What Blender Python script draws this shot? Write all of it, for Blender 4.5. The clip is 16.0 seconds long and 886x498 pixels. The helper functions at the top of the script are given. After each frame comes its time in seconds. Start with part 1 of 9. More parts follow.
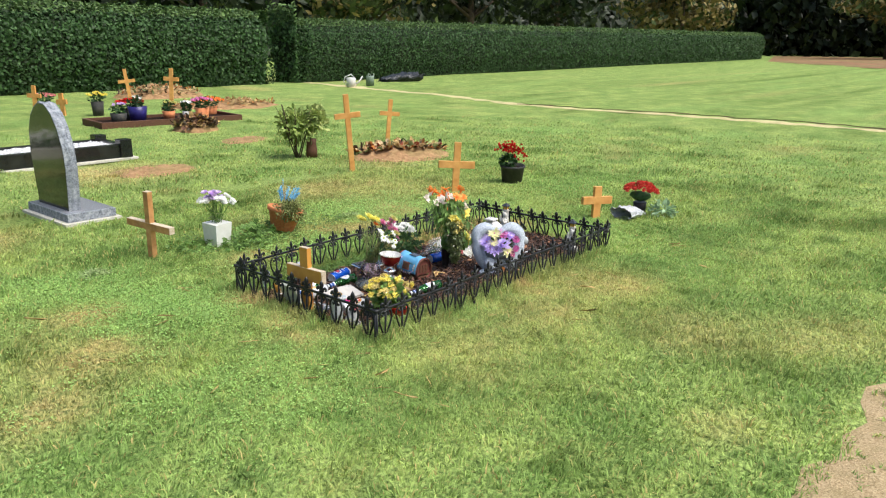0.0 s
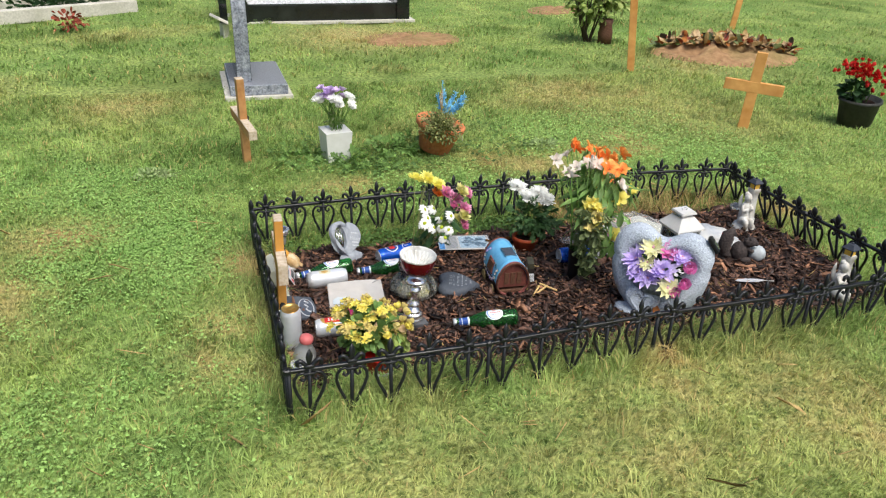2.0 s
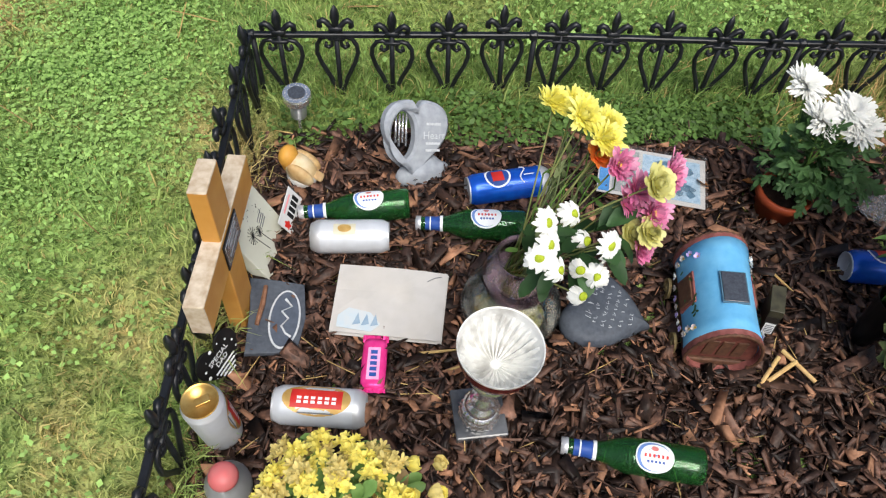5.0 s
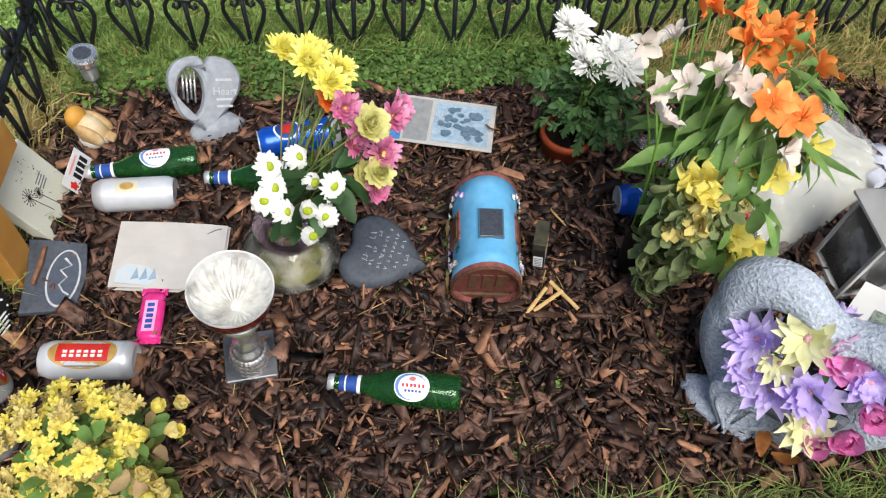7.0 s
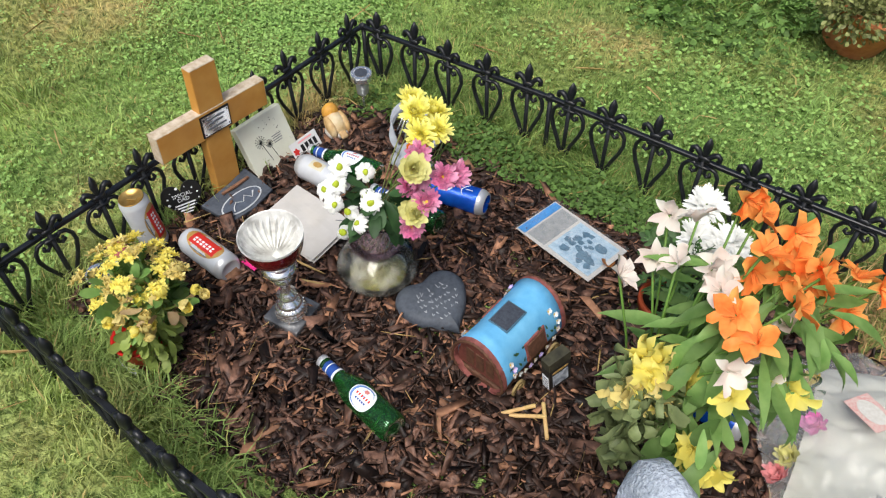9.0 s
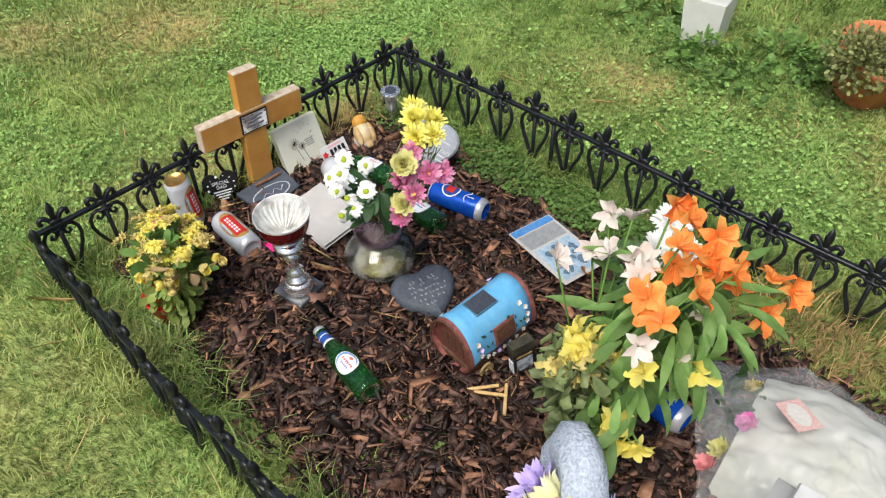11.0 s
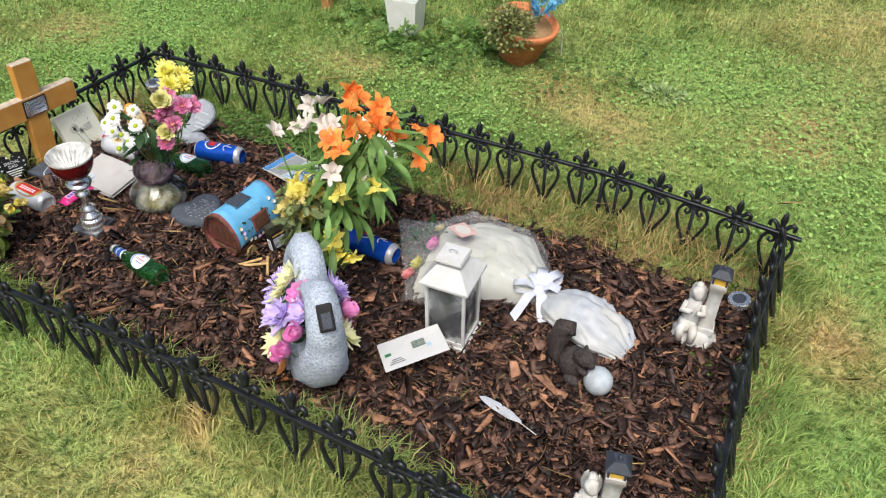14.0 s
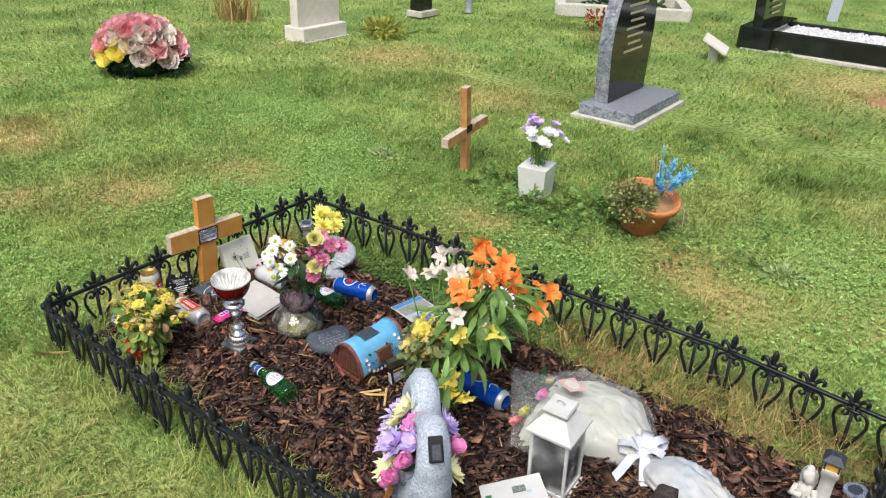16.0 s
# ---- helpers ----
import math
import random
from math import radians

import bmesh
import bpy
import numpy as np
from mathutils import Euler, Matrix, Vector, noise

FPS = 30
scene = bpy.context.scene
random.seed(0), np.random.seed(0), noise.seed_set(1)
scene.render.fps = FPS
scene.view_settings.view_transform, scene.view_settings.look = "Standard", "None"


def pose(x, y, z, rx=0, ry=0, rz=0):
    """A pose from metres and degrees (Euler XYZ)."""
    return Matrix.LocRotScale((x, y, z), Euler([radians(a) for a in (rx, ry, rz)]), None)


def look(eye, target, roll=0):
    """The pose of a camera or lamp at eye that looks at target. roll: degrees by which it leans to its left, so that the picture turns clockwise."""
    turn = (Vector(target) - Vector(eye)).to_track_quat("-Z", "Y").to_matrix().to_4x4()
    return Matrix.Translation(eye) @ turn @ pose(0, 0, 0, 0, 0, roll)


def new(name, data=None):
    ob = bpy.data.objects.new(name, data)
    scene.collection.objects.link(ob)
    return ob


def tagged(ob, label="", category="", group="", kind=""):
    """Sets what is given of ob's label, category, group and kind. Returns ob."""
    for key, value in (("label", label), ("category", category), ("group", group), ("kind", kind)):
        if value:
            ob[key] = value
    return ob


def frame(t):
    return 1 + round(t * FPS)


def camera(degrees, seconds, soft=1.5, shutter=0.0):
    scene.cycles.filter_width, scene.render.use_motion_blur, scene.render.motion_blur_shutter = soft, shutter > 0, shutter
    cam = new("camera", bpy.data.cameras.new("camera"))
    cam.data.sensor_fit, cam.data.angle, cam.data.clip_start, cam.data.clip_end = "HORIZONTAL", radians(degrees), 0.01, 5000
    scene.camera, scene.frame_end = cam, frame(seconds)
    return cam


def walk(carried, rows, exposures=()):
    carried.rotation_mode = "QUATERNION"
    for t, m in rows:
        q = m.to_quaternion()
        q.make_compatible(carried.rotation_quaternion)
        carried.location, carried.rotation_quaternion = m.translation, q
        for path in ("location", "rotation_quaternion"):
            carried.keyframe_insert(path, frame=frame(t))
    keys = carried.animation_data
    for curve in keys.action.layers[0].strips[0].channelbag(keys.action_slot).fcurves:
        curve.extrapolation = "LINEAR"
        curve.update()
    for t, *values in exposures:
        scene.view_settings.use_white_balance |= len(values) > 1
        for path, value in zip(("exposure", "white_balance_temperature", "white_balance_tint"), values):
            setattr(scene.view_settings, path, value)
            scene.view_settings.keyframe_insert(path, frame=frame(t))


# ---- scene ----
cam = camera(61.8, 16.0, soft=1.2)
PATH = [
    (0, (-2.412, -2.488, 1.442), (-0.944, -1.238, 0.909), 0.4),
    (0.5, (-1.809, -2.458, 1.492), (-0.486, -1.079, 0.904), -0.1),
    (1, (-1.154, -2.35, 1.472), (0.035, -0.91, 0.755), 0.7),
    (1.5, (-0.594, -2.123, 1.423), (0.421, -0.585, 0.647), 1.0),
    (2, (-0.14, -1.752, 1.399), (0.435, -0.05, 0.519), 1.9),
    (2.5, (0.147, -1.327, 1.43), (0.483, 0.317, 0.342), 1.1),
    (3, (0.392, -0.921, 1.377), (0.458, 0.703, 0.211), -0.7),
    (5.5, (0.385, -0.074, 1.183), (0.449, 0.997, -0.505), 4.0),
    (6, (0.399, -0.07, 1.19), (0.501, 0.966, -0.518), 4.4),
    (6.5, (0.499, -0.113, 1.219), (0.658, 0.937, -0.476), 4.5),
    (7, (0.704, -0.179, 1.219), (0.883, 0.913, -0.447), 5.7),
    (7.5, (0.868, -0.121, 1.204), (1.024, 1.01, -0.438), 7.7),
    (8, (1.014, -0.069, 1.226), (0.963, 1.004, -0.461), 4.5),
    (8.5, (1.221, -0.104, 1.251), (0.691, 1.003, -0.328), 1.3),
    (9, (1.335, -0.194, 1.281), (0.512, 0.889, -0.186), -0.8),
    (11.5, (1.618, -0.282, 1.356), (0.603, 0.773, -0.006), -0.5),
    (12, (1.634, -0.363, 1.369), (0.644, 0.77, 0.052), 0.8),
    (12.5, (1.757, -0.46, 1.376), (0.848, 0.751, 0.07), 2.1),
    (13, (1.963, -0.555, 1.374), (1.064, 0.658, 0.062), 2.6),
    (13.5, (2.074, -0.689, 1.379), (1.276, 0.613, 0.087), 2.1),
    (14, (2.205, -0.745, 1.404), (1.529, 0.658, 0.15), 1.8),
    (14.5, (2.311, -0.784, 1.423), (1.631, 0.669, 0.229), 2.2),
    (15, (2.285, -0.839, 1.462), (1.514, 0.691, 0.43), 2.4),
    (15.5, (2.262, -0.855, 1.464), (1.326, 0.626, 0.499), 2.4),
    (16, (2.266, -0.871, 1.477), (1.206, 0.557, 0.562), 1.9),
]
walk(cam, [(t, look(eye, target, roll)) for t, eye, target, roll in PATH], exposures=[(0.0, 0.52), (1.0, 0.35), (2.0, 0.24), (3.0, 0.2), (5.5, 0.17), (9.0, 0.15), (16.0, 0.24)])

# ---- light ----
world = bpy.data.worlds.new("sky")
scene.world = world
world.use_nodes = True
wn = world.node_tree
sky = wn.nodes.new("ShaderNodeTexSky")
sky.sky_type, sky.sun_disc = "NISHITA", False
sky.sun_elevation, sky.sun_rotation = radians(55), radians(157)
sky.air_density, sky.dust_density, sky.ozone_density = 1.0, 4.0, 1.0
wn.nodes["Background"].inputs[1].default_value = 0.115
wn.links.new(sky.outputs[0], wn.nodes["Background"].inputs[0])
sun = new("sun", bpy.data.lights.new("sun", "SUN"))
sun.data.energy, sun.data.angle, sun.data.color = 3.1, radians(38), (0.96, 0.95, 0.9)
sun.matrix_world = look((1.2, -5, 9.5), (0, 0, 0))


# ---- materials ----
def srgb(r, g, b):
    return tuple(((c / 255 + 0.055) / 1.055) ** 2.4 if c > 10 else c / 255 / 12.92 for c in (r, g, b))


def material(name, col, rough=0.6, metal=0.0, col2=None, scale=40.0, bump=0.2, dist=0.002, detail=4.0, per=0.0,
             trans=0.0, ior=1.45, stain=None, stain_scale=6.0, stain_amount=0.5, coat=0.0, island=False, alpha=1.0, spec=0.35):
    """A procedural surface: two tones in a fine noise, a broad stain, a fine relief, and a change from piece to piece."""
    m = bpy.data.materials.new(name)
    m.use_nodes = True
    n, k = m.node_tree.nodes, m.node_tree.links
    b = n["Principled BSDF"]
    b.inputs["Roughness"].default_value, b.inputs["Metallic"].default_value = rough, metal
    b.inputs["IOR"].default_value = ior
    b.inputs["Transmission Weight"].default_value = trans
    b.inputs["Coat Weight"].default_value = coat
    b.inputs["Alpha"].default_value = alpha
    b.inputs["Specular IOR Level"].default_value = spec
    tc = n.new("ShaderNodeTexCoord")
    fine = n.new("ShaderNodeTexNoise")
    fine.inputs["Scale"].default_value, fine.inputs["Detail"].default_value = scale, detail
    k.new(tc.outputs["Object"], fine.inputs["Vector"])
    mix = n.new("ShaderNodeMix")
    mix.data_type = "RGBA"
    ramp = n.new("ShaderNodeMapRange")
    ramp.inputs["From Min"].default_value, ramp.inputs["From Max"].default_value = 0.3, 0.7
    k.new(fine.outputs["Fac"], ramp.inputs["Value"])
    k.new(ramp.outputs[0], mix.inputs["Factor"])
    col2 = col2 or tuple(c * 0.75 for c in col)
    mix.inputs["A"].default_value, mix.inputs["B"].default_value = (*col2, 1), (*col, 1)
    out = mix.outputs["Result"]
    if stain:
        broad = n.new("ShaderNodeTexNoise")
        broad.inputs["Scale"].default_value, broad.inputs["Detail"].default_value = stain_scale, 5
        k.new(tc.outputs["Object"], broad.inputs["Vector"])
        r2 = n.new("ShaderNodeMapRange")
        r2.inputs["From Min"].default_value, r2.inputs["From Max"].default_value = 0.45, 0.7
        r2.inputs["To Max"].default_value = stain_amount
        k.new(broad.outputs["Fac"], r2.inputs["Value"])
        m2 = n.new("ShaderNodeMix")
        m2.data_type = "RGBA"
        m2.inputs["B"].default_value = (*stain, 1)
        k.new(out, m2.inputs["A"]), k.new(r2.outputs[0], m2.inputs["Factor"])
        out = m2.outputs["Result"]
    if per:
        if island:
            src = n.new("ShaderNodeNewGeometry").outputs["Random Per Island"]
        else:
            src = n.new("ShaderNodeObjectInfo").outputs["Random"]
        r3 = n.new("ShaderNodeMapRange")
        r3.inputs["To Min"].default_value, r3.inputs["To Max"].default_value = 1 - per, 1 + per
        k.new(src, r3.inputs["Value"])
        hsv = n.new("ShaderNodeHueSaturation")
        k.new(r3.outputs[0], hsv.inputs["Value"]), k.new(out, hsv.inputs["Color"])
        out = hsv.outputs[0]
    k.new(out, b.inputs["Base Color"])
    if bump:
        bn = n.new("ShaderNodeBump")
        bn.inputs["Strength"].default_value, bn.inputs["Distance"].default_value = bump, dist
        k.new(fine.outputs["Fac"], bn.inputs["Height"]), k.new(bn.outputs[0], b.inputs["Normal"])
    return m


BLACK_IRON = material("black_plastic_iron", srgb(26, 28, 33), 0.38, 0.0, srgb(14, 15, 19), 90, 0.3, 0.001, stain=srgb(62, 66, 70), stain_scale=25, stain_amount=0.25, spec=0.5)
PINE = material("treated_pine", srgb(212, 160, 84), 0.5, col2=srgb(194, 136, 60), scale=14, bump=0.15, stain=srgb(168, 110, 52), stain_scale=9, stain_amount=0.5)
PINE_END = material("weathered_end_grain", srgb(205, 192, 172), 0.8, col2=srgb(170, 150, 125), scale=70)
NEW_PINE = material("raw_softwood", srgb(226, 172, 104), 0.6, col2=srgb(200, 138, 72), scale=12, bump=0.15, stain=srgb(150, 98, 50), stain_scale=5, stain_amount=0.4)
OLD_PINE = material("aged_softwood", srgb(208, 162, 108), 0.65, col2=srgb(176, 124, 74), scale=18, bump=0.25, stain=srgb(110, 70, 40), stain_scale=8, stain_amount=0.6)
SOIL = material("dark_soil", srgb(34, 25, 21), 0.95, col2=srgb(18, 13, 11), scale=60, bump=0.8, dist=0.008, stain=srgb(60, 42, 31), stain_scale=7, spec=0.1)
GREY_STONE = material("cast_grey_stone", srgb(200, 209, 221), 0.85, col2=srgb(148, 157, 172), scale=170, bump=1.0, dist=0.005, stain=srgb(188, 198, 210), stain_scale=30, stain_amount=0.4)
PALE_STONE = material("pale_cast_stone", srgb(164, 169, 177), 0.7, col2=srgb(138, 143, 151), scale=60, bump=0.3, stain=srgb(150, 154, 156), stain_scale=12, stain_amount=0.4)
SLATE = material("charcoal_slate", srgb(78, 84, 94), 0.6, col2=srgb(60, 65, 74), scale=120, bump=0.4, dist=0.001, stain=srgb(96, 102, 110), stain_scale=20, stain_amount=0.4)
CHALK = material("engraved_pale_letter", srgb(196, 200, 204), 0.8, scale=200, bump=0)
WHITE_PLASTER = material("white_plaster", srgb(210, 209, 206), 0.65, col2=srgb(188, 187, 182), scale=50, bump=0.3, stain=srgb(170, 150, 120), stain_scale=30, stain_amount=0.35)
WHITE_PAINT = material("white_painted_metal", srgb(204, 204, 204), 0.45, col2=srgb(192, 192, 190), scale=30, bump=0.05, stain=srgb(190, 184, 170), stain_scale=18, stain_amount=0.3)
CREAM_TILE = material("cream_ceramic", srgb(220, 222, 206), 0.4, col2=srgb(210, 210, 194), scale=25, bump=0.05, stain=srgb(196, 192, 168), stain_scale=12, stain_amount=0.3)
INK = material("black_ink", srgb(28, 28, 30), 0.6, scale=100, bump=0)
PAPER = material("damp_white_paper", srgb(190, 187, 184), 0.8, col2=srgb(176, 173, 170), scale=20, bump=0.3, stain=srgb(186, 178, 164), stain_scale=9, stain_amount=0.35)
CARD_WHITE = material("white_card", srgb(204, 204, 204), 0.6, col2=srgb(212, 212, 212), scale=20, bump=0.05, stain=srgb(210, 208, 204), stain_scale=14, stain_amount=0.3)
PALE_BLUE_INK = material("pale_blue_print", srgb(150, 190, 214), 0.7, col2=srgb(186, 208, 220), scale=60, bump=0)
GREY_BLUE_INK = material("faded_grey_blue_print", srgb(112, 140, 166), 0.7, col2=srgb(140, 160, 178), scale=60, bump=0)
GREY_INK = material("grey_print", srgb(120, 124, 130), 0.7, scale=60, bump=0)
SILVER = material("brushed_silver", srgb(250, 250, 250), 0.14, 0.85, srgb(214, 214, 214), 60, 0.05)
CAN_SILVER = material("matt_silver_tin", srgb(200, 202, 206), 0.4, 0.5, srgb(196, 198, 202), 60, 0.05, stain=srgb(228, 230, 232), stain_scale=10)
CAN_WHITE = material("white_tin", srgb(208, 212, 218), 0.36, 0.2, srgb(196, 200, 206), 40, 0.03, stain=srgb(186, 186, 182), stain_scale=14, stain_amount=0.4)
CAN_GOLD = material("gold_tin", srgb(206, 172, 104), 0.3, 0.8, srgb(180, 140, 70), 60, 0.05)
CAN_BLUE = material("blue_tin", srgb(24, 98, 212), 0.26, 0.35, srgb(16, 72, 176), 30, 0.03, coat=0.3)
LABEL_RED = material("red_print", srgb(206, 52, 44), 0.4, col2=srgb(186, 40, 36), scale=50, bump=0)
LABEL_ROSE = material("rose_print", srgb(214, 130, 124), 0.4, col2=srgb(196, 104, 100), scale=50, bump=0)
LABEL_GOLD = material("gold_print", srgb(202, 168, 104), 0.4, 0.3, srgb(176, 138, 72), 60, 0)
LABEL_WHITE = material("white_print", srgb(234, 236, 238), 0.45, col2=srgb(222, 226, 230), scale=50, bump=0)
LABEL_SKY = material("sky_blue_print", srgb(104, 138, 200), 0.4, col2=srgb(86, 118, 186), scale=50, bump=0)
LABEL_BLUE = material("blue_print", srgb(48, 84, 160), 0.4, col2=srgb(36, 64, 130), scale=50, bump=0)
GREEN_GLASS = material("green_bottle_glass", srgb(104, 202, 116), 0.03, col2=srgb(96, 194, 108), scale=20, bump=0, trans=0.94, ior=1.4, spec=0.6)
WATER = material("stale_green_water", srgb(168, 166, 40), 0.08, col2=srgb(140, 138, 24), scale=20, bump=0, alpha=0.5)
FROST = material("frosted_plastic", srgb(206, 208, 208), 0.35, col2=srgb(190, 192, 194), scale=30, bump=0.05, trans=0.55, ior=1.3)
WRAP_PAPER = material("cream_wrapping", srgb(186, 187, 178), 0.5, col2=srgb(172, 173, 162), scale=9, bump=0.25, dist=0.004, stain=srgb(194, 194, 186), stain_scale=10, stain_amount=0.6)
WRAP_WHITE = material("white_crinkled_wrapping", srgb(190, 193, 198), 0.35, col2=srgb(164, 168, 174), scale=20, bump=0.5, dist=0.004, stain=srgb(190, 186, 172), stain_scale=10, stain_amount=0.5)
RIBBON = material("white_satin_ribbon", srgb(206, 208, 218), 0.45, col2=srgb(188, 192, 206), scale=30, bump=0.1)
TERRACOTTA = material("terracotta", srgb(214, 138, 92), 0.8, col2=srgb(190, 112, 70), scale=60, bump=0.3, stain=srgb(196, 138, 104), stain_scale=9, stain_amount=0.5)
BROWN_POT = material("orange_brown_plastic", srgb(160, 72, 40), 0.5, col2=srgb(146, 62, 34), scale=40, bump=0.05)
BLACK_POT = material("black_plastic", srgb(24, 24, 25), 0.45, col2=srgb(16, 16, 17), scale=40, bump=0.1, stain=srgb(48, 44, 40), stain_scale=15, stain_amount=0.4)
DARK_POT = material("dark_grey_plastic", srgb(60, 60, 58), 0.6, col2=srgb(44, 44, 43), scale=40, bump=0.15, stain=srgb(82, 78, 70), stain_scale=12)
RED_PLASTIC = material("red_plastic", srgb(204, 42, 34), 0.4, col2=srgb(184, 34, 28), scale=40, bump=0.05)
PINK_FOIL = material("pink_foil_wrapper", srgb(234, 70, 150), 0.3, 0.2, srgb(216, 44, 128), 60, 0.6, 0.003)
CARAVAN_BLUE = material("sky_blue_resin", srgb(104, 174, 216), 0.55, col2=srgb(88, 158, 204), scale=45, bump=0.35, dist=0.002, stain=srgb(132, 196, 226), stain_scale=18, stain_amount=0.5)
MAROON = material("maroon_resin", srgb(150, 92, 86), 0.6, col2=srgb(114, 64, 60), scale=60, bump=0.5)
BROWN_RESIN = material("brown_resin", srgb(104, 72, 54), 0.65, col2=srgb(76, 50, 38), scale=90, bump=0.6)
SOLAR = material("solar_cell", srgb(72, 76, 84), 0.22, col2=srgb(54, 58, 66), scale=200, bump=0, coat=0.5)
FUR = material("grey_brown_squirrel_resin", srgb(78, 70, 68), 0.9, col2=srgb(46, 41, 40), scale=130, bump=1.0, dist=0.004)
ROBIN_BROWN = material("tan_bird_resin", srgb(198, 168, 118), 0.55, col2=srgb(166, 130, 84), scale=50, bump=0.2, stain=srgb(222, 208, 178), stain_scale=20)
ROBIN_ORANGE = material("orange_breast", srgb(208, 154, 66), 0.5, col2=srgb(186, 134, 60), scale=50)
AMBER_PANE = material("amber_pane", srgb(230, 190, 84), 0.4, col2=srgb(214, 170, 64), scale=30, bump=0)
LAMP_ROOF = material("dark_grey_roof", srgb(62, 66, 76), 0.5, col2=srgb(50, 54, 62), scale=60, bump=0.2)
GRANITE_ROUGH = material("rock_pitched_granite", srgb(150, 156, 166), 0.7, col2=srgb(86, 92, 102), scale=70, bump=1.0, dist=0.012, stain=srgb(190, 194, 200), stain_scale=25)
GRANITE_BLACK = material("polished_black_granite", srgb(30, 33, 34), 0.12, col2=srgb(20, 22, 23), scale=160, bump=0, coat=0.3, stain=srgb(52, 56, 54), stain_scale=5, stain_amount=0.4)
GRANITE_GREY = material("polished_grey_granite", srgb(158, 162, 170), 0.2, col2=srgb(118, 122, 130), scale=220, bump=0, coat=0.3)
CONCRETE = material("pale_concrete", srgb(206, 202, 192), 0.9, col2=srgb(180, 176, 166), scale=60, bump=0.4, stain=srgb(150, 148, 130), stain_scale=7)
WHITE_MARBLE = material("white_marble", srgb(226, 220, 212), 0.5, col2=srgb(212, 204, 196), scale=20, bump=0.15, stain=srgb(190, 184, 172), stain_scale=6, stain_amount=0.4)
GOLD_LETTER = material("gilt_lettering", srgb(196, 186, 150), 0.4, scale=100, bump=0)
WHITE_GRAVEL = material("white_gravel", srgb(222, 222, 224), 0.8, col2=srgb(190, 190, 194), scale=60, bump=0.6, per=0.18, island=True)
BARK = material("bark_chip", srgb(112, 82, 68), 0.55, col2=srgb(54, 40, 35), scale=70, bump=0.8, dist=0.004, per=0.85, island=True, spec=0.35)
BARK_DARK = material("wet_dark_bark", srgb(64, 48, 42), 0.5, col2=srgb(26, 19, 17), scale=70, bump=0.8, dist=0.004, per=0.7, island=True, spec=0.35)
BARK_PALE = material("split_pale_bark", srgb(168, 124, 96), 0.7, col2=srgb(118, 82, 62), scale=60, bump=0.6, per=0.4, island=True)
STRAW = material("dry_straw", srgb(190, 164, 110), 0.8, col2=srgb(160, 130, 82), scale=50, bump=0.1, per=0.3, island=True)
DEAD_LEAF = material("dead_leaf", srgb(186, 122, 60), 0.8, col2=srgb(130, 78, 40), scale=50, bump=0.4, per=0.3, island=True)
SAND = material("sandy_soil", srgb(186, 166, 130), 0.95, col2=srgb(132, 112, 82), scale=110, detail=9.0, bump=0.9, dist=0.008, stain=srgb(128, 116, 80), stain_scale=7, stain_amount=0.6)
TURF_EDGE = material("torn_turf_edge", srgb(92, 82, 50), 0.95, col2=srgb(54, 46, 28), scale=30, bump=0.9, dist=0.02)
MOUND_SOIL = material("dry_earth", srgb(170, 136, 100), 0.95, col2=srgb(132, 100, 70), scale=14, bump=0.9, dist=0.03, stain=srgb(112, 112, 62), stain_scale=3, stain_amount=0.5)
TRUNK = material("tree_bark", srgb(84, 72, 58), 0.9, col2=srgb(56, 48, 38), scale=12, bump=0.8, dist=0.02)
CLAY_SPECKLE = material("grey_felt", srgb(120, 124, 128), 0.8, scale=60)


def sheer(name, tint, film, cloud, cloud_scale=20.0, rough=0.04, bump=0.0, ior=1.5):
    """A thin clear skin: it lets tinted light through, mirrors by Fresnel and carries an uneven dull film."""
    m = bpy.data.materials.new(name)
    m.use_nodes = True
    n, k = m.node_tree.nodes, m.node_tree.links
    n.remove(n["Principled BSDF"])
    tc, nt = n.new("ShaderNodeTexCoord"), n.new("ShaderNodeTexNoise")
    nt.inputs["Scale"].default_value, nt.inputs["Detail"].default_value = cloud_scale, 5
    k.new(tc.outputs["Object"], nt.inputs["Vector"])
    clear, dull, gloss, fr = n.new("ShaderNodeBsdfTransparent"), n.new("ShaderNodeBsdfDiffuse"), n.new("ShaderNodeBsdfGlossy"), n.new("ShaderNodeFresnel")
    clear.inputs["Color"].default_value, dull.inputs["Color"].default_value = (*tint, 1), (*film, 1)
    gloss.inputs["Roughness"].default_value, fr.inputs["IOR"].default_value = rough, ior
    amount = n.new("ShaderNodeMapRange")
    amount.inputs["From Min"].default_value, amount.inputs["From Max"].default_value = 0.46, 0.64
    amount.inputs["To Min"].default_value, amount.inputs["To Max"].default_value = cloud * 0.15, cloud
    k.new(nt.outputs["Fac"], amount.inputs["Value"])
    a, b = n.new("ShaderNodeMixShader"), n.new("ShaderNodeMixShader")
    k.new(amount.outputs[0], a.inputs[0]), k.new(clear.outputs[0], a.inputs[1]), k.new(dull.outputs[0], a.inputs[2])
    k.new(fr.outputs[0], b.inputs[0]), k.new(a.outputs[0], b.inputs[1]), k.new(gloss.outputs[0], b.inputs[2])
    k.new(b.outputs[0], n["Material Output"].inputs["Surface"])
    if bump:
        bn = n.new("ShaderNodeBump")
        bn.inputs["Strength"].default_value, bn.inputs["Distance"].default_value = bump, 0.004
        k.new(nt.outputs["Fac"], bn.inputs["Height"]), k.new(bn.outputs[0], gloss.inputs["Normal"]), k.new(bn.outputs[0], fr.inputs["Normal"])
    return m


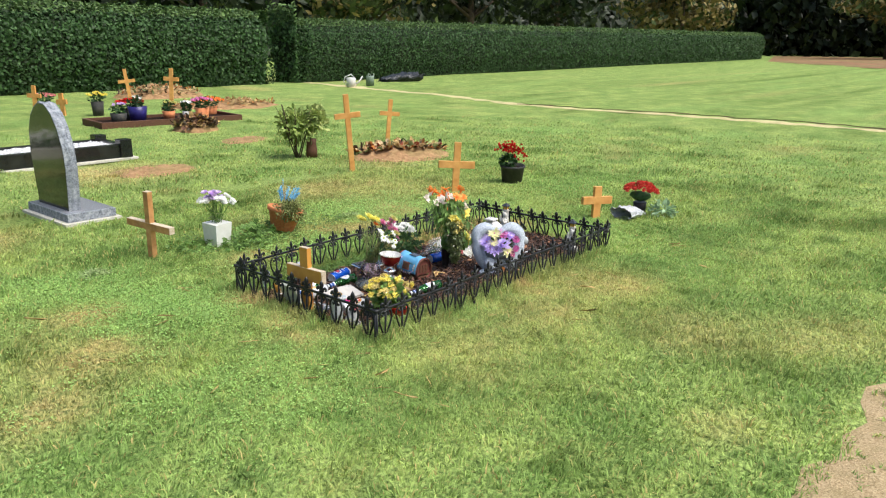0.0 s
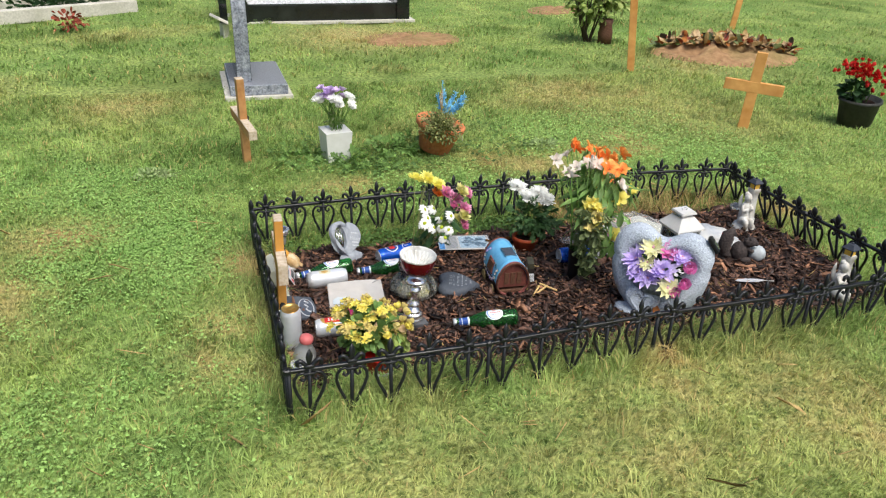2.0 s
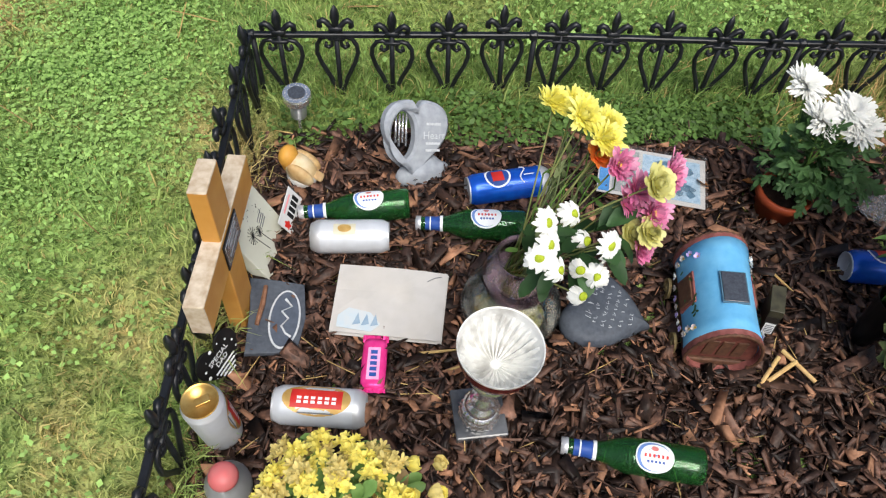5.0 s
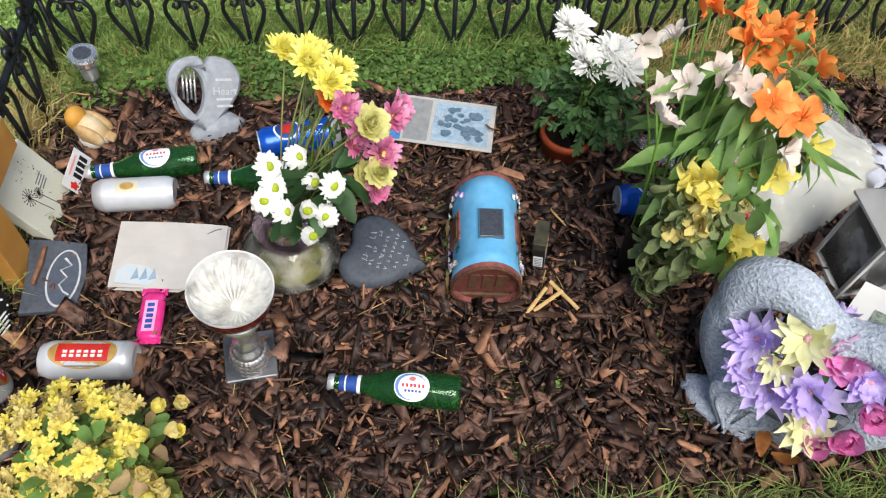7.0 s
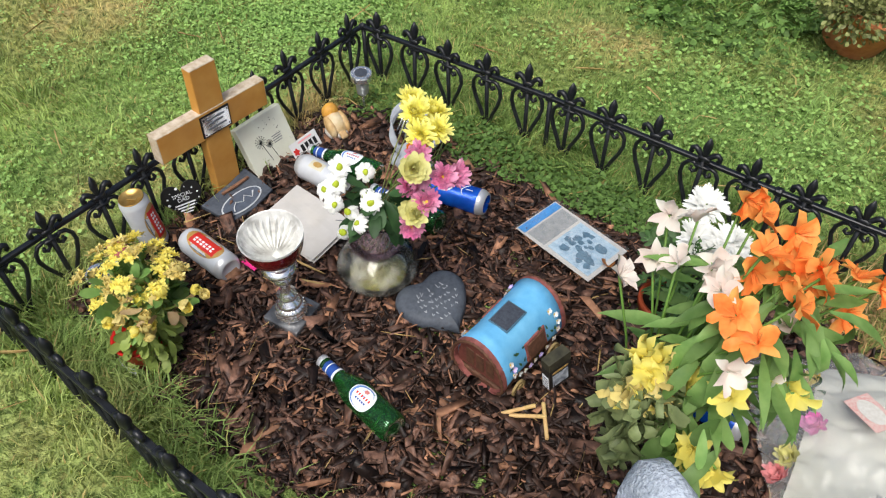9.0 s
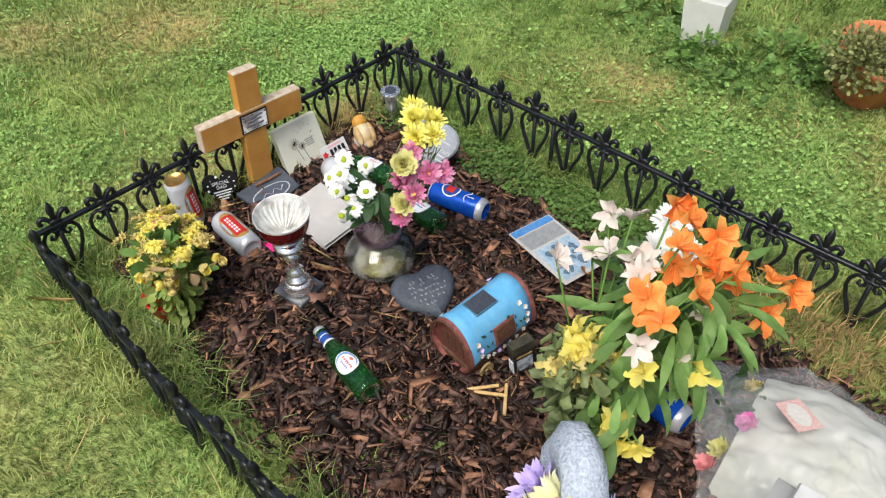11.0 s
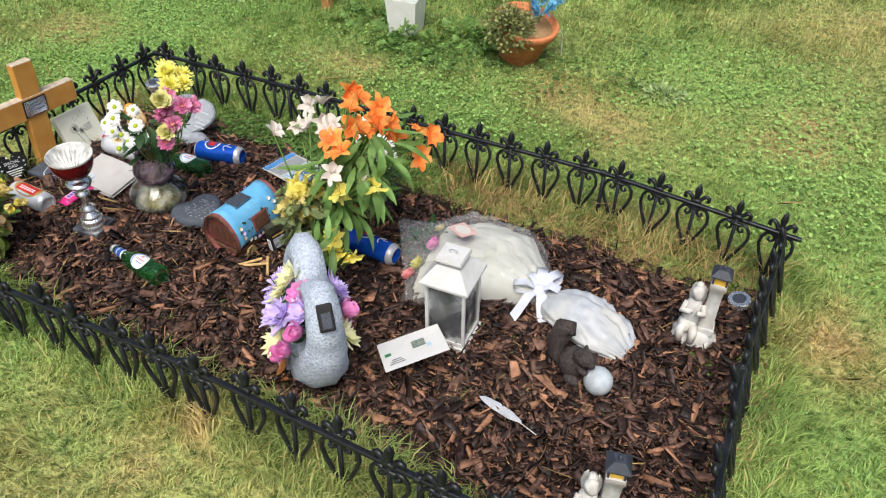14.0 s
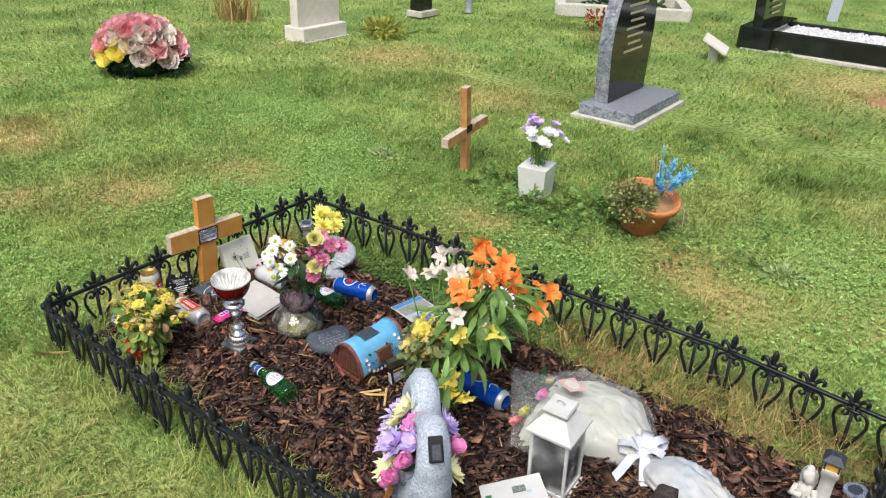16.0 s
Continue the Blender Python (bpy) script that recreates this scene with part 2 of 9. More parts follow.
CLEAR_GLASS = sheer("cloudy_glass", (0.98, 0.98, 0.96), srgb(206, 204, 192), 0.36, 26)
MAUVE_GLASS = sheer("mauve_cloudy_glass", (0.95, 0.9, 0.93), srgb(206, 176, 190), 0.42, 20)
LANTERN_PANE = sheer("lantern_pane", (0.94, 0.95, 0.95), srgb(226, 230, 232), 0.5, 14, 0.1)
FILM = material("clear_film", srgb(240, 240, 240), 0.14, col2=srgb(228, 228, 228), scale=30, bump=0.35, dist=0.004, alpha=0.17, ior=1.5, spec=0.9)
THIN_FILM = sheer("thin_clear_film", (0.99, 0.99, 0.99), srgb(236, 236, 236), 0.05, 20, 0.15, 0.2, 1.08)


def leaf_mat(name, col, col2, per=0.3, rough=0.5, trans=0.25, island=True):
    m = material(name, col, rough, col2=col2, scale=30, bump=0.1, per=per, island=island)
    n, k = m.node_tree.nodes, m.node_tree.links
    b = n["Principled BSDF"]
    t = n.new("ShaderNodeBsdfTranslucent")
    mixs = n.new("ShaderNodeMixShader")
    mixs.inputs[0].default_value = trans
    col_src = b.inputs["Base Color"].links[0].from_socket
    k.new(col_src, t.inputs["Color"])
    k.new(b.outputs[0], mixs.inputs[1]), k.new(t.outputs[0], mixs.inputs[2])
    k.new(mixs.outputs[0], n["Material Output"].inputs["Surface"])
    return m


LEAF = leaf_mat("mid_green_leaf", srgb(136, 168, 98), srgb(98, 136, 68), 0.35, trans=0.35)
LEAF_DARK = leaf_mat("dark_green_leaf", srgb(60, 92, 52), srgb(40, 68, 36))
LEAF_DULL = leaf_mat("withered_green_leaf", srgb(142, 154, 106), srgb(106, 120, 78))
LEAF_LIMP = leaf_mat("limp_yellow_green_leaf", srgb(152, 168, 92), srgb(120, 138, 66), 0.3)
LEAF_WEED = leaf_mat("weed_leaf", srgb(130, 164, 90), srgb(94, 128, 60), 0.35)
WILTED = leaf_mat("wilted_cream_leaf", srgb(216, 190, 148), srgb(176, 142, 100), 0.3)
LEAF_SMALL = leaf_mat("small_olive_leaf", srgb(150, 152, 98), srgb(100, 112, 62), 0.45)
STEM = material("green_stem", srgb(104, 140, 64), 0.5, col2=srgb(84, 118, 48), scale=40, bump=0.1)
STEM_DRY = material("half_dry_stem", srgb(142, 146, 92), 0.6, col2=srgb(104, 112, 60), scale=40, bump=0.2)
PETAL_WHITE = leaf_mat("white_petal", srgb(250, 250, 247), srgb(244, 244, 240), 0.03, trans=0.3)
PETAL_YELLOW = leaf_mat("yellow_petal", srgb(250, 240, 140), srgb(244, 228, 104), 0.1, trans=0.35)
PETAL_PALE = leaf_mat("pale_yellow_petal", srgb(228, 226, 160), srgb(212, 206, 130), 0.08)
PETAL_OLD = leaf_mat("faded_yellow_petal", srgb(226, 210, 138), srgb(210, 190, 112), 0.18)
PETAL_ORANGE = leaf_mat("orange_petal", srgb(255, 190, 104), srgb(252, 124, 52), 0.22, trans=0.35)
PETAL_BLUSH = leaf_mat("blush_white_petal", srgb(238, 236, 226), srgb(232, 212, 204), 0.04, trans=0.3)
PETAL_MAGENTA = leaf_mat("magenta_petal", srgb(240, 180, 208), srgb(208, 94, 150), 0.25)
PETAL_LILAC = leaf_mat("lilac_fabric_petal", srgb(228, 214, 248), srgb(196, 172, 238), 0.2)
PETAL_PINK = leaf_mat("pink_fabric_petal", srgb(240, 172, 216), srgb(226, 116, 188), 0.2)
PETAL_ROSE = leaf_mat("salmon_fabric_petal", srgb(240, 172, 172), srgb(230, 146, 150), 0.1)
PETAL_SHELL = leaf_mat("shell_pink_fabric_petal", srgb(248, 200, 202), srgb(242, 172, 180), 0.1)
PETAL_RED = leaf_mat("red_petal", srgb(222, 52, 46), srgb(190, 30, 28), 0.25)
PETAL_BLUE = leaf_mat("blue_fabric_petal", srgb(150, 212, 238), srgb(116, 190, 228), 0.2)
PETAL_PURPLE = leaf_mat("pale_purple_petal", srgb(232, 212, 242), srgb(216, 188, 234), 0.15)
CENTRE_GREEN = material("yellow_green_eye", srgb(176, 190, 50), 0.7, col2=srgb(146, 162, 36), scale=200, bump=0.8)
CENTRE_YELLOW = material("yellow_eye", srgb(232, 204, 84), 0.7, col2=srgb(214, 180, 60), scale=200, bump=0.8)


# ---- ways of building ----
def shell(bm, smooth=True, name="mesh"):
    me = bpy.data.meshes.new(name)
    bmesh.ops.recalc_face_normals(bm, faces=bm.faces)
    bm.to_mesh(me)
    bm.free()
    if smooth:
        me.polygons.foreach_set("use_smooth", [True] * len(me.polygons))
    return me


def part(name, bm, mats, parent, label="", m=None, smooth=False, kind=""):
    """Links a bmesh or a mesh as one part of a thing."""
    me = shell(bm, smooth, name) if isinstance(bm, bmesh.types.BMesh) else bm
    if not me.materials:
        for x in mats if isinstance(mats, (list, tuple)) else [mats]:
            me.materials.append(x)
    ob = new(name, me)
    ob.parent = parent
    if m is not None:
        ob.matrix_basis = m
    return tagged(ob, label, kind=kind)


def thing(name, label, category, m=None, group="", kind=""):
    """An empty at the base of a thing."""
    ob = new(name)
    ob.empty_display_size = 0.05
    if m is not None:
        ob.matrix_basis = m
    return tagged(ob, label, category, group, kind)


def single(name, bm, mats, label, category, m=None, group="", kind="", smooth=False):
    ob = part(name, bm, mats, None, m=m, smooth=smooth)
    return tagged(ob, label, category, group, kind)


def axes(o, u, v):
    """A pose at o whose x axis runs along u and whose y axis lies towards v."""
    u = Vector(u).normalized()
    w = u.cross(Vector(v)).normalized()
    v = w.cross(u)
    m = Matrix((u, v, w)).transposed().to_4x4()
    m.translation = o
    return m


def box(sx, sy, sz, bevel=0.0, m=None, bm=None, seg=2):
    """A block standing on z = 0."""
    own = bmesh.new()
    bmesh.ops.create_cube(own, size=1, matrix=Matrix.Translation((0, 0, sz / 2)) @ Matrix.Diagonal((sx, sy, sz, 1)))
    if bevel:
        bmesh.ops.bevel(own, geom=own.edges[:], offset=bevel, segments=seg, affect="EDGES", profile=0.5)
    return merge(own, m, bm)


def merge(own, m, bm):
    if m is not None:
        bmesh.ops.transform(own, matrix=m, verts=own.verts)
    if bm is None:
        return own
    tmp = bpy.data.meshes.new("tmp")
    own.to_mesh(tmp)
    own.free()
    bm.from_mesh(tmp)
    bpy.data.meshes.remove(tmp)
    return bm


def lathe(profile, seg=24, m=None, bm=None, mat_from=None):
    """A turned shape from (radius, height) pairs."""
    own = bmesh.new()
    rings = []
    for r, z in profile:
        if r < 1e-5:
            rings.append([own.verts.new((0, 0, z))])
        else:
            rings.append([own.verts.new((r * math.cos(a), r * math.sin(a), z)) for a in (2 * math.pi * i / seg for i in range(seg))])
    for j, (a, b) in enumerate(zip(rings, rings[1:])):
        for i in range(seg):
            i2 = (i + 1) % seg
            if len(a) == 1 and len(b) == 1:
                continue
            if len(a) == 1:
                f = own.faces.new((a[0], b[i], b[i2]))
            elif len(b) == 1:
                f = own.faces.new((a[i], b[0], a[i2]))
            else:
                f = own.faces.new((a[i], b[i], b[i2], a[i2]))
            if mat_from:
                f.material_index = mat_from[j]
    return merge(own, m, bm)


def tube(points, radius, seg=6, bm=None, flat=1.0, m=None, close=True):
    """A bar along points; radius may be one for each point; flat squeezes it across."""
    own = bmesh.new()
    pts = [Vector(p) for p in points]
    rads = radius if isinstance(radius, (list, tuple)) else [radius] * len(pts)
    rings, side = [], None
    for i, p in enumerate(pts):
        d = (pts[min(i + 1, len(pts) - 1)] - pts[max(i - 1, 0)]).normalized()
        if side is None:
            side = d.orthogonal().normalized()
        side = (side - d * side.dot(d)).normalized()
        other = d.cross(side)
        rings.append([own.verts.new(p + (side * math.cos(a) + other * math.sin(a) * flat) * rads[i]) for a in (2 * math.pi * j / seg for j in range(seg))])
    for a, b in zip(rings, rings[1:]):
        for j in range(seg):
            own.faces.new((a[j], a[(j + 1) % seg], b[(j + 1) % seg], b[j]))
    if close:
        own.faces.new(rings[0][::-1]), own.faces.new(rings[-1])
    return merge(own, m, bm)


def plate(outline, thick, bevel=0.0, m=None, bm=None, seg=2):
    """A flat shape from an outline in x and y, thick along z, from z = 0."""
    own = bmesh.new()
    f = own.faces.new([own.verts.new((x, y, 0)) for x, y in outline])
    ext = bmesh.ops.extrude_face_region(own, geom=[f])
    bmesh.ops.translate(own, vec=(0, 0, thick), verts=[v for v in ext["geom"] if isinstance(v, bmesh.types.BMVert)])
    if bevel:
        rim = [e for e in own.edges if abs(e.verts[0].co.z - e.verts[1].co.z) < 1e-6]
        bmesh.ops.bevel(own, geom=rim, offset=bevel, segments=seg, affect="EDGES", profile=0.5)
    return merge(own, m, bm)


def ball(r, m=None, bm=None, sub=2, rough=0.0, freq=20.0):
    own = bmesh.new()
    bmesh.ops.create_icosphere(own, subdivisions=sub, radius=r)
    if rough:
        for v in own.verts:
            v.co += v.co.normalized() * noise.noise(v.co * freq) * rough
    return merge(own, m, bm)


def heart_outline(w, h, n=44):
    """A heart standing on its tip at the origin."""
    pts = []
    for i in range(n):
        t = 2 * math.pi * i / n
        x = 16 * math.sin(t) ** 3 / 32
        y = (13 * math.cos(t) - 5 * math.cos(2 * t) - 2 * math.cos(3 * t) - math.cos(4 * t) + 17) / 29
        pts.append((x * w, y * h))
    return pts[::-1]


ROUND_TIP = ((0, 0.14), (0.22, 0.62), (0.5, 0.96), (0.76, 0.92), (0.93, 0.55), (1.0, 0.0))
SHARP_TIP = ((0, 0.2), (0.25, 0.72), (0.48, 1.0), (0.7, 0.74), (0.88, 0.3), (1.0, 0.0))


def leaf(bm, m, length, width, curl=0.3, mat=0, fold=0.12, rows=ROUND_TIP):
    """One bent leaf or petal along the pose's y axis."""
    prev = None
    for s, w in rows:
        y, z = length * s * math.cos(curl * s), length * s * math.sin(curl * s)
        if w == 0:
            cur = [bm.verts.new(m @ Vector((0, y, z)))]
        else:
            cur = [bm.verts.new(m @ Vector((-width * w / 2, y, z + fold * width))), bm.verts.new(m @ Vector((0, y, z))), bm.verts.new(m @ Vector((width * w / 2, y, z + fold * width)))]
        if prev:
            if len(cur) == 1:
                fs = [bm.faces.new((prev[0], prev[1], cur[0])), bm.faces.new((prev[1], prev[2], cur[0]))]
            else:
                fs = [bm.faces.new((prev[0], prev[1], cur[1], cur[0])), bm.faces.new((prev[1], prev[2], cur[2], cur[1]))]
            for f in fs:
                f.material_index = mat
        prev = cur


def bloom(n, length, width, up=20, layers=1, curl=0.3, eye=0.0, rnd=None, shrink=0.8, lift=14, rows=ROUND_TIP):
    """A flower facing z: rings of petals and an eye (second material)."""
    rnd = rnd or random
    bm = bmesh.new()
    for l in range(layers):
        for i in range(n):
            a = 360 * (i + 0.5 * (l % 2)) / n + rnd.uniform(-8, 8)
            k = length * shrink ** l * rnd.uniform(0.88, 1.08)
            leaf(bm, pose(0, 0, 0.001 * l, 0, 0, a) @ pose(0, length * 0.06, 0, up + lift * l + rnd.uniform(-7, 7)), k, width * shrink ** (l * 0.6), curl, 0, 0.12, rows)
    if eye:
        own = bmesh.new()
        bmesh.ops.create_icosphere(own, subdivisions=2, radius=eye)
        bmesh.ops.transform(own, matrix=Matrix.Translation((0, 0, eye * 0.35)) @ Matrix.Diagonal((1, 1, 0.6, 1)), verts=own.verts)
        for f in own.faces:
            f.material_index = 1
        tmp = bpy.data.meshes.new("tmp")
        own.to_mesh(tmp), own.free(), bm.from_mesh(tmp), bpy.data.meshes.remove(tmp)
    off = Vector((rnd.uniform(0, 50), rnd.uniform(0, 50), 0))
    for v in bm.verts:
        v.co += noise.noise_vector(v.co * (1.7 / length) + off) * length * 0.17
    return shell(bm, True, "bloom")


def trumpet(length, width, rnd, open_deg=52):
    """A six-petalled lily-like flower, petals rising as a cup and bending outward."""
    bm = bmesh.new()
    for i in range(6):
        leaf(bm, pose(0, 0, 0, 0, 0, 60 * i + rnd.uniform(-8, 8)) @ pose(0, 0.003, 0, open_deg + rnd.uniform(-10, 10)), length * rnd.uniform(0.85, 1.08), width * (1.15 if i % 2 else 0.85), -0.4 + rnd.uniform(-0.3, 0.2), 0, 0.22)
    for i in range(5):
        a = rnd.uniform(0, 6.28)
        tube([(0, 0, 0), (0.3 * length * math.cos(a), 0.3 * length * math.sin(a), 0.55 * length)], 0.0008, 3, bm)
    return shell(bm, True, "bloom")


def towards(p, d, spin=0.0):
    """A pose at p whose z axis runs along d."""
    return Matrix.Translation(p) @ Vector(d).to_track_quat("Z", "Y").to_matrix().to_4x4() @ pose(0, 0, 0, 0, 0, spin)


def foliage(count, centre, radii, length, width, rnd, hollow=0.4, droop=0.0):
    """Many leaves in a rounded, uneven mass."""
    bm = bmesh.new()
    for _ in range(count):
        d = Vector((rnd.gauss(0, 1), rnd.gauss(0, 1), rnd.gauss(0, 1))).normalized()
        r = rnd.uniform(hollow, 1.0) * (0.8 + 0.35 * noise.noise(d * 2.3 + Vector(centre) * 7))
        p = Vector(centre) + Vector((d.x * radii[0], d.y * radii[1], d.z * radii[2])) * r
        if p.z < 0.003:
            p.z = 0.003 + rnd.random() * 0.01
        q = (d + Vector((rnd.uniform(-.6, .6), rnd.uniform(-.6, .6), rnd.uniform(-.3, .7) - droop))).normalized()
        m = Matrix.Translation(p) @ q.to_track_quat("Y", "Z").to_matrix().to_4x4() @ pose(0, 0, 0, 0, rnd.uniform(-70, 70))
        leaf(bm, m, length * rnd.uniform(0.6, 1.25), width * rnd.uniform(0.7, 1.2), rnd.uniform(-0.7, 0.5))
    return shell(bm, True, "leaves")


def lobed_foliage(count, centre, radii, length, rnd):
    """Lobed leaves, each of a middle blade and four side lobes, in a loose mass."""
    bm = bmesh.new()
    for _ in range(count):
        d = Vector((rnd.gauss(0, 1), rnd.gauss(0, 1), rnd.gauss(0, 1))).normalized()
        q = Vector(centre) + Vector((d.x * radii[0], d.y * radii[1], d.z * radii[2])) * rnd.uniform(0.2, 1.0)
        out = (d + Vector((rnd.uniform(-.6, .6), rnd.uniform(-.6, .6), rnd.uniform(-.7, .4)))).normalized()
        m = Matrix.Translation(q) @ out.to_track_quat("Y", "Z").to_matrix().to_4x4() @ pose(0, 0, 0, 0, rnd.uniform(-60, 60))
        ln = length * rnd.uniform(0.6, 1.2)
        leaf(bm, m, ln, ln * 0.34, rnd.uniform(-0.8, 0.2))
        for f, a, k in ((0.25, 52, 0.5), (0.25, -52, 0.5), (0.5, 40, 0.4), (0.5, -40, 0.4)):
            leaf(bm, m @ pose(0, ln * f, 0.0006, 0, 0, a), ln * k, ln * 0.2, rnd.uniform(-0.5, 0.2))
    return shell(bm, True, "leaves")


def text_mesh(s, size, depth=0.0006):
    cu = bpy.data.curves.new("text", "FONT")
    cu.body, cu.size, cu.extrude, cu.align_x, cu.align_y, cu.resolution_u = s, size, depth / 2, "CENTER", "CENTER", 2
    tmp = bpy.data.objects.new("text", cu)
    scene.collection.objects.link(tmp)
    me = bpy.data.meshes.new_from_object(tmp.evaluated_get(bpy.context.evaluated_depsgraph_get()))
    bpy.data.objects.remove(tmp)
    me.materials.clear()
    return me


def raw_mesh(name, co, faces_flat, sizes, mats, mat_idx=None, smooth=False):
    """A large mesh from arrays."""
    me = bpy.data.meshes.new(name)
    me.vertices.add(len(co))
    me.vertices.foreach_set("co", np.asarray(co, dtype=np.float32).ravel())
    me.loops.add(len(faces_flat))
    me.loops.foreach_set("vertex_index", np.asarray(faces_flat, dtype=np.int32))
    sizes = np.asarray(sizes, dtype=np.int32)
    me.polygons.add(len(sizes))
    me.polygons.foreach_set("loop_start", np.concatenate(([0], np.cumsum(sizes)[:-1])).astype(np.int32))
    if mat_idx is not None:
        me.polygons.foreach_set("material_index", np.asarray(mat_idx, dtype=np.int32))
    if smooth:
        me.polygons.foreach_set("use_smooth", np.ones(len(sizes), dtype=bool))
    for x in mats:
        me.materials.append(x)
    me.update(calc_edges=True)
    return me


def smooth_noise(x, y, scale, seed):
    """Soft noise over the plan, about -1 to 1, from a few waves."""
    r = np.random.RandomState(seed)
    out = np.zeros_like(x)
    for i in range(7):
        a, k, ph = r.uniform(0, 6.283), scale * r.uniform(0.6, 2.0), r.uniform(0, 6.283)
        out += np.sin((x * math.cos(a) + y * math.sin(a)) * k + ph + 1.3 * np.sin((x * math.sin(a) - y * math.cos(a)) * k * 0.7 + ph * 2))
    return out / 4.0


# ---- ground ----
def lawn_nodes(m, blade=False):
    """Lawn colour over the plan: green, yellow-green and straw patches, shared by turf and blades."""
    n, k = m.node_tree.nodes, m.node_tree.links
    b = n["Principled BSDF"]
    for l in list(b.inputs["Base Color"].links):
        k.remove(l)
    tc = n.new("ShaderNodeTexCoord")

    def tex(scale, detail, lo, hi, off):
        mp = n.new("ShaderNodeMapping")
        mp.inputs["Location"].default_value = (off, off * 0.7, 0)
        mp.inputs["Scale"].default_value = (1, 1, 0)
        k.new(tc.outputs["Object"], mp.inputs[0])
        t = n.new("ShaderNodeTexNoise")
        t.inputs["Scale"].default_value, t.inputs["Detail"].default_value = scale, detail
        k.new(mp.outputs[0], t.inputs["Vector"])
        r = n.new("ShaderNodeMapRange")
        r.inputs["From Min"].default_value, r.inputs["From Max"].default_value = lo, hi
        k.new(t.outputs["Fac"], r.inputs["Value"])
        return r.outputs[0]

    def blend(a, c, f):
        x = n.new("ShaderNodeMix")
        x.data_type = "RGBA"
        if isinstance(a, tuple):
            x.inputs["A"].default_value = (*a, 1)
        else:
            k.new(a, x.inputs["A"])
        x.inputs["B"].default_value = (*c, 1)
        k.new(f, x.inputs["Factor"])
        return x.outputs["Result"]

    plan = n.new("ShaderNodeAttribute")
    plan.attribute_name = "lawn"
    parts = n.new("ShaderNodeSeparateColor")
    k.new(plan.outputs["Color"], parts.inputs[0])

    def broken(src, scale, off, lo=0.35, hi=0.6):
        """A share of the plan, broken up by noise."""
        r = n.new("ShaderNodeMath")
        r.operation = "MULTIPLY_ADD"
        k.new(tex(scale, 5, lo, hi, off), r.inputs[0])
        r.inputs[1].default_value, r.inputs[2].default_value = 0.8, 0.6
        s = n.new("ShaderNodeMath")
        s.operation, s.use_clamp = "MULTIPLY", True
        k.new(r.outputs[0], s.inputs[0]), k.new(src, s.inputs[1])
        return s.outputs[0]

    out = blend(srgb(133, 163, 88), srgb(175, 194, 112), tex(1.5, 6, 0.38, 0.62, 3.1))
    out = blend(out, srgb(128, 156, 86), tex(4.5, 5, 0.48, 0.7, 13.9))
    out = blend(out, srgb(150, 188, 106), broken(parts.outputs[1], 9, 21.0))
    out = blend(out, srgb(92, 120, 54), broken(parts.outputs[2], 7, 33.0))
    out = blend(out, srgb(208, 184, 128), broken(parts.outputs[0], 12, 47.0))
    if not blade:
        out = blend(out, srgb(70, 92, 46), tex(38, 4, 0.42, 0.7, 1.0))
        out = blend(out, srgb(158, 150, 92), tex(55, 4, 0.56, 0.75, 4.0))
        shade = n.new("ShaderNodeHueSaturation")
        shade.inputs["Value"].default_value = 0.93
        k.new(out, shade.inputs["Color"])
        out = shade.outputs[0]
    if blade:
        g = n.new("ShaderNodeNewGeometry")
        r = n.new("ShaderNodeMapRange")
        r.inputs["To Min"].default_value, r.inputs["To Max"].default_value = 0.6, 1.38
        k.new(g.outputs["Random Per Island"], r.inputs["Value"])
        h = n.new("ShaderNodeHueSaturation")
        k.new(r.outputs[0], h.inputs["Value"]), k.new(out, h.inputs["Color"])
        r2 = n.new("ShaderNodeMapRange")
        r2.inputs["From Min"].default_value, r2.inputs["From Max"].default_value = 0.9, 0.96
        k.new(g.outputs["Random Per Island"], r2.inputs["Value"])
        out = blend(h.outputs[0], srgb(196, 178, 118), r2.outputs[0])
    return out


TURF = material("lawn_turf", (0.1, 0.15, 0.04), 0.95, scale=55, bump=1.0, dist=0.03, spec=0.1)
tn, tk = TURF.node_tree.nodes, TURF.node_tree.links
tk.new(lawn_nodes(TURF), tn["Principled BSDF"].inputs["Base Color"])
BLADE = material("grass_blade", (0.1, 0.15, 0.04), 0.6, bump=0, spec=0.2)
bn_, bk_ = BLADE.node_tree.nodes, BLADE.node_tree.links
blade_col = lawn_nodes(BLADE, blade=True)
bk_.new(blade_col, bn_["Principled BSDF"].inputs["Base Color"])
tr_ = bn_.new("ShaderNodeBsdfTranslucent")
mx_ = bn_.new("ShaderNodeMixShader")
mx_.inputs[0].default_value = 0.3
bk_.new(blade_col, tr_.inputs["Color"]), bk_.new(bn_["Principled BSDF"].outputs[0], mx_.inputs[1]), bk_.new(tr_.outputs[0], mx_.inputs[2])
bk_.new(mx_.outputs[0], bn_["Material Output"].inputs["Surface"])
CLOVER = leaf_mat("clover_leaf", srgb(164, 198, 114), srgb(138, 174, 92), 0.3)


def swell(x, y):
    """The lawn's gentle rise and fall, flat at the grave."""
    far = np.clip((np.hypot((x - 1.2) / 1.6, y - 0.6) - 1.3) / 3.0, 0, 1)
    return far * (0.012 * smooth_noise(x, y, 2.2, 5) + 0.02 * smooth_noise(x, y, 0.7, 6) + 0.014 * smooth_noise(x, y, 5.0, 7))


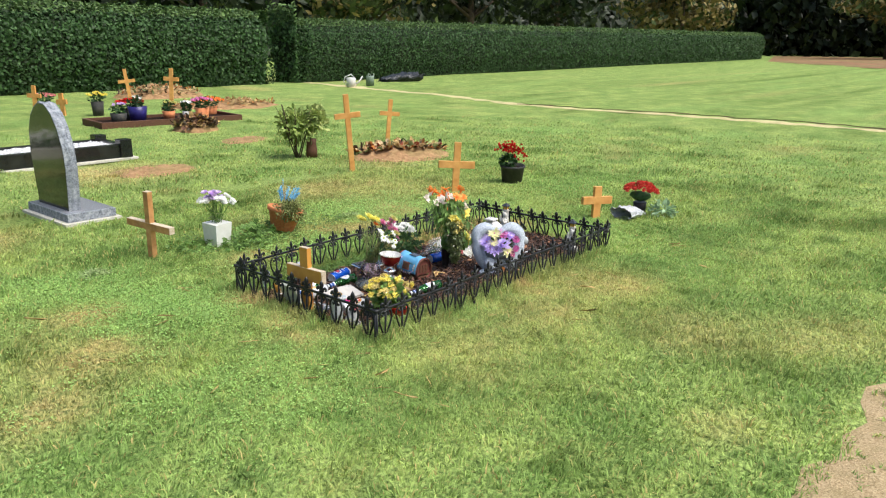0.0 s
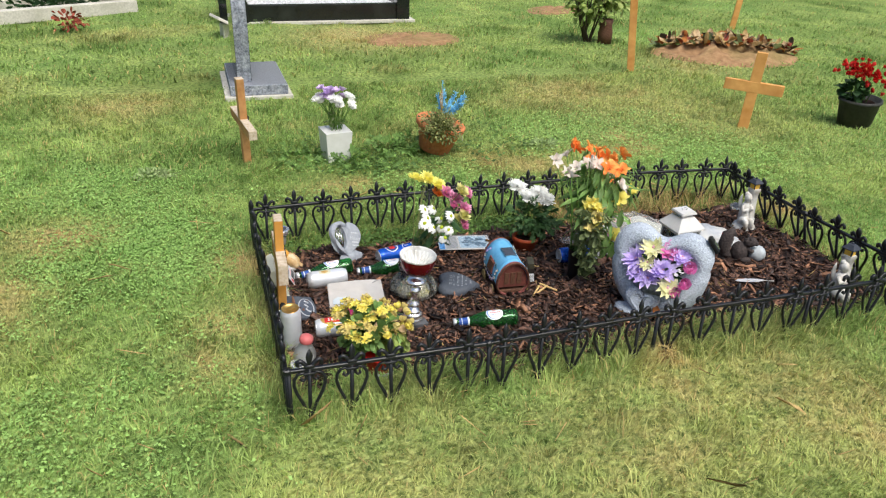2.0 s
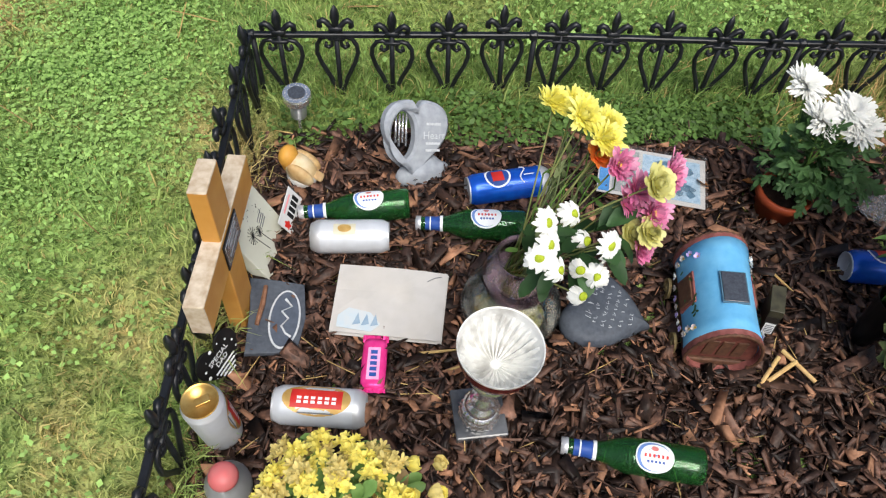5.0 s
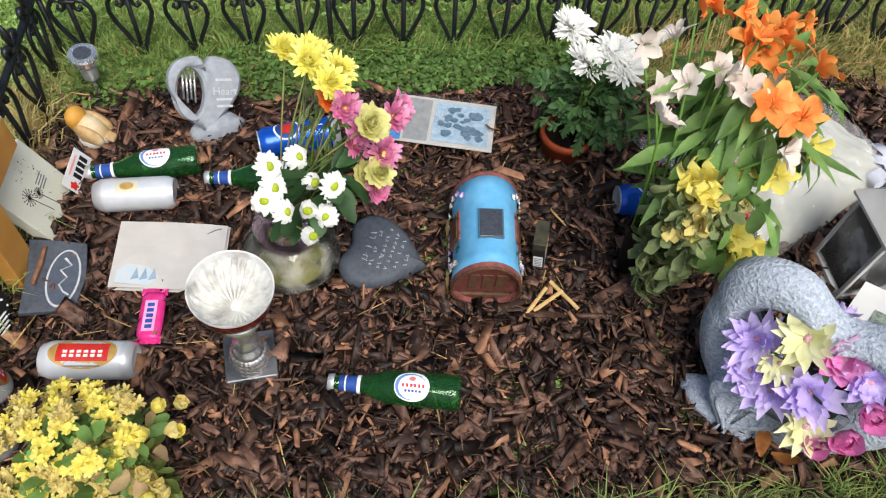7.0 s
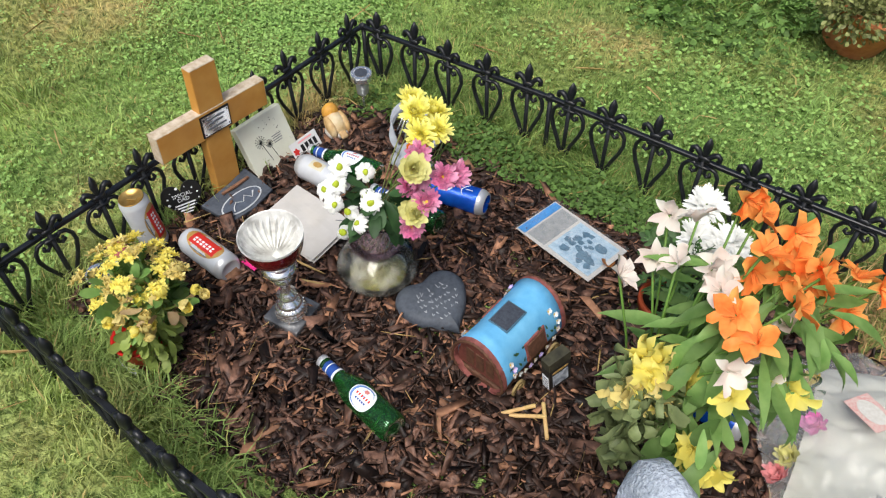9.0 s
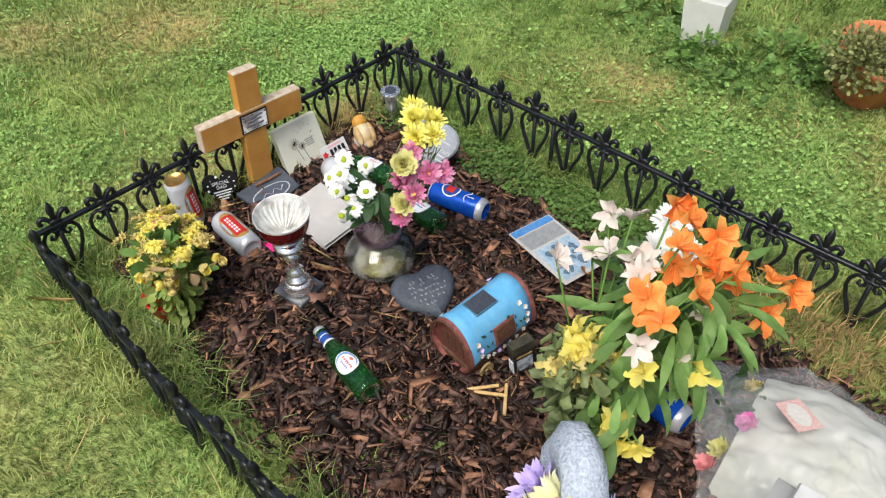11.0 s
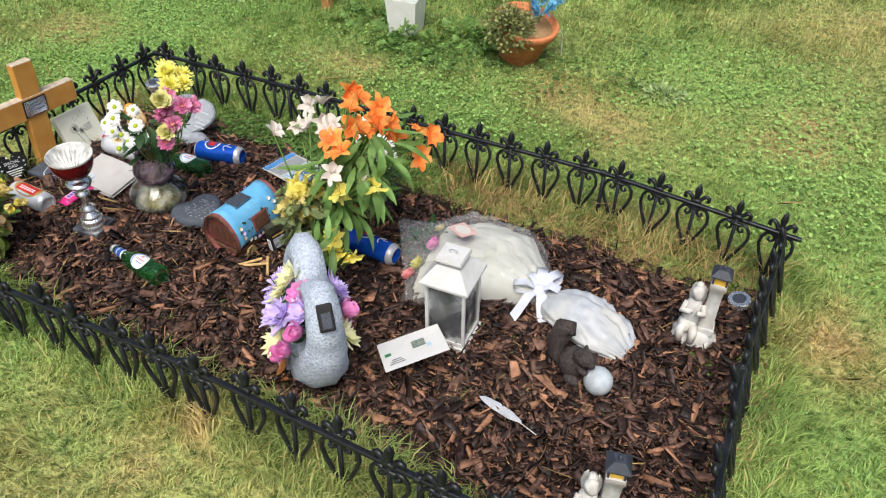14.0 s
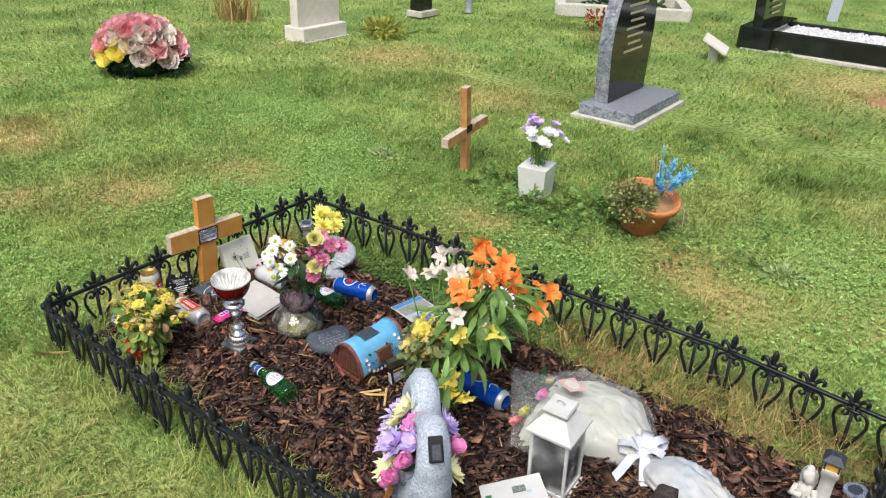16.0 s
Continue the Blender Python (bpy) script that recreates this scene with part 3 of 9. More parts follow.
# worn or straw-dry spots and lush clover spots of the lawn: x, y, radius, strength
DRY_SPOTS = [(-1.05, 0.9, 0.28, 0.6), (-1.39, 0.44, 0.2, 0.6), (1.24, -1.16, 0.3, 0.35), (1.7, -0.47, 0.25, 0.4), (-0.76, 1.48, 0.16, 0.7),
             (-0.11, 0.6, 0.1, 0.7), (-0.1, 0.98, 0.16, 0.9), (-0.16, 0.26, 0.1, 0.5), (0.45, 1.75, 0.16, 0.8), (1.37, 1.97, 0.22, 0.75),
             (1.75, 1.86, 0.2, 0.6), (2.5, 3.4, 0.5, 0.4), (2.28, 2.1, 0.2, 0.7), (2.52, 0.95, 0.16, 0.9), (1.23, -0.06, 0.12, 0.6),
             (1.55, 1.12, 0.2, 0.25), (1.95, 1.09, 0.2, 0.3), (-2.25, 0.95, 0.3, 0.8), (-2.0, 4.1, 0.5, 0.7), (1.46, 5.86, 0.7, 0.7), (-0.64, 3.57, 0.4, 0.5), (1.67, -1.75, 0.35, 0.3), (4.2, 4.1, 0.6, 0.4), (3.0, 2.6, 0.9, 0.3), (0.3, -0.3, 0.4, 0.3), (1.0, -0.38, 0.35, 0.35), (1.6, -0.2, 0.3, 0.3)]
TUFT_SPOTS = [(0.4, 1.5, 0.5, 0.25), (0.5, 2.6, 0.6, 0.2), (2.2, 4.6, 1.1, 0.2), (0.95, 2.75, 0.2, 0.6), (1.6, 3.3, 0.22, 0.6), (0.5, 1.12, 0.3, 0.4), (1.1, 1.12, 0.3, 0.5), (1.45, 1.13, 0.16, 0.7), (1.85, 1.16, 0.14, 0.7), (2.2, 1.12, 0.14, 0.6)]
LUSH_SPOTS = [(-0.42, 1.2, 0.42, 0.9), (-0.6, 1.95, 0.45, 0.5), (0.6, 1.9, 0.5, 0.35), (1.05, 1.75, 0.35, 0.5), (2.1, 2.4, 0.5, 0.7), (2.7, 1.8, 0.6, 0.7), (-1.65, 2.5, 0.6, 0.7),
              (-0.7, -0.2, 0.4, 0.35), (0.7, 1.12, 0.4, 0.35), (2.9, 0.4, 0.4, 0.6)]


def spots(x, y, table):
    wx, wy = x + 0.09 * smooth_noise(x, y, 7, 311), y + 0.09 * smooth_noise(x, y, 7, 312)
    return sum(a * np.exp(-((wx - sx) ** 2 + (wy - sy) ** 2) / (r * r)) for sx, sy, r, a in table)


def lawn_field(x, y):
    """How dry, how lush and how dark and tufted the lawn is at a place."""
    out = np.hypot((x - 1.2) / 1.4, y - 0.6)
    dry = spots(x, y, DRY_SPOTS) + 0.8 * np.clip(smooth_noise(x, y, 1.3, 301) - 0.75, 0, 0.8) + 0.3 * np.clip(smooth_noise(x, y, 6, 302) - 0.6, 0, 1)
    lush = spots(x, y, LUSH_SPOTS) + 0.6 * np.clip(smooth_noise(x, y, 1.7, 303) - 0.3, 0, 1)
    dark = np.clip(0.55 * smooth_noise(x, y, 4.2, 304) + 0.45 * smooth_noise(x, y, 1.5, 305) - 0.12, 0, 1) * np.clip(0.12 + out * 0.25, 0, 1)
    return np.clip(dry, 0, 1), np.clip(lush, 0, 1), np.clip(dark + spots(x, y, TUFT_SPOTS), 0, 1)


def lay_plan(me, x, y):
    """Keeps the lawn's state at each vertex of a mesh."""
    a = me.attributes.new("lawn", "FLOAT_COLOR", "POINT")
    a.data.foreach_set("color", np.stack([*lawn_field(x, y), np.ones_like(x)], -1).astype(np.float32).ravel())


def axis_steps(near_lo, near_hi, fine, far):
    s = list(np.arange(near_lo, near_hi + 1e-6, fine))
    step = fine
    while s[-1] < far:
        step *= 1.35
        s.append(s[-1] + step)
    step, left = fine, []
    v = near_lo
    while v > -far:
        step *= 1.35
        v -= step
        left.append(v)
    return np.array(left[::-1] + s)


gx, gy = axis_steps(-6, 10, 0.12, 1500), axis_steps(-5, 12, 0.12, 1500)
GX, GY = np.meshgrid(gx, gy)
GZ = swell(GX, GY) - 0.004
nx, ny = len(gx), len(gy)
idx = np.arange(nx * ny).reshape(ny, nx)
quads = np.stack([idx[:-1, :-1], idx[:-1, 1:], idx[1:, 1:], idx[1:, :-1]], -1).reshape(-1, 4)
ground = new("ground", raw_mesh("ground", np.stack([GX, GY, GZ], -1).reshape(-1, 3), quads.ravel(), np.full(len(quads), 4), [TURF], smooth=True))
lay_plan(ground.data, GX.ravel(), GY.ravel())
tagged(ground, "patchy green mown lawn with straw-coloured dry spots", "lawn", kind="structure")


def strip(name, left, right, mat, label, cat, z=0.004):
    """A flat strip of ground between two lines, its edges frayed."""
    bm = bmesh.new()
    prev = None
    for (ax, ay), (bx, by) in zip(left, right):
        row = []
        for i in range(6):
            f = i / 5
            x, y = ax + (bx - ax) * f, ay + (by - ay) * f
            row.append(bm.verts.new((x, y, float(swell(np.array([x]), np.array([y]))[0]) + z + (0.006 if 0 < i < 5 else -0.006))))
        if prev:
            for i in range(5):
                bm.faces.new((prev[i], prev[i + 1], row[i + 1], row[i]))
        prev = row
    return single(name, bm, mat, label, cat, kind="structure", smooth=True)


def frayed(x0, y0, x1, y1, n, amp, seed):
    r = random.Random(seed)
    dx, dy = x1 - x0, y1 - y0
    ln = math.hypot(dx, dy)
    return [(x0 + dx * i / n - dy / ln * r.uniform(-amp, amp), y0 + dy * i / n + dx / ln * r.uniform(-amp, amp)) for i in range(n + 1)]


strip("path", frayed(-0.3, -1.95, 34, -3.7, 200, 0.05, 1), frayed(-0.9, -3.4, 34, -6.4, 200, 0.05, 2), SAND, "bare sandy track worn beside the lawn", "path")
strip("path", frayed(16.6, 22.5, 12.9, 6.9, 40, 0.12, 3) + frayed(12.9, 6.9, 13.0, -14, 90, 0.12, 4)[1:], frayed(17.1, 22.5, 13.3, 6.9, 40, 0.14, 5) + frayed(13.3, 6.9, 13.4, -14, 90, 0.12, 6)[1:], material("dry_pale_sand", srgb(206, 192, 150), 0.95, col2=srgb(170, 158, 112), scale=20, bump=0.6, stain=srgb(140, 146, 90), stain_scale=3, stain_amount=0.5), "narrow sandy trench line across the lawn", "path")
strip("path", frayed(13.36, 8.5, 13.44, -14, 110, 0.07, 7), frayed(13.42, 8.5, 13.52, -14, 110, 0.09, 8), TURF_EDGE, "dark cut turf edge along the sandy line", "turf edge", 0.02)
LEAF_LITTER = material("brown_leaf_litter", srgb(150, 112, 82), 0.95, col2=srgb(104, 78, 54), scale=1.6, bump=0.8, dist=0.05, stain=srgb(112, 116, 68), stain_scale=0.22, stain_amount=0.7)
strip("bare_ground", frayed(76, 22, 58, 9, 15, 0.8, 9) + frayed(58, 9, 62, -30, 15, 0.8, 11)[1:], frayed(126, 37, 126, -30, 30, 0.6, 10), LEAF_LITTER, "brown leaf-strewn ground under the far trees", "ground", 0.03)

MX0, MX1, MY0, MY1 = 0.035, 2.325, 0.085, 1.045


def bed(x, y, grow=0.0):
    """Where the bark lies inside the fence."""
    j = 0.03 * smooth_noise(x, y, 9, 11) + 0.012 * smooth_noise(x, y, 30, 12)
    front = MY0 + 0.015 + 0.05 * np.clip(1 - x / 0.7, 0, 1) + 0.04 * np.clip((x - 1.9) / 0.4, 0, 1)
    back = MY1 - 0.03 * np.clip((x - 1.0) / 0.4, 0, 1) - 0.05 * np.clip((0.25 - x) / 0.2, 0, 1)
    return (x > MX0 + j - grow) & (x < MX1 + j + grow) & (y > front + j - grow) & (y < back + j + grow)


# the soil under the bark
bx, by = np.meshgrid(np.linspace(-0.02, 2.36, 120), np.linspace(0.02, 1.14, 60))
bz = np.where(bed(bx, by, 0.0), -0.002, -0.02) + 0.005 * smooth_noise(bx, by, 12, 13) * bed(bx, by)
ii = np.arange(bx.size).reshape(bx.shape)
bq = np.stack([ii[:-1, :-1], ii[:-1, 1:], ii[1:, 1:], ii[1:, :-1]], -1).reshape(-1, 4)
tagged(new("soil", raw_mesh("soil", np.stack([bx, by, bz], -1).reshape(-1, 3), bq.ravel(), np.full(len(bq), 4), [SOIL], smooth=True)), "dark soil showing between the bark of the grave bed", "soil", kind="stuff")


# ---- bark mulch, grass, clover ----
def boxes_mesh(name, pos, size, rot, mats, mat_idx, taper):
    """Many loose chips: tapered blocks, each with its own size and turn."""
    c = np.array([[-1, -1, -1], [1, -1, -1], [1, 1, -1], [-1, 1, -1], [-1, -1, 1], [1, -1, 1], [1, 1, 1], [-1, 1, 1]], float) * 0.5
    n = len(pos)
    v = np.repeat(c[None], n, 0)
    rs = np.random.RandomState(7)
    v = v + rs.uniform(-0.16, 0.16, v.shape)
    v[:, [1, 2, 5, 6], 1] *= taper[:, None]
    v = v * size[:, None, :]
    v[:, :, 2] += (v[:, :, 0] ** 2) * rs.uniform(-6, 6, (n, 1))
    ca, sa, cb, sb, cg, sg = np.cos(rot[:, 2]), np.sin(rot[:, 2]), np.cos(rot[:, 1]), np.sin(rot[:, 1]), np.cos(rot[:, 0]), np.sin(rot[:, 0])
    x, y, z = v[..., 0], v[..., 1], v[..., 2]
    y, z = y * cg[:, None] - z * sg[:, None], y * sg[:, None] + z * cg[:, None]
    x, z = x * cb[:, None] + z * sb[:, None], -x * sb[:, None] + z * cb[:, None]
    x, y = x * ca[:, None] - y * sa[:, None], x * sa[:, None] + y * ca[:, None]
    co = np.stack([x, y, z], -1) + pos[:, None, :]
    f = np.array([[0, 3, 2, 1], [4, 5, 6, 7], [0, 1, 5, 4], [1, 2, 6, 5], [2, 3, 7, 6], [3, 0, 4, 7]])
    faces = (f[None] + 8 * np.arange(n)[:, None, None]).reshape(-1)
    return raw_mesh(name, co.reshape(-1, 3), faces, np.full(6 * n, 4), mats, np.repeat(mat_idx, 6))


rs = np.random.RandomState(3)
N = 36000
cx, cy = rs.uniform(-0.02, 2.36, N), rs.uniform(0.03, 1.12, N)
keep = bed(cx, cy) | (bed(cx, cy, 0.035) & (rs.rand(N) < 0.25))
cx, cy = cx[keep], cy[keep]
n = len(cx)
kind_ = rs.rand(n)
big_, thin_ = kind_ < 0.1, kind_ > 0.72
ln = np.clip(rs.lognormal(math.log(0.022), 0.5, n), 0.007, 0.06)
ln = np.where(big_, rs.uniform(0.032, 0.07, n), np.where(thin_, rs.uniform(0.02, 0.065, n), ln))
wide_ = np.where(big_, rs.uniform(0.2, 0.42, n), np.where(thin_, rs.uniform(0.035, 0.09, n), rs.uniform(0.18, 0.5, n)))
size = np.stack([ln, ln * wide_, np.where(thin_, rs.uniform(0.001, 0.0025, n), rs.uniform(0.002, 0.0055, n))], -1)
pos = np.stack([cx, cy, rs.uniform(-0.006, 0.018, n)], -1)
rot = np.stack([rs.normal(0, 0.5, n), rs.normal(0, np.where(big_, 0.22, 0.38), n), rs.uniform(0, 6.283, n)], -1)
mi = (rs.rand(n) < np.where(big_, 0.16, np.where(thin_, 0.14, 0.06))).astype(int)
mi = np.where((mi == 0) & (rs.rand(n) < 0.42), 2, mi)
tagged(new("bark_mulch", boxes_mesh("bark_mulch", pos, size, rot, [BARK, BARK_PALE, BARK_DARK], mi, rs.uniform(0.3, 1, n))), "dark brown bark chip mulch with a few pale split chips", "mulch", kind="stuff")


def blades(n, x, y, h, w, lean, seed, z=None):
    """Grass blades of two joints each, as arrays."""
    r = np.random.RandomState(seed)
    a = r.uniform(0, 6.283, n)
    b = 2.6 * smooth_noise(x, y, 14, 401) + 2.0 * smooth_noise(x, y, 38, 402) + r.normal(0, 0.8, n)
    ux, uy = np.cos(a) * w / 2, np.sin(a) * w / 2
    lx, ly = np.cos(b), np.sin(b)
    z0 = (swell(x, y) if z is None else z) - 0.006
    m1, t1 = lean * 0.3, lean
    co = np.zeros((n, 5, 3))
    co[:, 0] = np.stack([x - ux, y - uy, z0], -1)
    co[:, 1] = np.stack([x + ux, y + uy, z0], -1)
    mxx, myy, mz = x + lx * h * m1, y + ly * h * m1, z0 + h * 0.6
    co[:, 2] = np.stack([mxx + ux * 0.8, myy + uy * 0.8, mz], -1)
    co[:, 3] = np.stack([mxx - ux * 0.8, myy - uy * 0.8, mz], -1)
    co[:, 4] = np.stack([x + lx * h * t1, y + ly * h * t1, z0 + h * np.sqrt(np.clip(1.02 - 0.55 * t1 ** 2, 0.15, 1))], -1)
    base = 5 * np.arange(n)[:, None]
    faces = np.concatenate([base + np.array([[0, 1, 2, 3]]), base + np.array([[3, 2, 4]])], 1).ravel()
    return co.reshape(-1, 3), faces, np.tile([4, 3], n)


def grass_patch(name, label, x, y, h, w, lean, seed, mat=None):
    co, f, s = blades(len(x), x, y, h, w, lean, seed)
    me = raw_mesh(name, co, f, s, [mat or BLADE])
    lay_plan(me, np.repeat(x, 5), np.repeat(y, 5))
    return tagged(new(name, me), label, "grass", kind="stuff")


def ring_dist(x, y):
    return np.hypot(np.maximum(np.maximum(-x, x - 2.4), 0), np.maximum(np.maximum(-y, y - 1.2), 0))


def solid(x, y):
    """Where stone, track or bark keeps grass off."""
    a = (x > 0.05) & (x < 0.54) & (y > 3.54) & (y < 4.4)
    b = (x > 0.1) & (x < 2.3) & (y > 6.7) & (y < 7.6)
    c = (y < -1.98 - 0.05 * (x + 0.3) + 0.1 * smooth_noise(x, y, 6, 31) - 0.06 * smooth_noise(x, y, 26, 32)) & (x > -0.3)
    c &= smooth_noise(x, y, 24, 33) < 0.4
    return a | b | c | bed(x, y, -0.01)


def sow(seed, n, x0, x1, y0, y1, lo, hi):
    r = np.random.RandomState(seed)
    x, y = r.uniform(x0, x1, n), r.uniform(y0, y1, n)
    d = ring_dist(x, y)
    ok = (d >= lo) & (d < hi) & ~solid(x, y)
    return x[ok], y[ok], d[ok], r


x, y, d, r = sow(41, 270000, -1.0, 3.4, -1.0, 2.2, 0.0, 1.0)
tall = np.exp(-(d / 0.10) ** 2) * (ring_dist(x, y) > 0)
tuft = np.clip(0.5 * smooth_noise(x, y, 5.5, 42) + 0.7 * smooth_noise(x, y, 42, 45), -0.6, 1.5)
h = (0.013 + 0.013 * r.rand(len(x)) + 0.024 * np.clip(tuft, 0, 1) ** 1.3) * (1 + 1.3 * tall * r.rand(len(x)))
dry_, lush_, dark_ = lawn_field(x, y)
h = h * (1 - 0.45 * dry_) * (1 - 0.35 * lush_) * (1 + 0.2 * dark_) * np.where((y > 1.0) & (d == 0), 0.7, 1.0)
grass_patch("grass", "short mixed green grass round the fence", x, y, h, r.uniform(0.002, 0.0044, len(x)), np.clip(r.normal(0.85, 0.3, len(x)), 0.05, 1.2), 43)
x, y, d, r = sow(51, 345000, -3.4, 5.6, -2.9, 3.9, 1.0, 3.0)
tuft = np.clip(0.5 * smooth_noise(x, y, 4.5, 42) + 0.7 * smooth_noise(x, y, 34, 45), -0.6, 1.5)
dry_, lush_, dark_ = lawn_field(x, y)
h = (0.018 + 0.016 * r.rand(len(x)) + 0.03 * np.clip(tuft, 0, 1) ** 1.3) * (1 - 0.45 * dry_) * (1 - 0.3 * lush_) * (1 + 0.7 * dark_)
grass_patch("grass", "short lawn grass with longer tufts", x, y, h, r.uniform(0.003, 0.007, len(x)), np.clip(r.normal(0.85, 0.3, len(x)), 0.05, 1.2), 53)
x, y, d, r = sow(61, 250000, -8, 11, -3.2, 12, 3.0, 9.5)
ok = r.rand(len(x)) < np.clip(1.35 - d / 7, 0.15, 1)
x, y = x[ok], y[ok]
tuft = np.clip(0.6 * smooth_noise(x, y, 3.5, 42) + 0.6 * smooth_noise(x, y, 22, 45), -0.6, 1.5)
dry_, lush_, dark_ = lawn_field(x, y)
h = (0.02 + 0.016 * r.rand(len(x)) + 0.035 * np.clip(tuft, 0, 1) ** 1.5) * (1 - 0.4 * dry_) * (1 + 1.1 * dark_)
grass_patch("grass", "lawn grass further off with darker tufts", x, y, h, r.uniform(0.006, 0.014, len(x)), np.clip(r.normal(0.85, 0.3, len(x)), 0.05, 1.2), 63)
# loose tufts standing above the mown lawn
r = np.random.RandomState(65)
tx, ty = r.uniform(-4, 7, 420), r.uniform(-2.2, 7.5, 420)
per_ = 60
x = np.repeat(tx, per_) + r.normal(0, 0.045, 420 * per_)
y = np.repeat(ty, per_) + r.normal(0, 0.045, 420 * per_)
h = np.repeat(r.uniform(0.035, 0.075, 420), per_) * r.uniform(0.5, 1.1, 420 * per_)
ok = (ring_dist(x, y) > 0.12) & ~solid(x, y)
x, y, h = x[ok], y[ok], h[ok]
grass_patch("grass", "loose taller grass tufts in the lawn", x, y, h, r.uniform(0.003, 0.006, len(x)), np.clip(r.normal(0.8, 0.3, len(x)), 0.1, 1.25), 66)
# unmown tufts at the fence's foot
r = np.random.RandomState(71)
side = r.rand(26000)
per = side * 7.2
fx = np.where(per < 2.4, per, np.where(per < 3.6, 2.4, np.where(per < 6.0, 6.0 - per, 0.0)))
fy = np.where(per < 2.4, 0.0, np.where(per < 3.6, per - 2.4, np.where(per < 6.0, 1.2, 7.2 - per)))
clump = smooth_noise(fx, fy, 8, 72) > r.uniform(-1.2, 1.2, len(fx))
x, y = fx + r.normal(0, 0.035, len(fx)), fy + r.normal(0, 0.035, len(fx))
ok = clump & ~bed(x, y, -0.02)
x, y = x[ok], y[ok]
grass_patch("grass", "longer unmown grass along the fence", x, y, r.uniform(0.03, 0.085, len(x)) * np.where((x > 2.3) & (x < 2.42), 0.55, np.where(y > 1.0, 0.75, 1.0)), r.uniform(0.0022, 0.0045, len(x)), np.clip(r.normal(0.7, 0.3, len(x)), 0.1, 1.2), 73)

r = np.random.RandomState(75)
x, y = r.uniform(0.15, 1.9, 15000), r.uniform(0.0, 0.2, 15000)
ok = ~bed(x, y, -0.02) & (smooth_noise(x, y, 9, 76) > r.uniform(-1.4, 1.2, 15000)) & ~((x > 0.55) & (x < 1.35) & (r.rand(15000) < 0.75))
x, y = x[ok], y[ok]
grass_patch("grass", "long light green grass between the fence and the bark", x, y, r.uniform(0.03, 0.085, len(x)), r.uniform(0.0022, 0.0046, len(x)), np.clip(r.normal(0.9, 0.25, len(x)), 0.2, 1.25), 77)


CLOVER_DULL = leaf_mat("dull_clover_leaf", srgb(104, 134, 70), srgb(76, 104, 48), 0.4)


def clover(n, region, seed, label, size=1.0, mat=None):
    """Low broad leaves lying nearly flat."""
    r = np.random.RandomState(seed)
    x, y = r.uniform(region[0], region[1], n), r.uniform(region[2], region[3], n)
    ok = ~solid(x, y) & (lawn_field(x, y)[1] + 0.25 * smooth_noise(x, y, 9, seed) > r.uniform(0.1, 1.3, n))
    cxm, cym = (region[0] + region[1]) / 2, (region[2] + region[3]) / 2
    ok &= np.maximum(abs(x - cxm) / (region[1] - region[0]), abs(y - cym) / (region[3] - region[2])) * 2 < r.uniform(0.75, 1.05, n)
    x, y = x[ok], y[ok]
    n = len(x)
    a, s = r.uniform(0, 6.283, n), r.uniform(0.004, 0.0095, n) * size
    z = swell(x, y) + r.uniform(0.008, 0.026 * size ** 1.5, n)
    c, sn = np.cos(a), np.sin(a)
    co = np.zeros((n, 4, 3))
    for i, (p, q) in enumerate([(-1, 0), (0, -0.75), (1, 0), (0, 0.75)]):
        co[:, i] = np.stack([x + (p * c - q * sn) * s, y + (p * sn + q * c) * s, z + s * (p * r.uniform(-.6, .6, n) + q * r.uniform(-.6, .6, n))], -1)
    return tagged(new("clover", raw_mesh("clover", co.reshape(-1, 3), np.arange(4 * n), np.full(n, 4), [mat or CLOVER])), label, "clover", kind="stuff")


clover(30000, (0.02, 1.5, 1.0, 1.2), 81, "low clover and weeds between bark and fence", 1.0, CLOVER_DULL)
clover(125000, (-1.7, 0.0, -0.5, 2.6), 82, "clover patches in the lawn at the head of the grave", 0.78)
clover(45000, (0.0, 3.4, 1.2, 3.0), 83, "clover patches in the lawn behind the fence", 1.0, CLOVER)


# dry straws lying on the bark and at the fence
r = np.random.RandomState(91)
n = 330
x, y = r.uniform(0.05, 2.3, n), r.uniform(0.06, 1.14, n)
ln = r.uniform(0.02, 0.075, n)
tagged(new("dry_grass", boxes_mesh("dry_grass", np.stack([x, y, r.uniform(0.008, 0.02, n)], -1), np.stack([ln, np.full(n, 0.0015), np.full(n, 0.001)], -1), np.stack([r.normal(0, .3, n), r.normal(0, .22, n), r.uniform(0, 6.28, n)], -1), [STRAW], np.zeros(n, int), np.ones(n))), "dry straw-coloured grass stalks strewn over the bark", "straw", kind="stuff")
n = 150
x, y = r.uniform(-1.1, 2.9, n), r.uniform(-0.75, 1.6, n)
ok = ring_dist(x, y) > 0.03
x, y = x[ok], y[ok]
n = len(x)
ln = r.uniform(0.03, 0.11, n)
tagged(new("dry_grass", boxes_mesh("dry_stalk", np.stack([x, y, r.uniform(0.014, 0.03, n)], -1), np.stack([ln, np.full(n, 0.002), np.full(n, 0.0012)], -1), np.stack([r.normal(0, .3, n), r.normal(0, .12, n), r.uniform(0, 6.28, n)], -1), [STRAW], np.zeros(n, int), np.ones(n))), "dry grass stalks lying on the lawn", "straw", kind="stuff")
n = 3600
x = r.uniform(1.2, 2.36, n)
y = np.where(r.rand(n) < 0.75, r.uniform(1.0, 1.2, n), r.uniform(0.3, 1.15, n))
x = np.where(y < 1.0, r.uniform(2.28, 2.42, n), x)
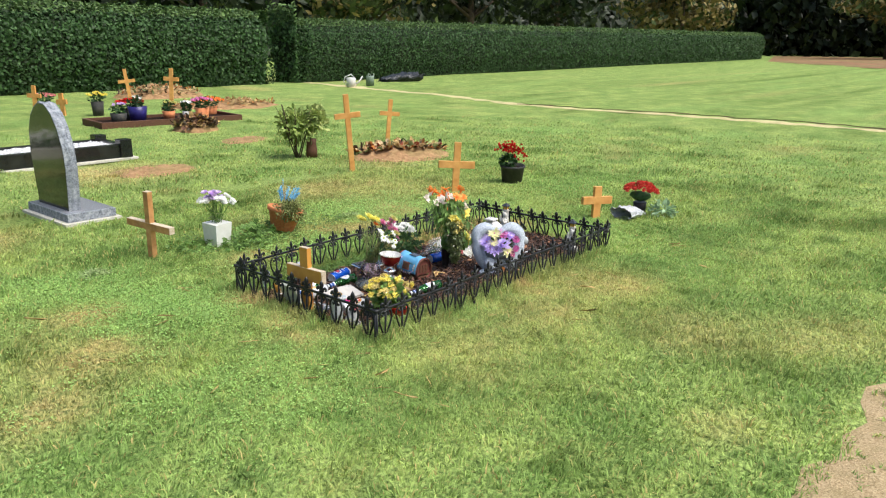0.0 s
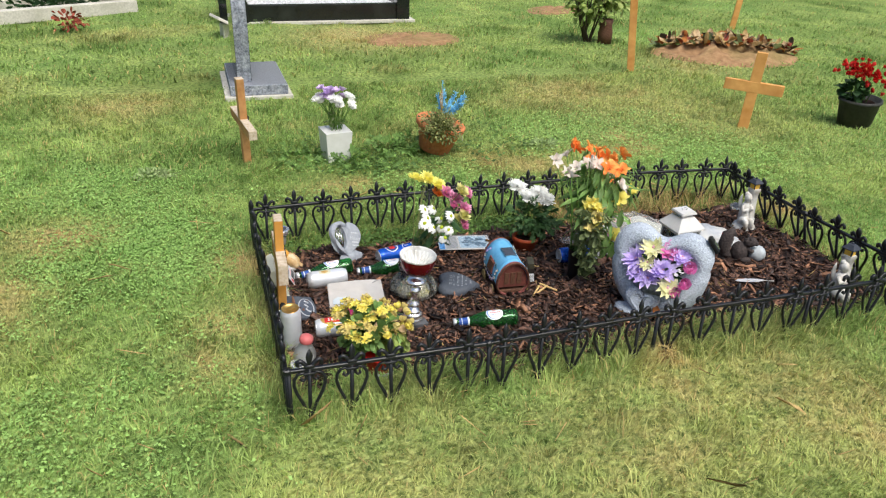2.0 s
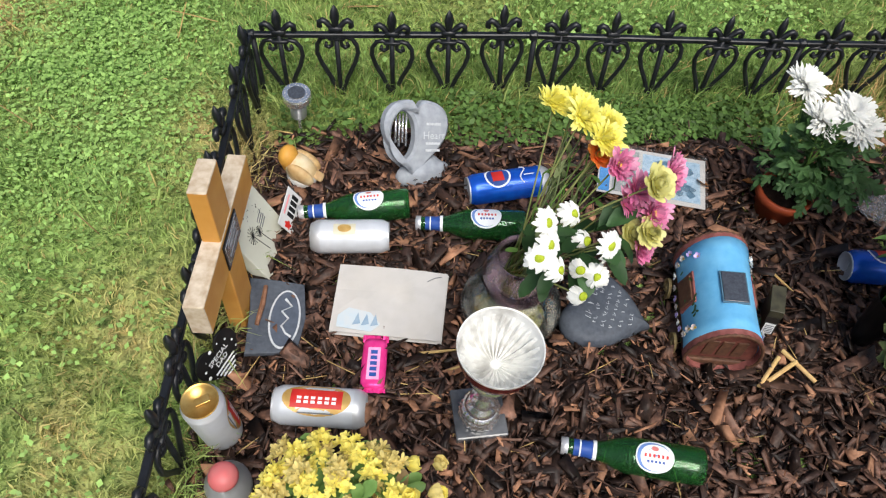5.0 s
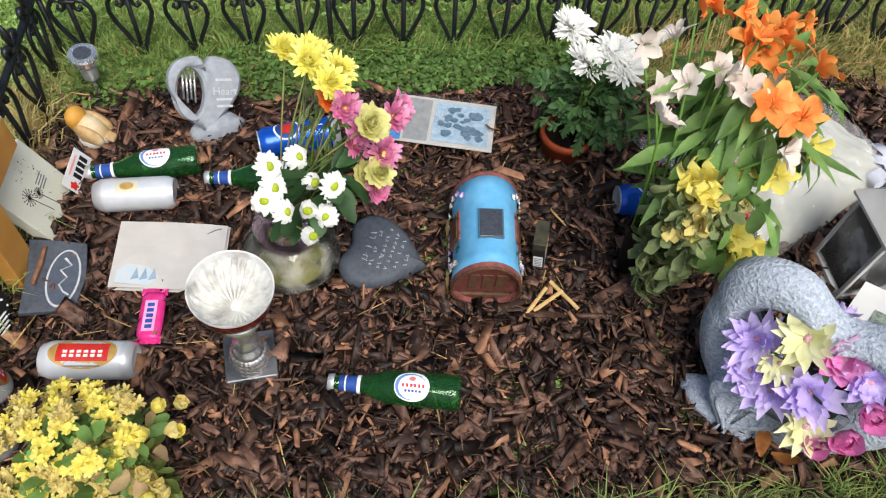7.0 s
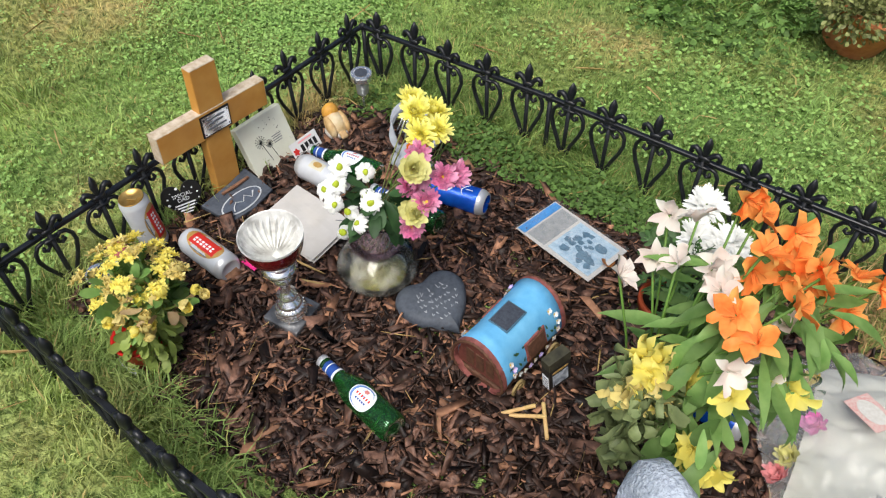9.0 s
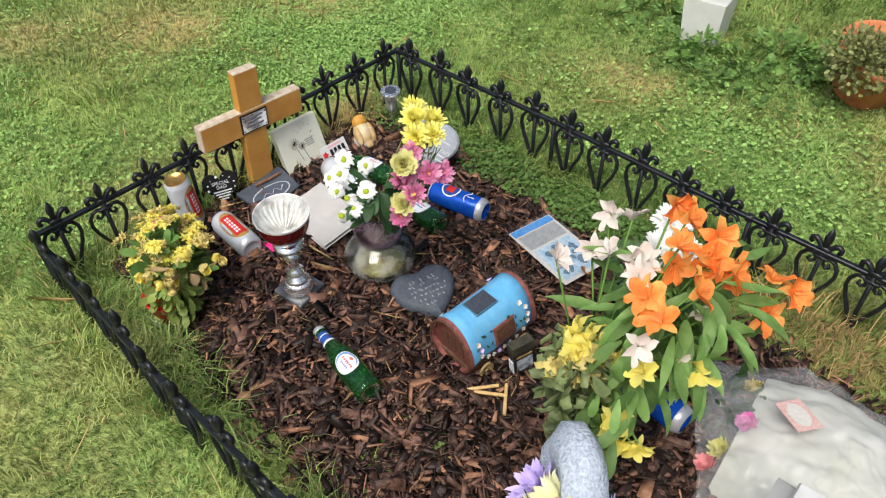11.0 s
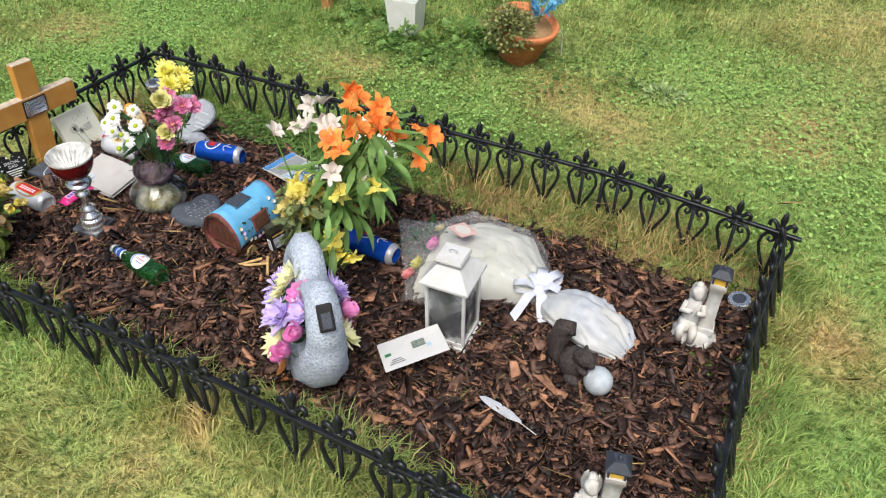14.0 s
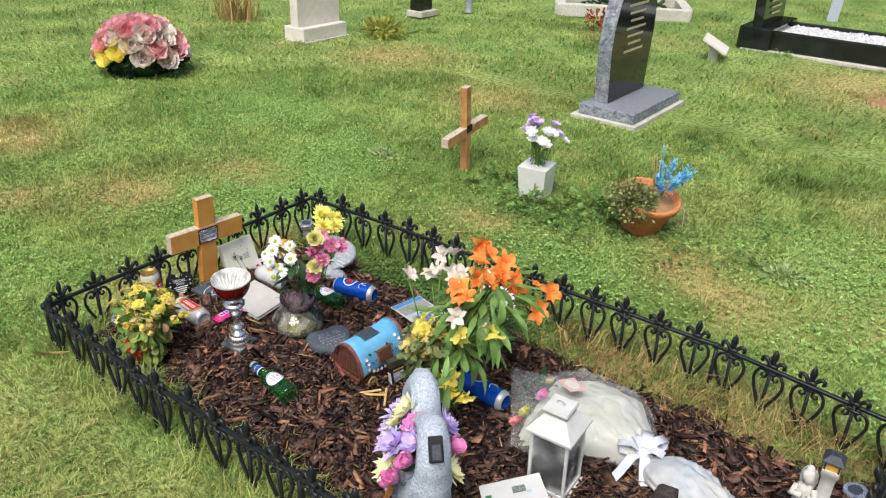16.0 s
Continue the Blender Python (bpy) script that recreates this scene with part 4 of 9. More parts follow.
ok = ~bed(x, y, -0.01) & (smooth_noise(x, y, 7, 92) > r.uniform(-1.3, 1.1, n))
x, y = x[ok], y[ok]
grass_patch("dry_grass", "dried yellow grass inside the fence", x, y, r.uniform(0.02, 0.05, len(x)), r.uniform(0.0018, 0.0034, len(x)), np.clip(r.normal(1.05, 0.2, len(x)), 0.4, 1.3), 93, material("brown_dry_grass", srgb(164, 136, 92), 0.8, col2=srgb(122, 98, 62), scale=50, bump=0.1, per=0.35, island=True))

n = 1500
x, y = r.uniform(1.15, 2.38, n), r.uniform(1.04, 1.24, n)
ok = ~bed(x, y, -0.01) & (smooth_noise(x, y, 11, 95) > r.uniform(-0.6, 1.2, n))
x, y = x[ok], y[ok]
grass_patch("dry_grass", "long bleached grass stalks behind the bark", x, y, r.uniform(0.05, 0.12, len(x)), r.uniform(0.0018, 0.003, len(x)), np.clip(r.normal(0.9, 0.25, len(x)), 0.3, 1.25), 96, STRAW)


# ---- fence round the grave ----
def picket_mesh():
    """One heart-shaped scroll with its spear, collar and lily finial; x along the fence."""
    bm = bmesh.new()
    for s in (-1, 1):
        tube([(s * x, 0, z) for x, z in [(0.003, -0.03), (0.006, 0.006), (0.02, 0.046), (0.037, 0.084), (0.045, 0.112), (0.043, 0.134), (0.033, 0.15), (0.02, 0.154), (0.01, 0.145), (0.01, 0.133), (0.018, 0.126), (0.025, 0.131), (0.022, 0.139)]],
             [0.006, 0.006, 0.0056, 0.0055, 0.0055, 0.0055, 0.0055, 0.0055, 0.0054, 0.005, 0.005, 0.005, 0.004], 6, bm, 0.9)
        tube([(s * x, 0, z) for x, z in [(0.002, 0.177), (0.011, 0.181), (0.019, 0.191), (0.027, 0.196), (0.034, 0.191), (0.035, 0.182), (0.029, 0.179)]],
             [0.0062, 0.0065, 0.0068, 0.0068, 0.0064, 0.0058, 0.0045], 6, bm)
    tube([(0, 0, -0.05), (0, 0, 0.02), (0, 0, 0.18)], [0.003, 0.0055, 0.0062], 6, bm)
    tube([(0, 0, 0.174), (0, 0, 0.192), (0, 0, 0.206), (0, 0, 0.219), (0, 0, 0.233)], [0.006, 0.009, 0.0125, 0.0095, 0.0015], 8, bm, 0.7)
    box(0.03, 0.016, 0.013, 0.003, Matrix.Translation((0, 0, 0.169)), bm, 1)
    box(0.036, 0.013, 0.008, 0.002, Matrix.Translation((0, 0, 0.146)), bm, 1)
    box(0.02, 0.011, 0.018, 0.002, Matrix.Translation((0, 0, -0.004)), bm, 1)
    return shell(bm, True, "picket")


PICKET = picket_mesh()


def fence_side(name, label, pts, per_panel, lean=0.0):
    """A run of straight panels through the points, each with the same number of scrolls."""
    root = thing(name, label, "fence", pose(*pts[0], 0), "fence panels round the grave")
    rr = random.Random(pts[0][0] * 7 + pts[0][1] * 13 + len(pts))
    o = Vector((*pts[0], 0))
    for a, b in zip(pts, pts[1:]):
        a, b = Vector((*a, 0)) - o, Vector((*b, 0)) - o
        ln = (b - a).length
        m = Matrix.Translation(a) @ pose(0, 0, 0, 0, 0, math.degrees(math.atan2(b.y - a.y, b.x - a.x))) @ pose(0, 0, 0, lean)
        bm = box(ln, 0.013, 0.0115, 0.002, Matrix.Translation((ln / 2, 0, 0.157)), None, 1)
        box(0.018, 0.019, 0.018, 0.003, Matrix.Translation((0.003, 0, 0.1535)), bm, 1)
        part("rail", bm, BLACK_IRON, root, m=m)
        for i in range(per_panel):
            part("picket", PICKET, BLACK_IRON, root, m=m @ pose((i + 0.5) * ln / per_panel + rr.uniform(-0.003, 0.003), 0, rr.uniform(-0.004, 0.003), rr.uniform(-2.5, 2.5), rr.uniform(-1.5, 1.5), rr.uniform(-4, 4)))
        part("post", tube([(0.006, 0, -0.06), (0.006, 0, 0.01), (0.006, 0, 0.172)], [0.003, 0.0065, 0.0065], 8), BLACK_IRON, root, m=m, smooth=True)
    return root


A_, B_, C_, D_ = (0.0, 0.0), (0.0, 1.192), (2.39, 1.152), (2.4, 0.0)
fence_side("fence_panel", "long low black fence of heart scrolls and lily finials", [A_, (0.6, -0.012), (1.2, 0.004), (1.81, -0.008), D_], 5)
fence_side("fence_panel", "long low black heart-scroll fence beside the back lawn", [B_, (0.61, 1.212), (1.2, 1.206), (1.8, 1.216), C_], 5)
fence_side("fence_panel", "short black heart-scroll fence behind the wooden cross", [A_, (0.004, 0.6), B_], 5)
fence_side("fence_panel", "short black heart-scroll fence leaning in at the grave's foot", [(2.385, 0.008), (2.366, 0.585), C_], 5, -15)


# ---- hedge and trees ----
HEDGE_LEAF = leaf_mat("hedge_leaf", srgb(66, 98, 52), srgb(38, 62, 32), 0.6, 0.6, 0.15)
# brighter copy of the hedge leaf: daylight on the top painted as colour
HEDGE_TOP_LIT = leaf_mat("lit_top_hedge_leaf", srgb(102, 128, 74), srgb(72, 98, 50), 0.4, 0.6, 0.2)
# near-black green: the shade inside hedge and woods put into the colour
FOLIAGE_SHADE = material("foliage_shade", srgb(34, 48, 24), 0.9, col2=srgb(20, 28, 14), scale=6, bump=1, dist=0.1)
TREE_LEAF = leaf_mat("tree_leaf", srgb(78, 94, 46), srgb(50, 64, 32), 0.4, 0.5, 0.2)
TREE_LEAF_DARK = leaf_mat("dark_tree_leaf", srgb(42, 56, 32), srgb(26, 36, 20), 0.4, 0.5, 0.1)
TREE_LEAF_TAN = leaf_mat("turning_tree_leaf", srgb(150, 134, 82), srgb(112, 104, 58), 0.35, 0.55, 0.2)


def cards(name, p, nrm, s, mats, mi, seed):
    """Small leaves at p, facing roughly along nrm."""
    r = np.random.RandomState(seed)
    n = len(p)
    d = nrm + r.normal(0, 0.55, (n, 3))
    d /= np.linalg.norm(d, axis=1)[:, None]
    t = np.cross(d, r.normal(0, 1, (n, 3)))
    t /= np.linalg.norm(t, axis=1)[:, None]
    b = np.cross(d, t)
    co = np.zeros((n, 4, 3))
    for i, (u, v) in enumerate([(-1, 0), (0, -0.6), (1, 0), (0, 0.6)]):
        co[:, i] = p + t * (u * s)[:, None] + b * (v * s)[:, None]
    return raw_mesh(name, co.reshape(-1, 3), np.arange(4 * n), np.full(n, 4), mats, mi)


def hedge(label, x0, y0, x1, y1, h0, h1, depth, count, seed):
    root = thing("hedge", label, "hedge", pose(x0, y0, 0, 0, 0, math.degrees(math.atan2(y1 - y0, x1 - x0))), "hedge")
    ln = math.hypot(x1 - x0, y1 - y0)
    r = np.random.RandomState(seed)
    prof = [(0.18, 0.0), (0.02, 0.35), (0.0, 0.62), (0.05, 0.79), (0.2, 0.92), (0.5, 1.0), (0.8, 0.92), (0.95, 0.79), (1.0, 0.62), (0.98, 0.0)]
    m = max(12, int(ln / 0.6))
    bm = bmesh.new()
    rows = []
    for i in range(m + 1):
        s = ln * i / m
        hh = h0 + (h1 - h0) * i / m
        end = min(1, 0.55 + min(s, ln - s) / 0.7)
        rows.append([bm.verts.new((s, (0.5 + (a - 0.5) * end) * depth + 0.1 * noise.noise((s * 0.9, a * 3, seed)), hh * b * (0.9 + 0.1 * end) + (0.1 * noise.noise((s * 0.7, a, seed + 5)) if b else 0))) for a, b in prof])
    for p, q in zip(rows, rows[1:]):
        for j in range(len(prof) - 1):
            bm.faces.new((p[j], q[j], q[j + 1], p[j + 1]))
    bm.faces.new(rows[0]), bm.faces.new(rows[-1][::-1])
    part("core", bm, FOLIAGE_SHADE, root)
    s = ln * r.rand(count) ** 1.35
    k = r.rand(count)
    pa, pb = np.array([p[0] for p in prof]), np.array([p[1] for p in prof])
    arc = np.linspace(0, 1, len(prof))
    k = k ** 1.25 * 0.75
    k[: count // 12] = r.rand(count // 12)
    a, b = np.interp(k, arc, pa), np.interp(k, arc, pb)
    hh = h0 + (h1 - h0) * s / ln
    end = np.minimum(1, 0.55 + np.minimum(s, ln - s) / 0.7)
    p = np.stack([s, (0.5 + (a - 0.5) * end) * depth, hh * b * (0.9 + 0.1 * end)], -1)
    ends = r.rand(count) < min(0.14, 1.5 / ln)
    p[ends, 0] = np.where(r.rand(ends.sum()) < 0.5, 0, ln)
    p[ends, 1] = r.uniform(0.1, 0.9, ends.sum()) * depth
    nrm = np.stack([np.where(ends, np.where(p[:, 0] < ln / 2, -1.0, 1.0), 0), (a - 0.5) * 2 * (b < 0.9), (b > 0.8) * 1.2 + 0.2], -1)
    nz = nrm / np.linalg.norm(nrm, axis=1)[:, None]
    p = p + nz * r.normal(0.03, 0.05, count)[:, None]
    p[:, 2] = np.maximum(p[:, 2], 0.03)
    # most leaves near the crest take the painted lit tone
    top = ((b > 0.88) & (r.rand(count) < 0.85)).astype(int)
    part("leaves", cards("hedge_leaves", p, nz, r.uniform(0.024, 0.055, count) * (1 + s / 50), [HEDGE_LEAF, HEDGE_TOP_LIT], top, seed), None, root, kind="stuff")
    return root


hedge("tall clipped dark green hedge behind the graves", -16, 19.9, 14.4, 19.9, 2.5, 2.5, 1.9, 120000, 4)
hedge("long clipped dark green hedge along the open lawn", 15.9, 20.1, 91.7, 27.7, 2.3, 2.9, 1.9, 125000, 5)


def tree(label, x, y, h, rad, mats, seed, low=0.15, count=2600):
    root = thing("tree", label, "tree", pose(x, y, 0), "trees behind the hedge")
    r = random.Random(seed)
    bm = tube([(0, 0, -0.2), (0.05, 0, h * 0.2), (0.1, 0.1, h * 0.5), (0, 0.2, h * 0.85)], [0.035 * h, 0.026 * h, 0.016 * h, 0.004 * h], 8)
    for i in range(7):
        a, z = i * 0.9 + r.random(), h * r.uniform(0.25, 0.6)
        e = rad * r.uniform(0.55, 0.9)
        tube([(0, 0, z), (e * 0.5 * math.cos(a), e * 0.5 * math.sin(a), z + h * 0.1), (e * math.cos(a), e * math.sin(a), z + h * r.uniform(0.1, 0.25))], [0.012 * h, 0.008 * h, 0.002 * h], 6, bm)
    part("trunk", bm, TRUNK, root, smooth=True)
    q = np.random.RandomState(seed)
    blobs = q.uniform(-1, 1, (16, 3))
    blobs = blobs / np.maximum(1, np.linalg.norm(blobs, axis=1))[:, None]
    cen = blobs[q.randint(0, 16, count)]
    d = q.normal(0, 1, (count, 3))
    d /= np.linalg.norm(d, axis=1)[:, None]
    p = cen * 0.75 + d * q.uniform(0.2, 0.42, count)[:, None]
    p = p * np.array([rad, rad, h * (1 - low) / 2]) + np.array([0, 0, h * (1 + low) / 2])
    part("crown", cards("crown", p, d, q.uniform(0.12, 0.34, count) * (h / 9), mats, (q.rand(count) < 0.3).astype(int) if len(mats) > 1 else np.zeros(count, int), seed), None, root, kind="stuff")


tree("dark broadleaf tree behind the hedge", 20, 33, 10, 5.0, [TREE_LEAF_DARK, TREE_LEAF], 1)
tree("olive green broadleaf tree behind the hedge", 30, 31, 9, 4.5, [TREE_LEAF, TREE_LEAF_TAN], 2)
tree("dark broadleaf tree behind the hedge", 8, 33, 10, 5.5, [TREE_LEAF_DARK, TREE_LEAF], 3)
tree("dark broadleaf tree behind the hedge", 46, 36, 12, 6, [TREE_LEAF_DARK], 4)
tree("dark broadleaf tree behind the hedge", 62, 38, 13, 6.5, [TREE_LEAF_DARK], 5)
tree("tan and olive leaved tree over the hedge's end", 82, 34, 13, 7.5, [TREE_LEAF_TAN, TREE_LEAF], 6, 0.1, 4200)
tree("olive leaved tree at the far edge of the lawn", 104, 17, 13, 7.5, [TREE_LEAF, TREE_LEAF_TAN], 7, 0.12, 4200)
tree("dark broadleaf tree behind the hedge", -6, 34, 11, 5.5, [TREE_LEAF_DARK, TREE_LEAF], 8)
q = np.random.RandomState(12)
n = 26000
u = q.rand(n)
wx = np.where(u < 0.62, -30 + 150 * (u / 0.62), 122 + 6 * q.rand(n))
wy = np.where(u < 0.62, 42 + 12 * (u / 0.62) + q.uniform(0, 6, n), 50 - 110 * (u - 0.62) / 0.38 + q.uniform(0, 6, n))
p = np.stack([wx, wy, q.rand(n) ** 0.8 * 15], -1)
tagged(new("woods", cards("woods", p, np.tile([-0.3, -0.9, 0.2], (n, 1)), q.uniform(0.5, 1.15, n), [TREE_LEAF_DARK, TREE_LEAF], (q.rand(n) < 0.12).astype(int), 13)), "dark dense woods beyond the lawn", "woods", kind="stuff")

# an added near-black sheet stands in for the shade deep in the woods
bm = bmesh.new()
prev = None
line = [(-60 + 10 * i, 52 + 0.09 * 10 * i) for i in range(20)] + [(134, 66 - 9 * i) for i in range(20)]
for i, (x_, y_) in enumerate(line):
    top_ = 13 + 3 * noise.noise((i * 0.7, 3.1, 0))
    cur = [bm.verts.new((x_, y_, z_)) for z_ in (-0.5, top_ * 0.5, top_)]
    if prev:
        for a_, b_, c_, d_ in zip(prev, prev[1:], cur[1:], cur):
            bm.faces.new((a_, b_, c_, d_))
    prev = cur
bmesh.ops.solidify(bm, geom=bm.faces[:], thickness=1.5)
single("backdrop", bm, FOLIAGE_SHADE, "near-black sheet standing for the shade behind the trees", "backdrop", kind="structure")


# ---- on the grave: memorials ----
def cross(label, m, height, arm, w, d, arm_z, mat, end_mat, group="", aw=None):
    """A wooden cross of two half-lapped boards; it faces local y and its arms run along x."""
    root = thing("wooden_cross", label, "cross", m, group)
    aw = aw or w
    bm = box(w, d, height + 0.12, 0.0025, Matrix.Translation((0, 0, -0.12)))
    bm.faces.ensure_lookup_table()
    for f in bm.faces:
        if f.calc_center_median().z > height - 0.004:
            f.material_index = 1
    part("upright", bm, [mat, end_mat], root)
    bm = box(arm, d + 0.003, aw, 0.0025, Matrix.Translation((0, 0, arm_z - aw / 2)))
    for f in bm.faces:
        if abs(f.calc_center_median().x) > arm / 2 - 0.004 or f.calc_center_median().z > arm_z + aw / 2 - 0.003:
            f.material_index = 1
    part("crossbar", bm, [mat, end_mat], root)
    return root


main_cross = cross("varnished pine cross with engraved plate beside the low fence", pose(0.052, 0.592, 0, -1, -2, -92), 0.374, 0.312, 0.07, 0.029, 0.226, PINE, PINE_END, aw=0.072)
p_ = part("name_plate", box(0.083, 0.003, 0.058, 0.001, Matrix.Translation((0, 0.018, 0.197))), BLACK_POT, main_cross, "small dark metal name plate")
part("plate_face", box(0.075, 0.002, 0.05, 0.0006, Matrix.Translation((0, 0.0197, 0.201))), SILVER, p_, "scratched silver plate face")
for i, (bx_, bz_, bw) in enumerate([(0, 0.225, 0.05), (0, 0.214, 0.04), (0, 0.2, 0.052)]):
    part("engraved_line", box(bw, 0.0012, 0.0045, 0, Matrix.Translation((bx_, 0.021, bz_ + 0.014))), GREY_INK, p_)
for sx in (-1, 1):
    for z in (0.192, 0.232):
        part("screw", lathe([(0, 0), (0.002, 0), (0.002, 0.001), (0, 0.0014)], 8, pose(sx * 0.034, 0.0207, z + 0.014, -90)), BLACK_IRON, p_)

# dandelion tile and name card leaning at the cross
tile = thing("memorial_tile", "cream ceramic tile with a dandelion print leaning back", "tile", axes((0.096, 0.662, 0.004), (0.03, 1, 0), (-0.38, 0.05, 0.92)))
part("slab", box(0.148, 0.146, 0.024, 0.002, Matrix.Translation((0.074, 0.073, -0.024))), CREAM_TILE, tile)
rnd = random.Random(5)
for (cx_, cy_, cr_) in ((0.05, 0.085, 0.016), (0.072, 0.07, 0.01)):
    bm = bmesh.new()
    for i in range(14):
        a = i * 0.449
        tube([(cx_, cy_, 0.0006), (cx_ + cr_ * math.cos(a), cy_ + cr_ * math.sin(a), 0.0006)], 0.0005, 4, bm)
        ball(0.0012, Matrix.Translation((cx_ + cr_ * math.cos(a), cy_ + cr_ * math.sin(a), 0.0005)), bm, 1)
    tube([(cx_, cy_, 0.0006), (cx_ + 0.006, cy_ - 0.03, 0.0006), (cx_ + 0.012, cy_ - 0.058, 0.0006)], 0.0007, 4, bm)
    ball(0.0028, Matrix.Translation((cx_, cy_, 0.0005)), bm, 1)
    part("dandelion_print", bm, INK, tile, "black printed dandelion clock")
bm = bmesh.new()
for i in range(26):
    ball(rnd.uniform(0.0006, 0.0014), Matrix.Translation((0.06 + rnd.uniform(-0.01, 0.06), 0.1 + rnd.uniform(-0.02, 0.034), 0.0003)), bm, 1)
part("seed_print", bm, INK, tile)
for i in range(4):
    part("print_line", box(0.03 - 0.004 * (i % 2), 0.0022, 0.0006, 0, Matrix.Translation((0.1, 0.082 - 0.006 * i, 0))), GREY_INK, tile)
card = thing("name_card", "small white name card propped against the tile", "card", axes((0.12, 0.772, 0.008), (0.12, 0.98, 0.1), (-0.45, 0.1, 0.87)))
part("plate", box(0.088, 0.046, 0.002, 0.0006, Matrix.Translation((0.044, 0.023, 0))), CARD_WHITE, card)
part("flower_print", plate([(0.012 + 0.008 * math.cos(a) * (1 + 0.25 * math.cos(5 * a)), 0.02 + 0.009 * math.sin(a) * (1 + 0.25 * math.cos(5 * a))) for a in (0.2 * math.pi * i / 2 for i in range(20))], 0.0004, m=Matrix.Translation((0, 0, 0.0022))), LABEL_RED, card)
for i in range(4):
    part("print_bar", box(0.0095, 0.019, 0.0005, 0, Matrix.Translation((0.034 + 0.0135 * i, 0.02, 0.0021))), INK, card)
part("print_line", box(0.045, 0.004, 0.0005, 0, Matrix.Translation((0.05, 0.038, 0.0021))), PETAL_ROSE, card)

slate = thing("slate_plaque", "grey slate plaque with a blue oval badge at the cross's foot", "plaque", axes((0.06, 0.648, 0.03), (0.08, -0.995, -0.04), (0.95, 0.1, -0.18)))
part("slab", plate([(0, 0), (0.06, 0.004), (0.155, 0.0), (0.152, 0.05), (0.148, 0.09), (0.08, 0.104), (0.01, 0.1), (0.003, 0.05)], 0.013, 0.002), SLATE, slate)


def oval(a, b, n=36):
    return [(a * math.cos(2 * math.pi * i / n), b * math.sin(2 * math.pi * i / n)) for i in range(n)]


bd = part("oval_badge", plate(oval(0.06, 0.028), 0.0015, m=pose(0.085, 0.066, 0.0132, 0, 0, -6)), CHALK, slate, "blue oval badge with a pale rim")
part("oval_field", plate(oval(0.056, 0.0245), 0.0008, m=pose(0.085, 0.066, 0.0148, 0, 0, -6)), material("badge_blue", srgb(82, 90, 104), 0.5, scale=90, bump=0.2), bd)
part("script_stroke", tube([(0.045, 0.066, 0.0158), (0.06, 0.078, 0.0158), (0.07, 0.06, 0.0158), (0.085, 0.072, 0.0158), (0.1, 0.06, 0.0158), (0.115, 0.068, 0.0158), (0.122, 0.078, 0.0158)], 0.0034, 5, flat=0.4), CHALK, bd)
part("twig", tube([(0.02, 0.03, 0.018), (0.06, 0.026, 0.019), (0.1, 0.018, 0.018)], [0.004, 0.005, 0.004], 6), BARK_PALE, slate)

dad = thing("heart_plaque", "black heart plaque with white lettering hung on the fence", "plaque", axes((0.058, 0.468, 0.005), (0.42, 0.9, 0.05), (-0.32, 0.1, 0.95)))
part("heart", plate(heart_outline(0.098, 0.096), 0.005, 0.001), BLACK_POT, dad)
for s_, y_, z_ in (("SPECIAL", 0.066, 0.0135), ("DAD", 0.054, 0.0135)):
    part("lettering", text_mesh(s_, z_), LABEL_WHITE, dad, "white lettering", Matrix.Translation((0, y_, 0.0056)))
for i, w_ in enumerate((0.05, 0.042, 0.034, 0.022)):
    part("text_line", box(w_, 0.0034, 0.0006, 0, Matrix.Translation((0, 0.042 - 0.0075 * i, 0.0051))), LABEL_WHITE, dad)
rnd = random.Random(9)
for i in range(12):
    a = 2 * math.pi * i / 12 + 0.2
    part("dot", lathe([(0, 0.0052), (rnd.uniform(0.0012, 0.004), 0.0052), (0, 0.0062)], 8, Matrix.Translation((0.037 * math.cos(a), 0.056 + 0.03 * math.sin(a), 0))), LABEL_WHITE, dad)


# ---- drinks cans and bottles ----
def wrap(r, z0, z1, a0, a1, n=14, m=None, bm=None):
    """A curved patch on a cylinder, angles in degrees."""
    own = bmesh.new()
    rows = []
    for i in range(n + 1):
        a = radians(a0 + (a1 - a0) * i / n)
        rows.append([own.verts.new((r * math.cos(a), r * math.sin(a), z)) for z in (z0, z1)])
    for p, q in zip(rows, rows[1:]):
        own.faces.new((p[0], q[0], q[1], p[1]))
    return merge(own, m, bm)


def wrap_oval(r, zc, hz, ac, ha, n=28):
    """An oval patch on a cylinder: half height hz, half angle ha."""
    own = bmesh.new()
    c = own.verts.new((r * math.cos(radians(ac)), r * math.sin(radians(ac)), zc))
    rings = []
    for s in (0.5, 1.0):
        rings.append([own.verts.new((r * math.cos(radians(ac + ha * s * math.cos(t))), r * math.sin(radians(ac + ha * s * math.cos(t))), zc + hz * s * math.sin(t))) for t in (2 * math.pi * i / n for i in range(n))])
    for i in range(n):
        j = (i + 1) % n
        own.faces.new((c, rings[0][i], rings[0][j]))
        own.faces.new((rings[0][i], rings[1][i], rings[1][j], rings[0][j]))
    return own


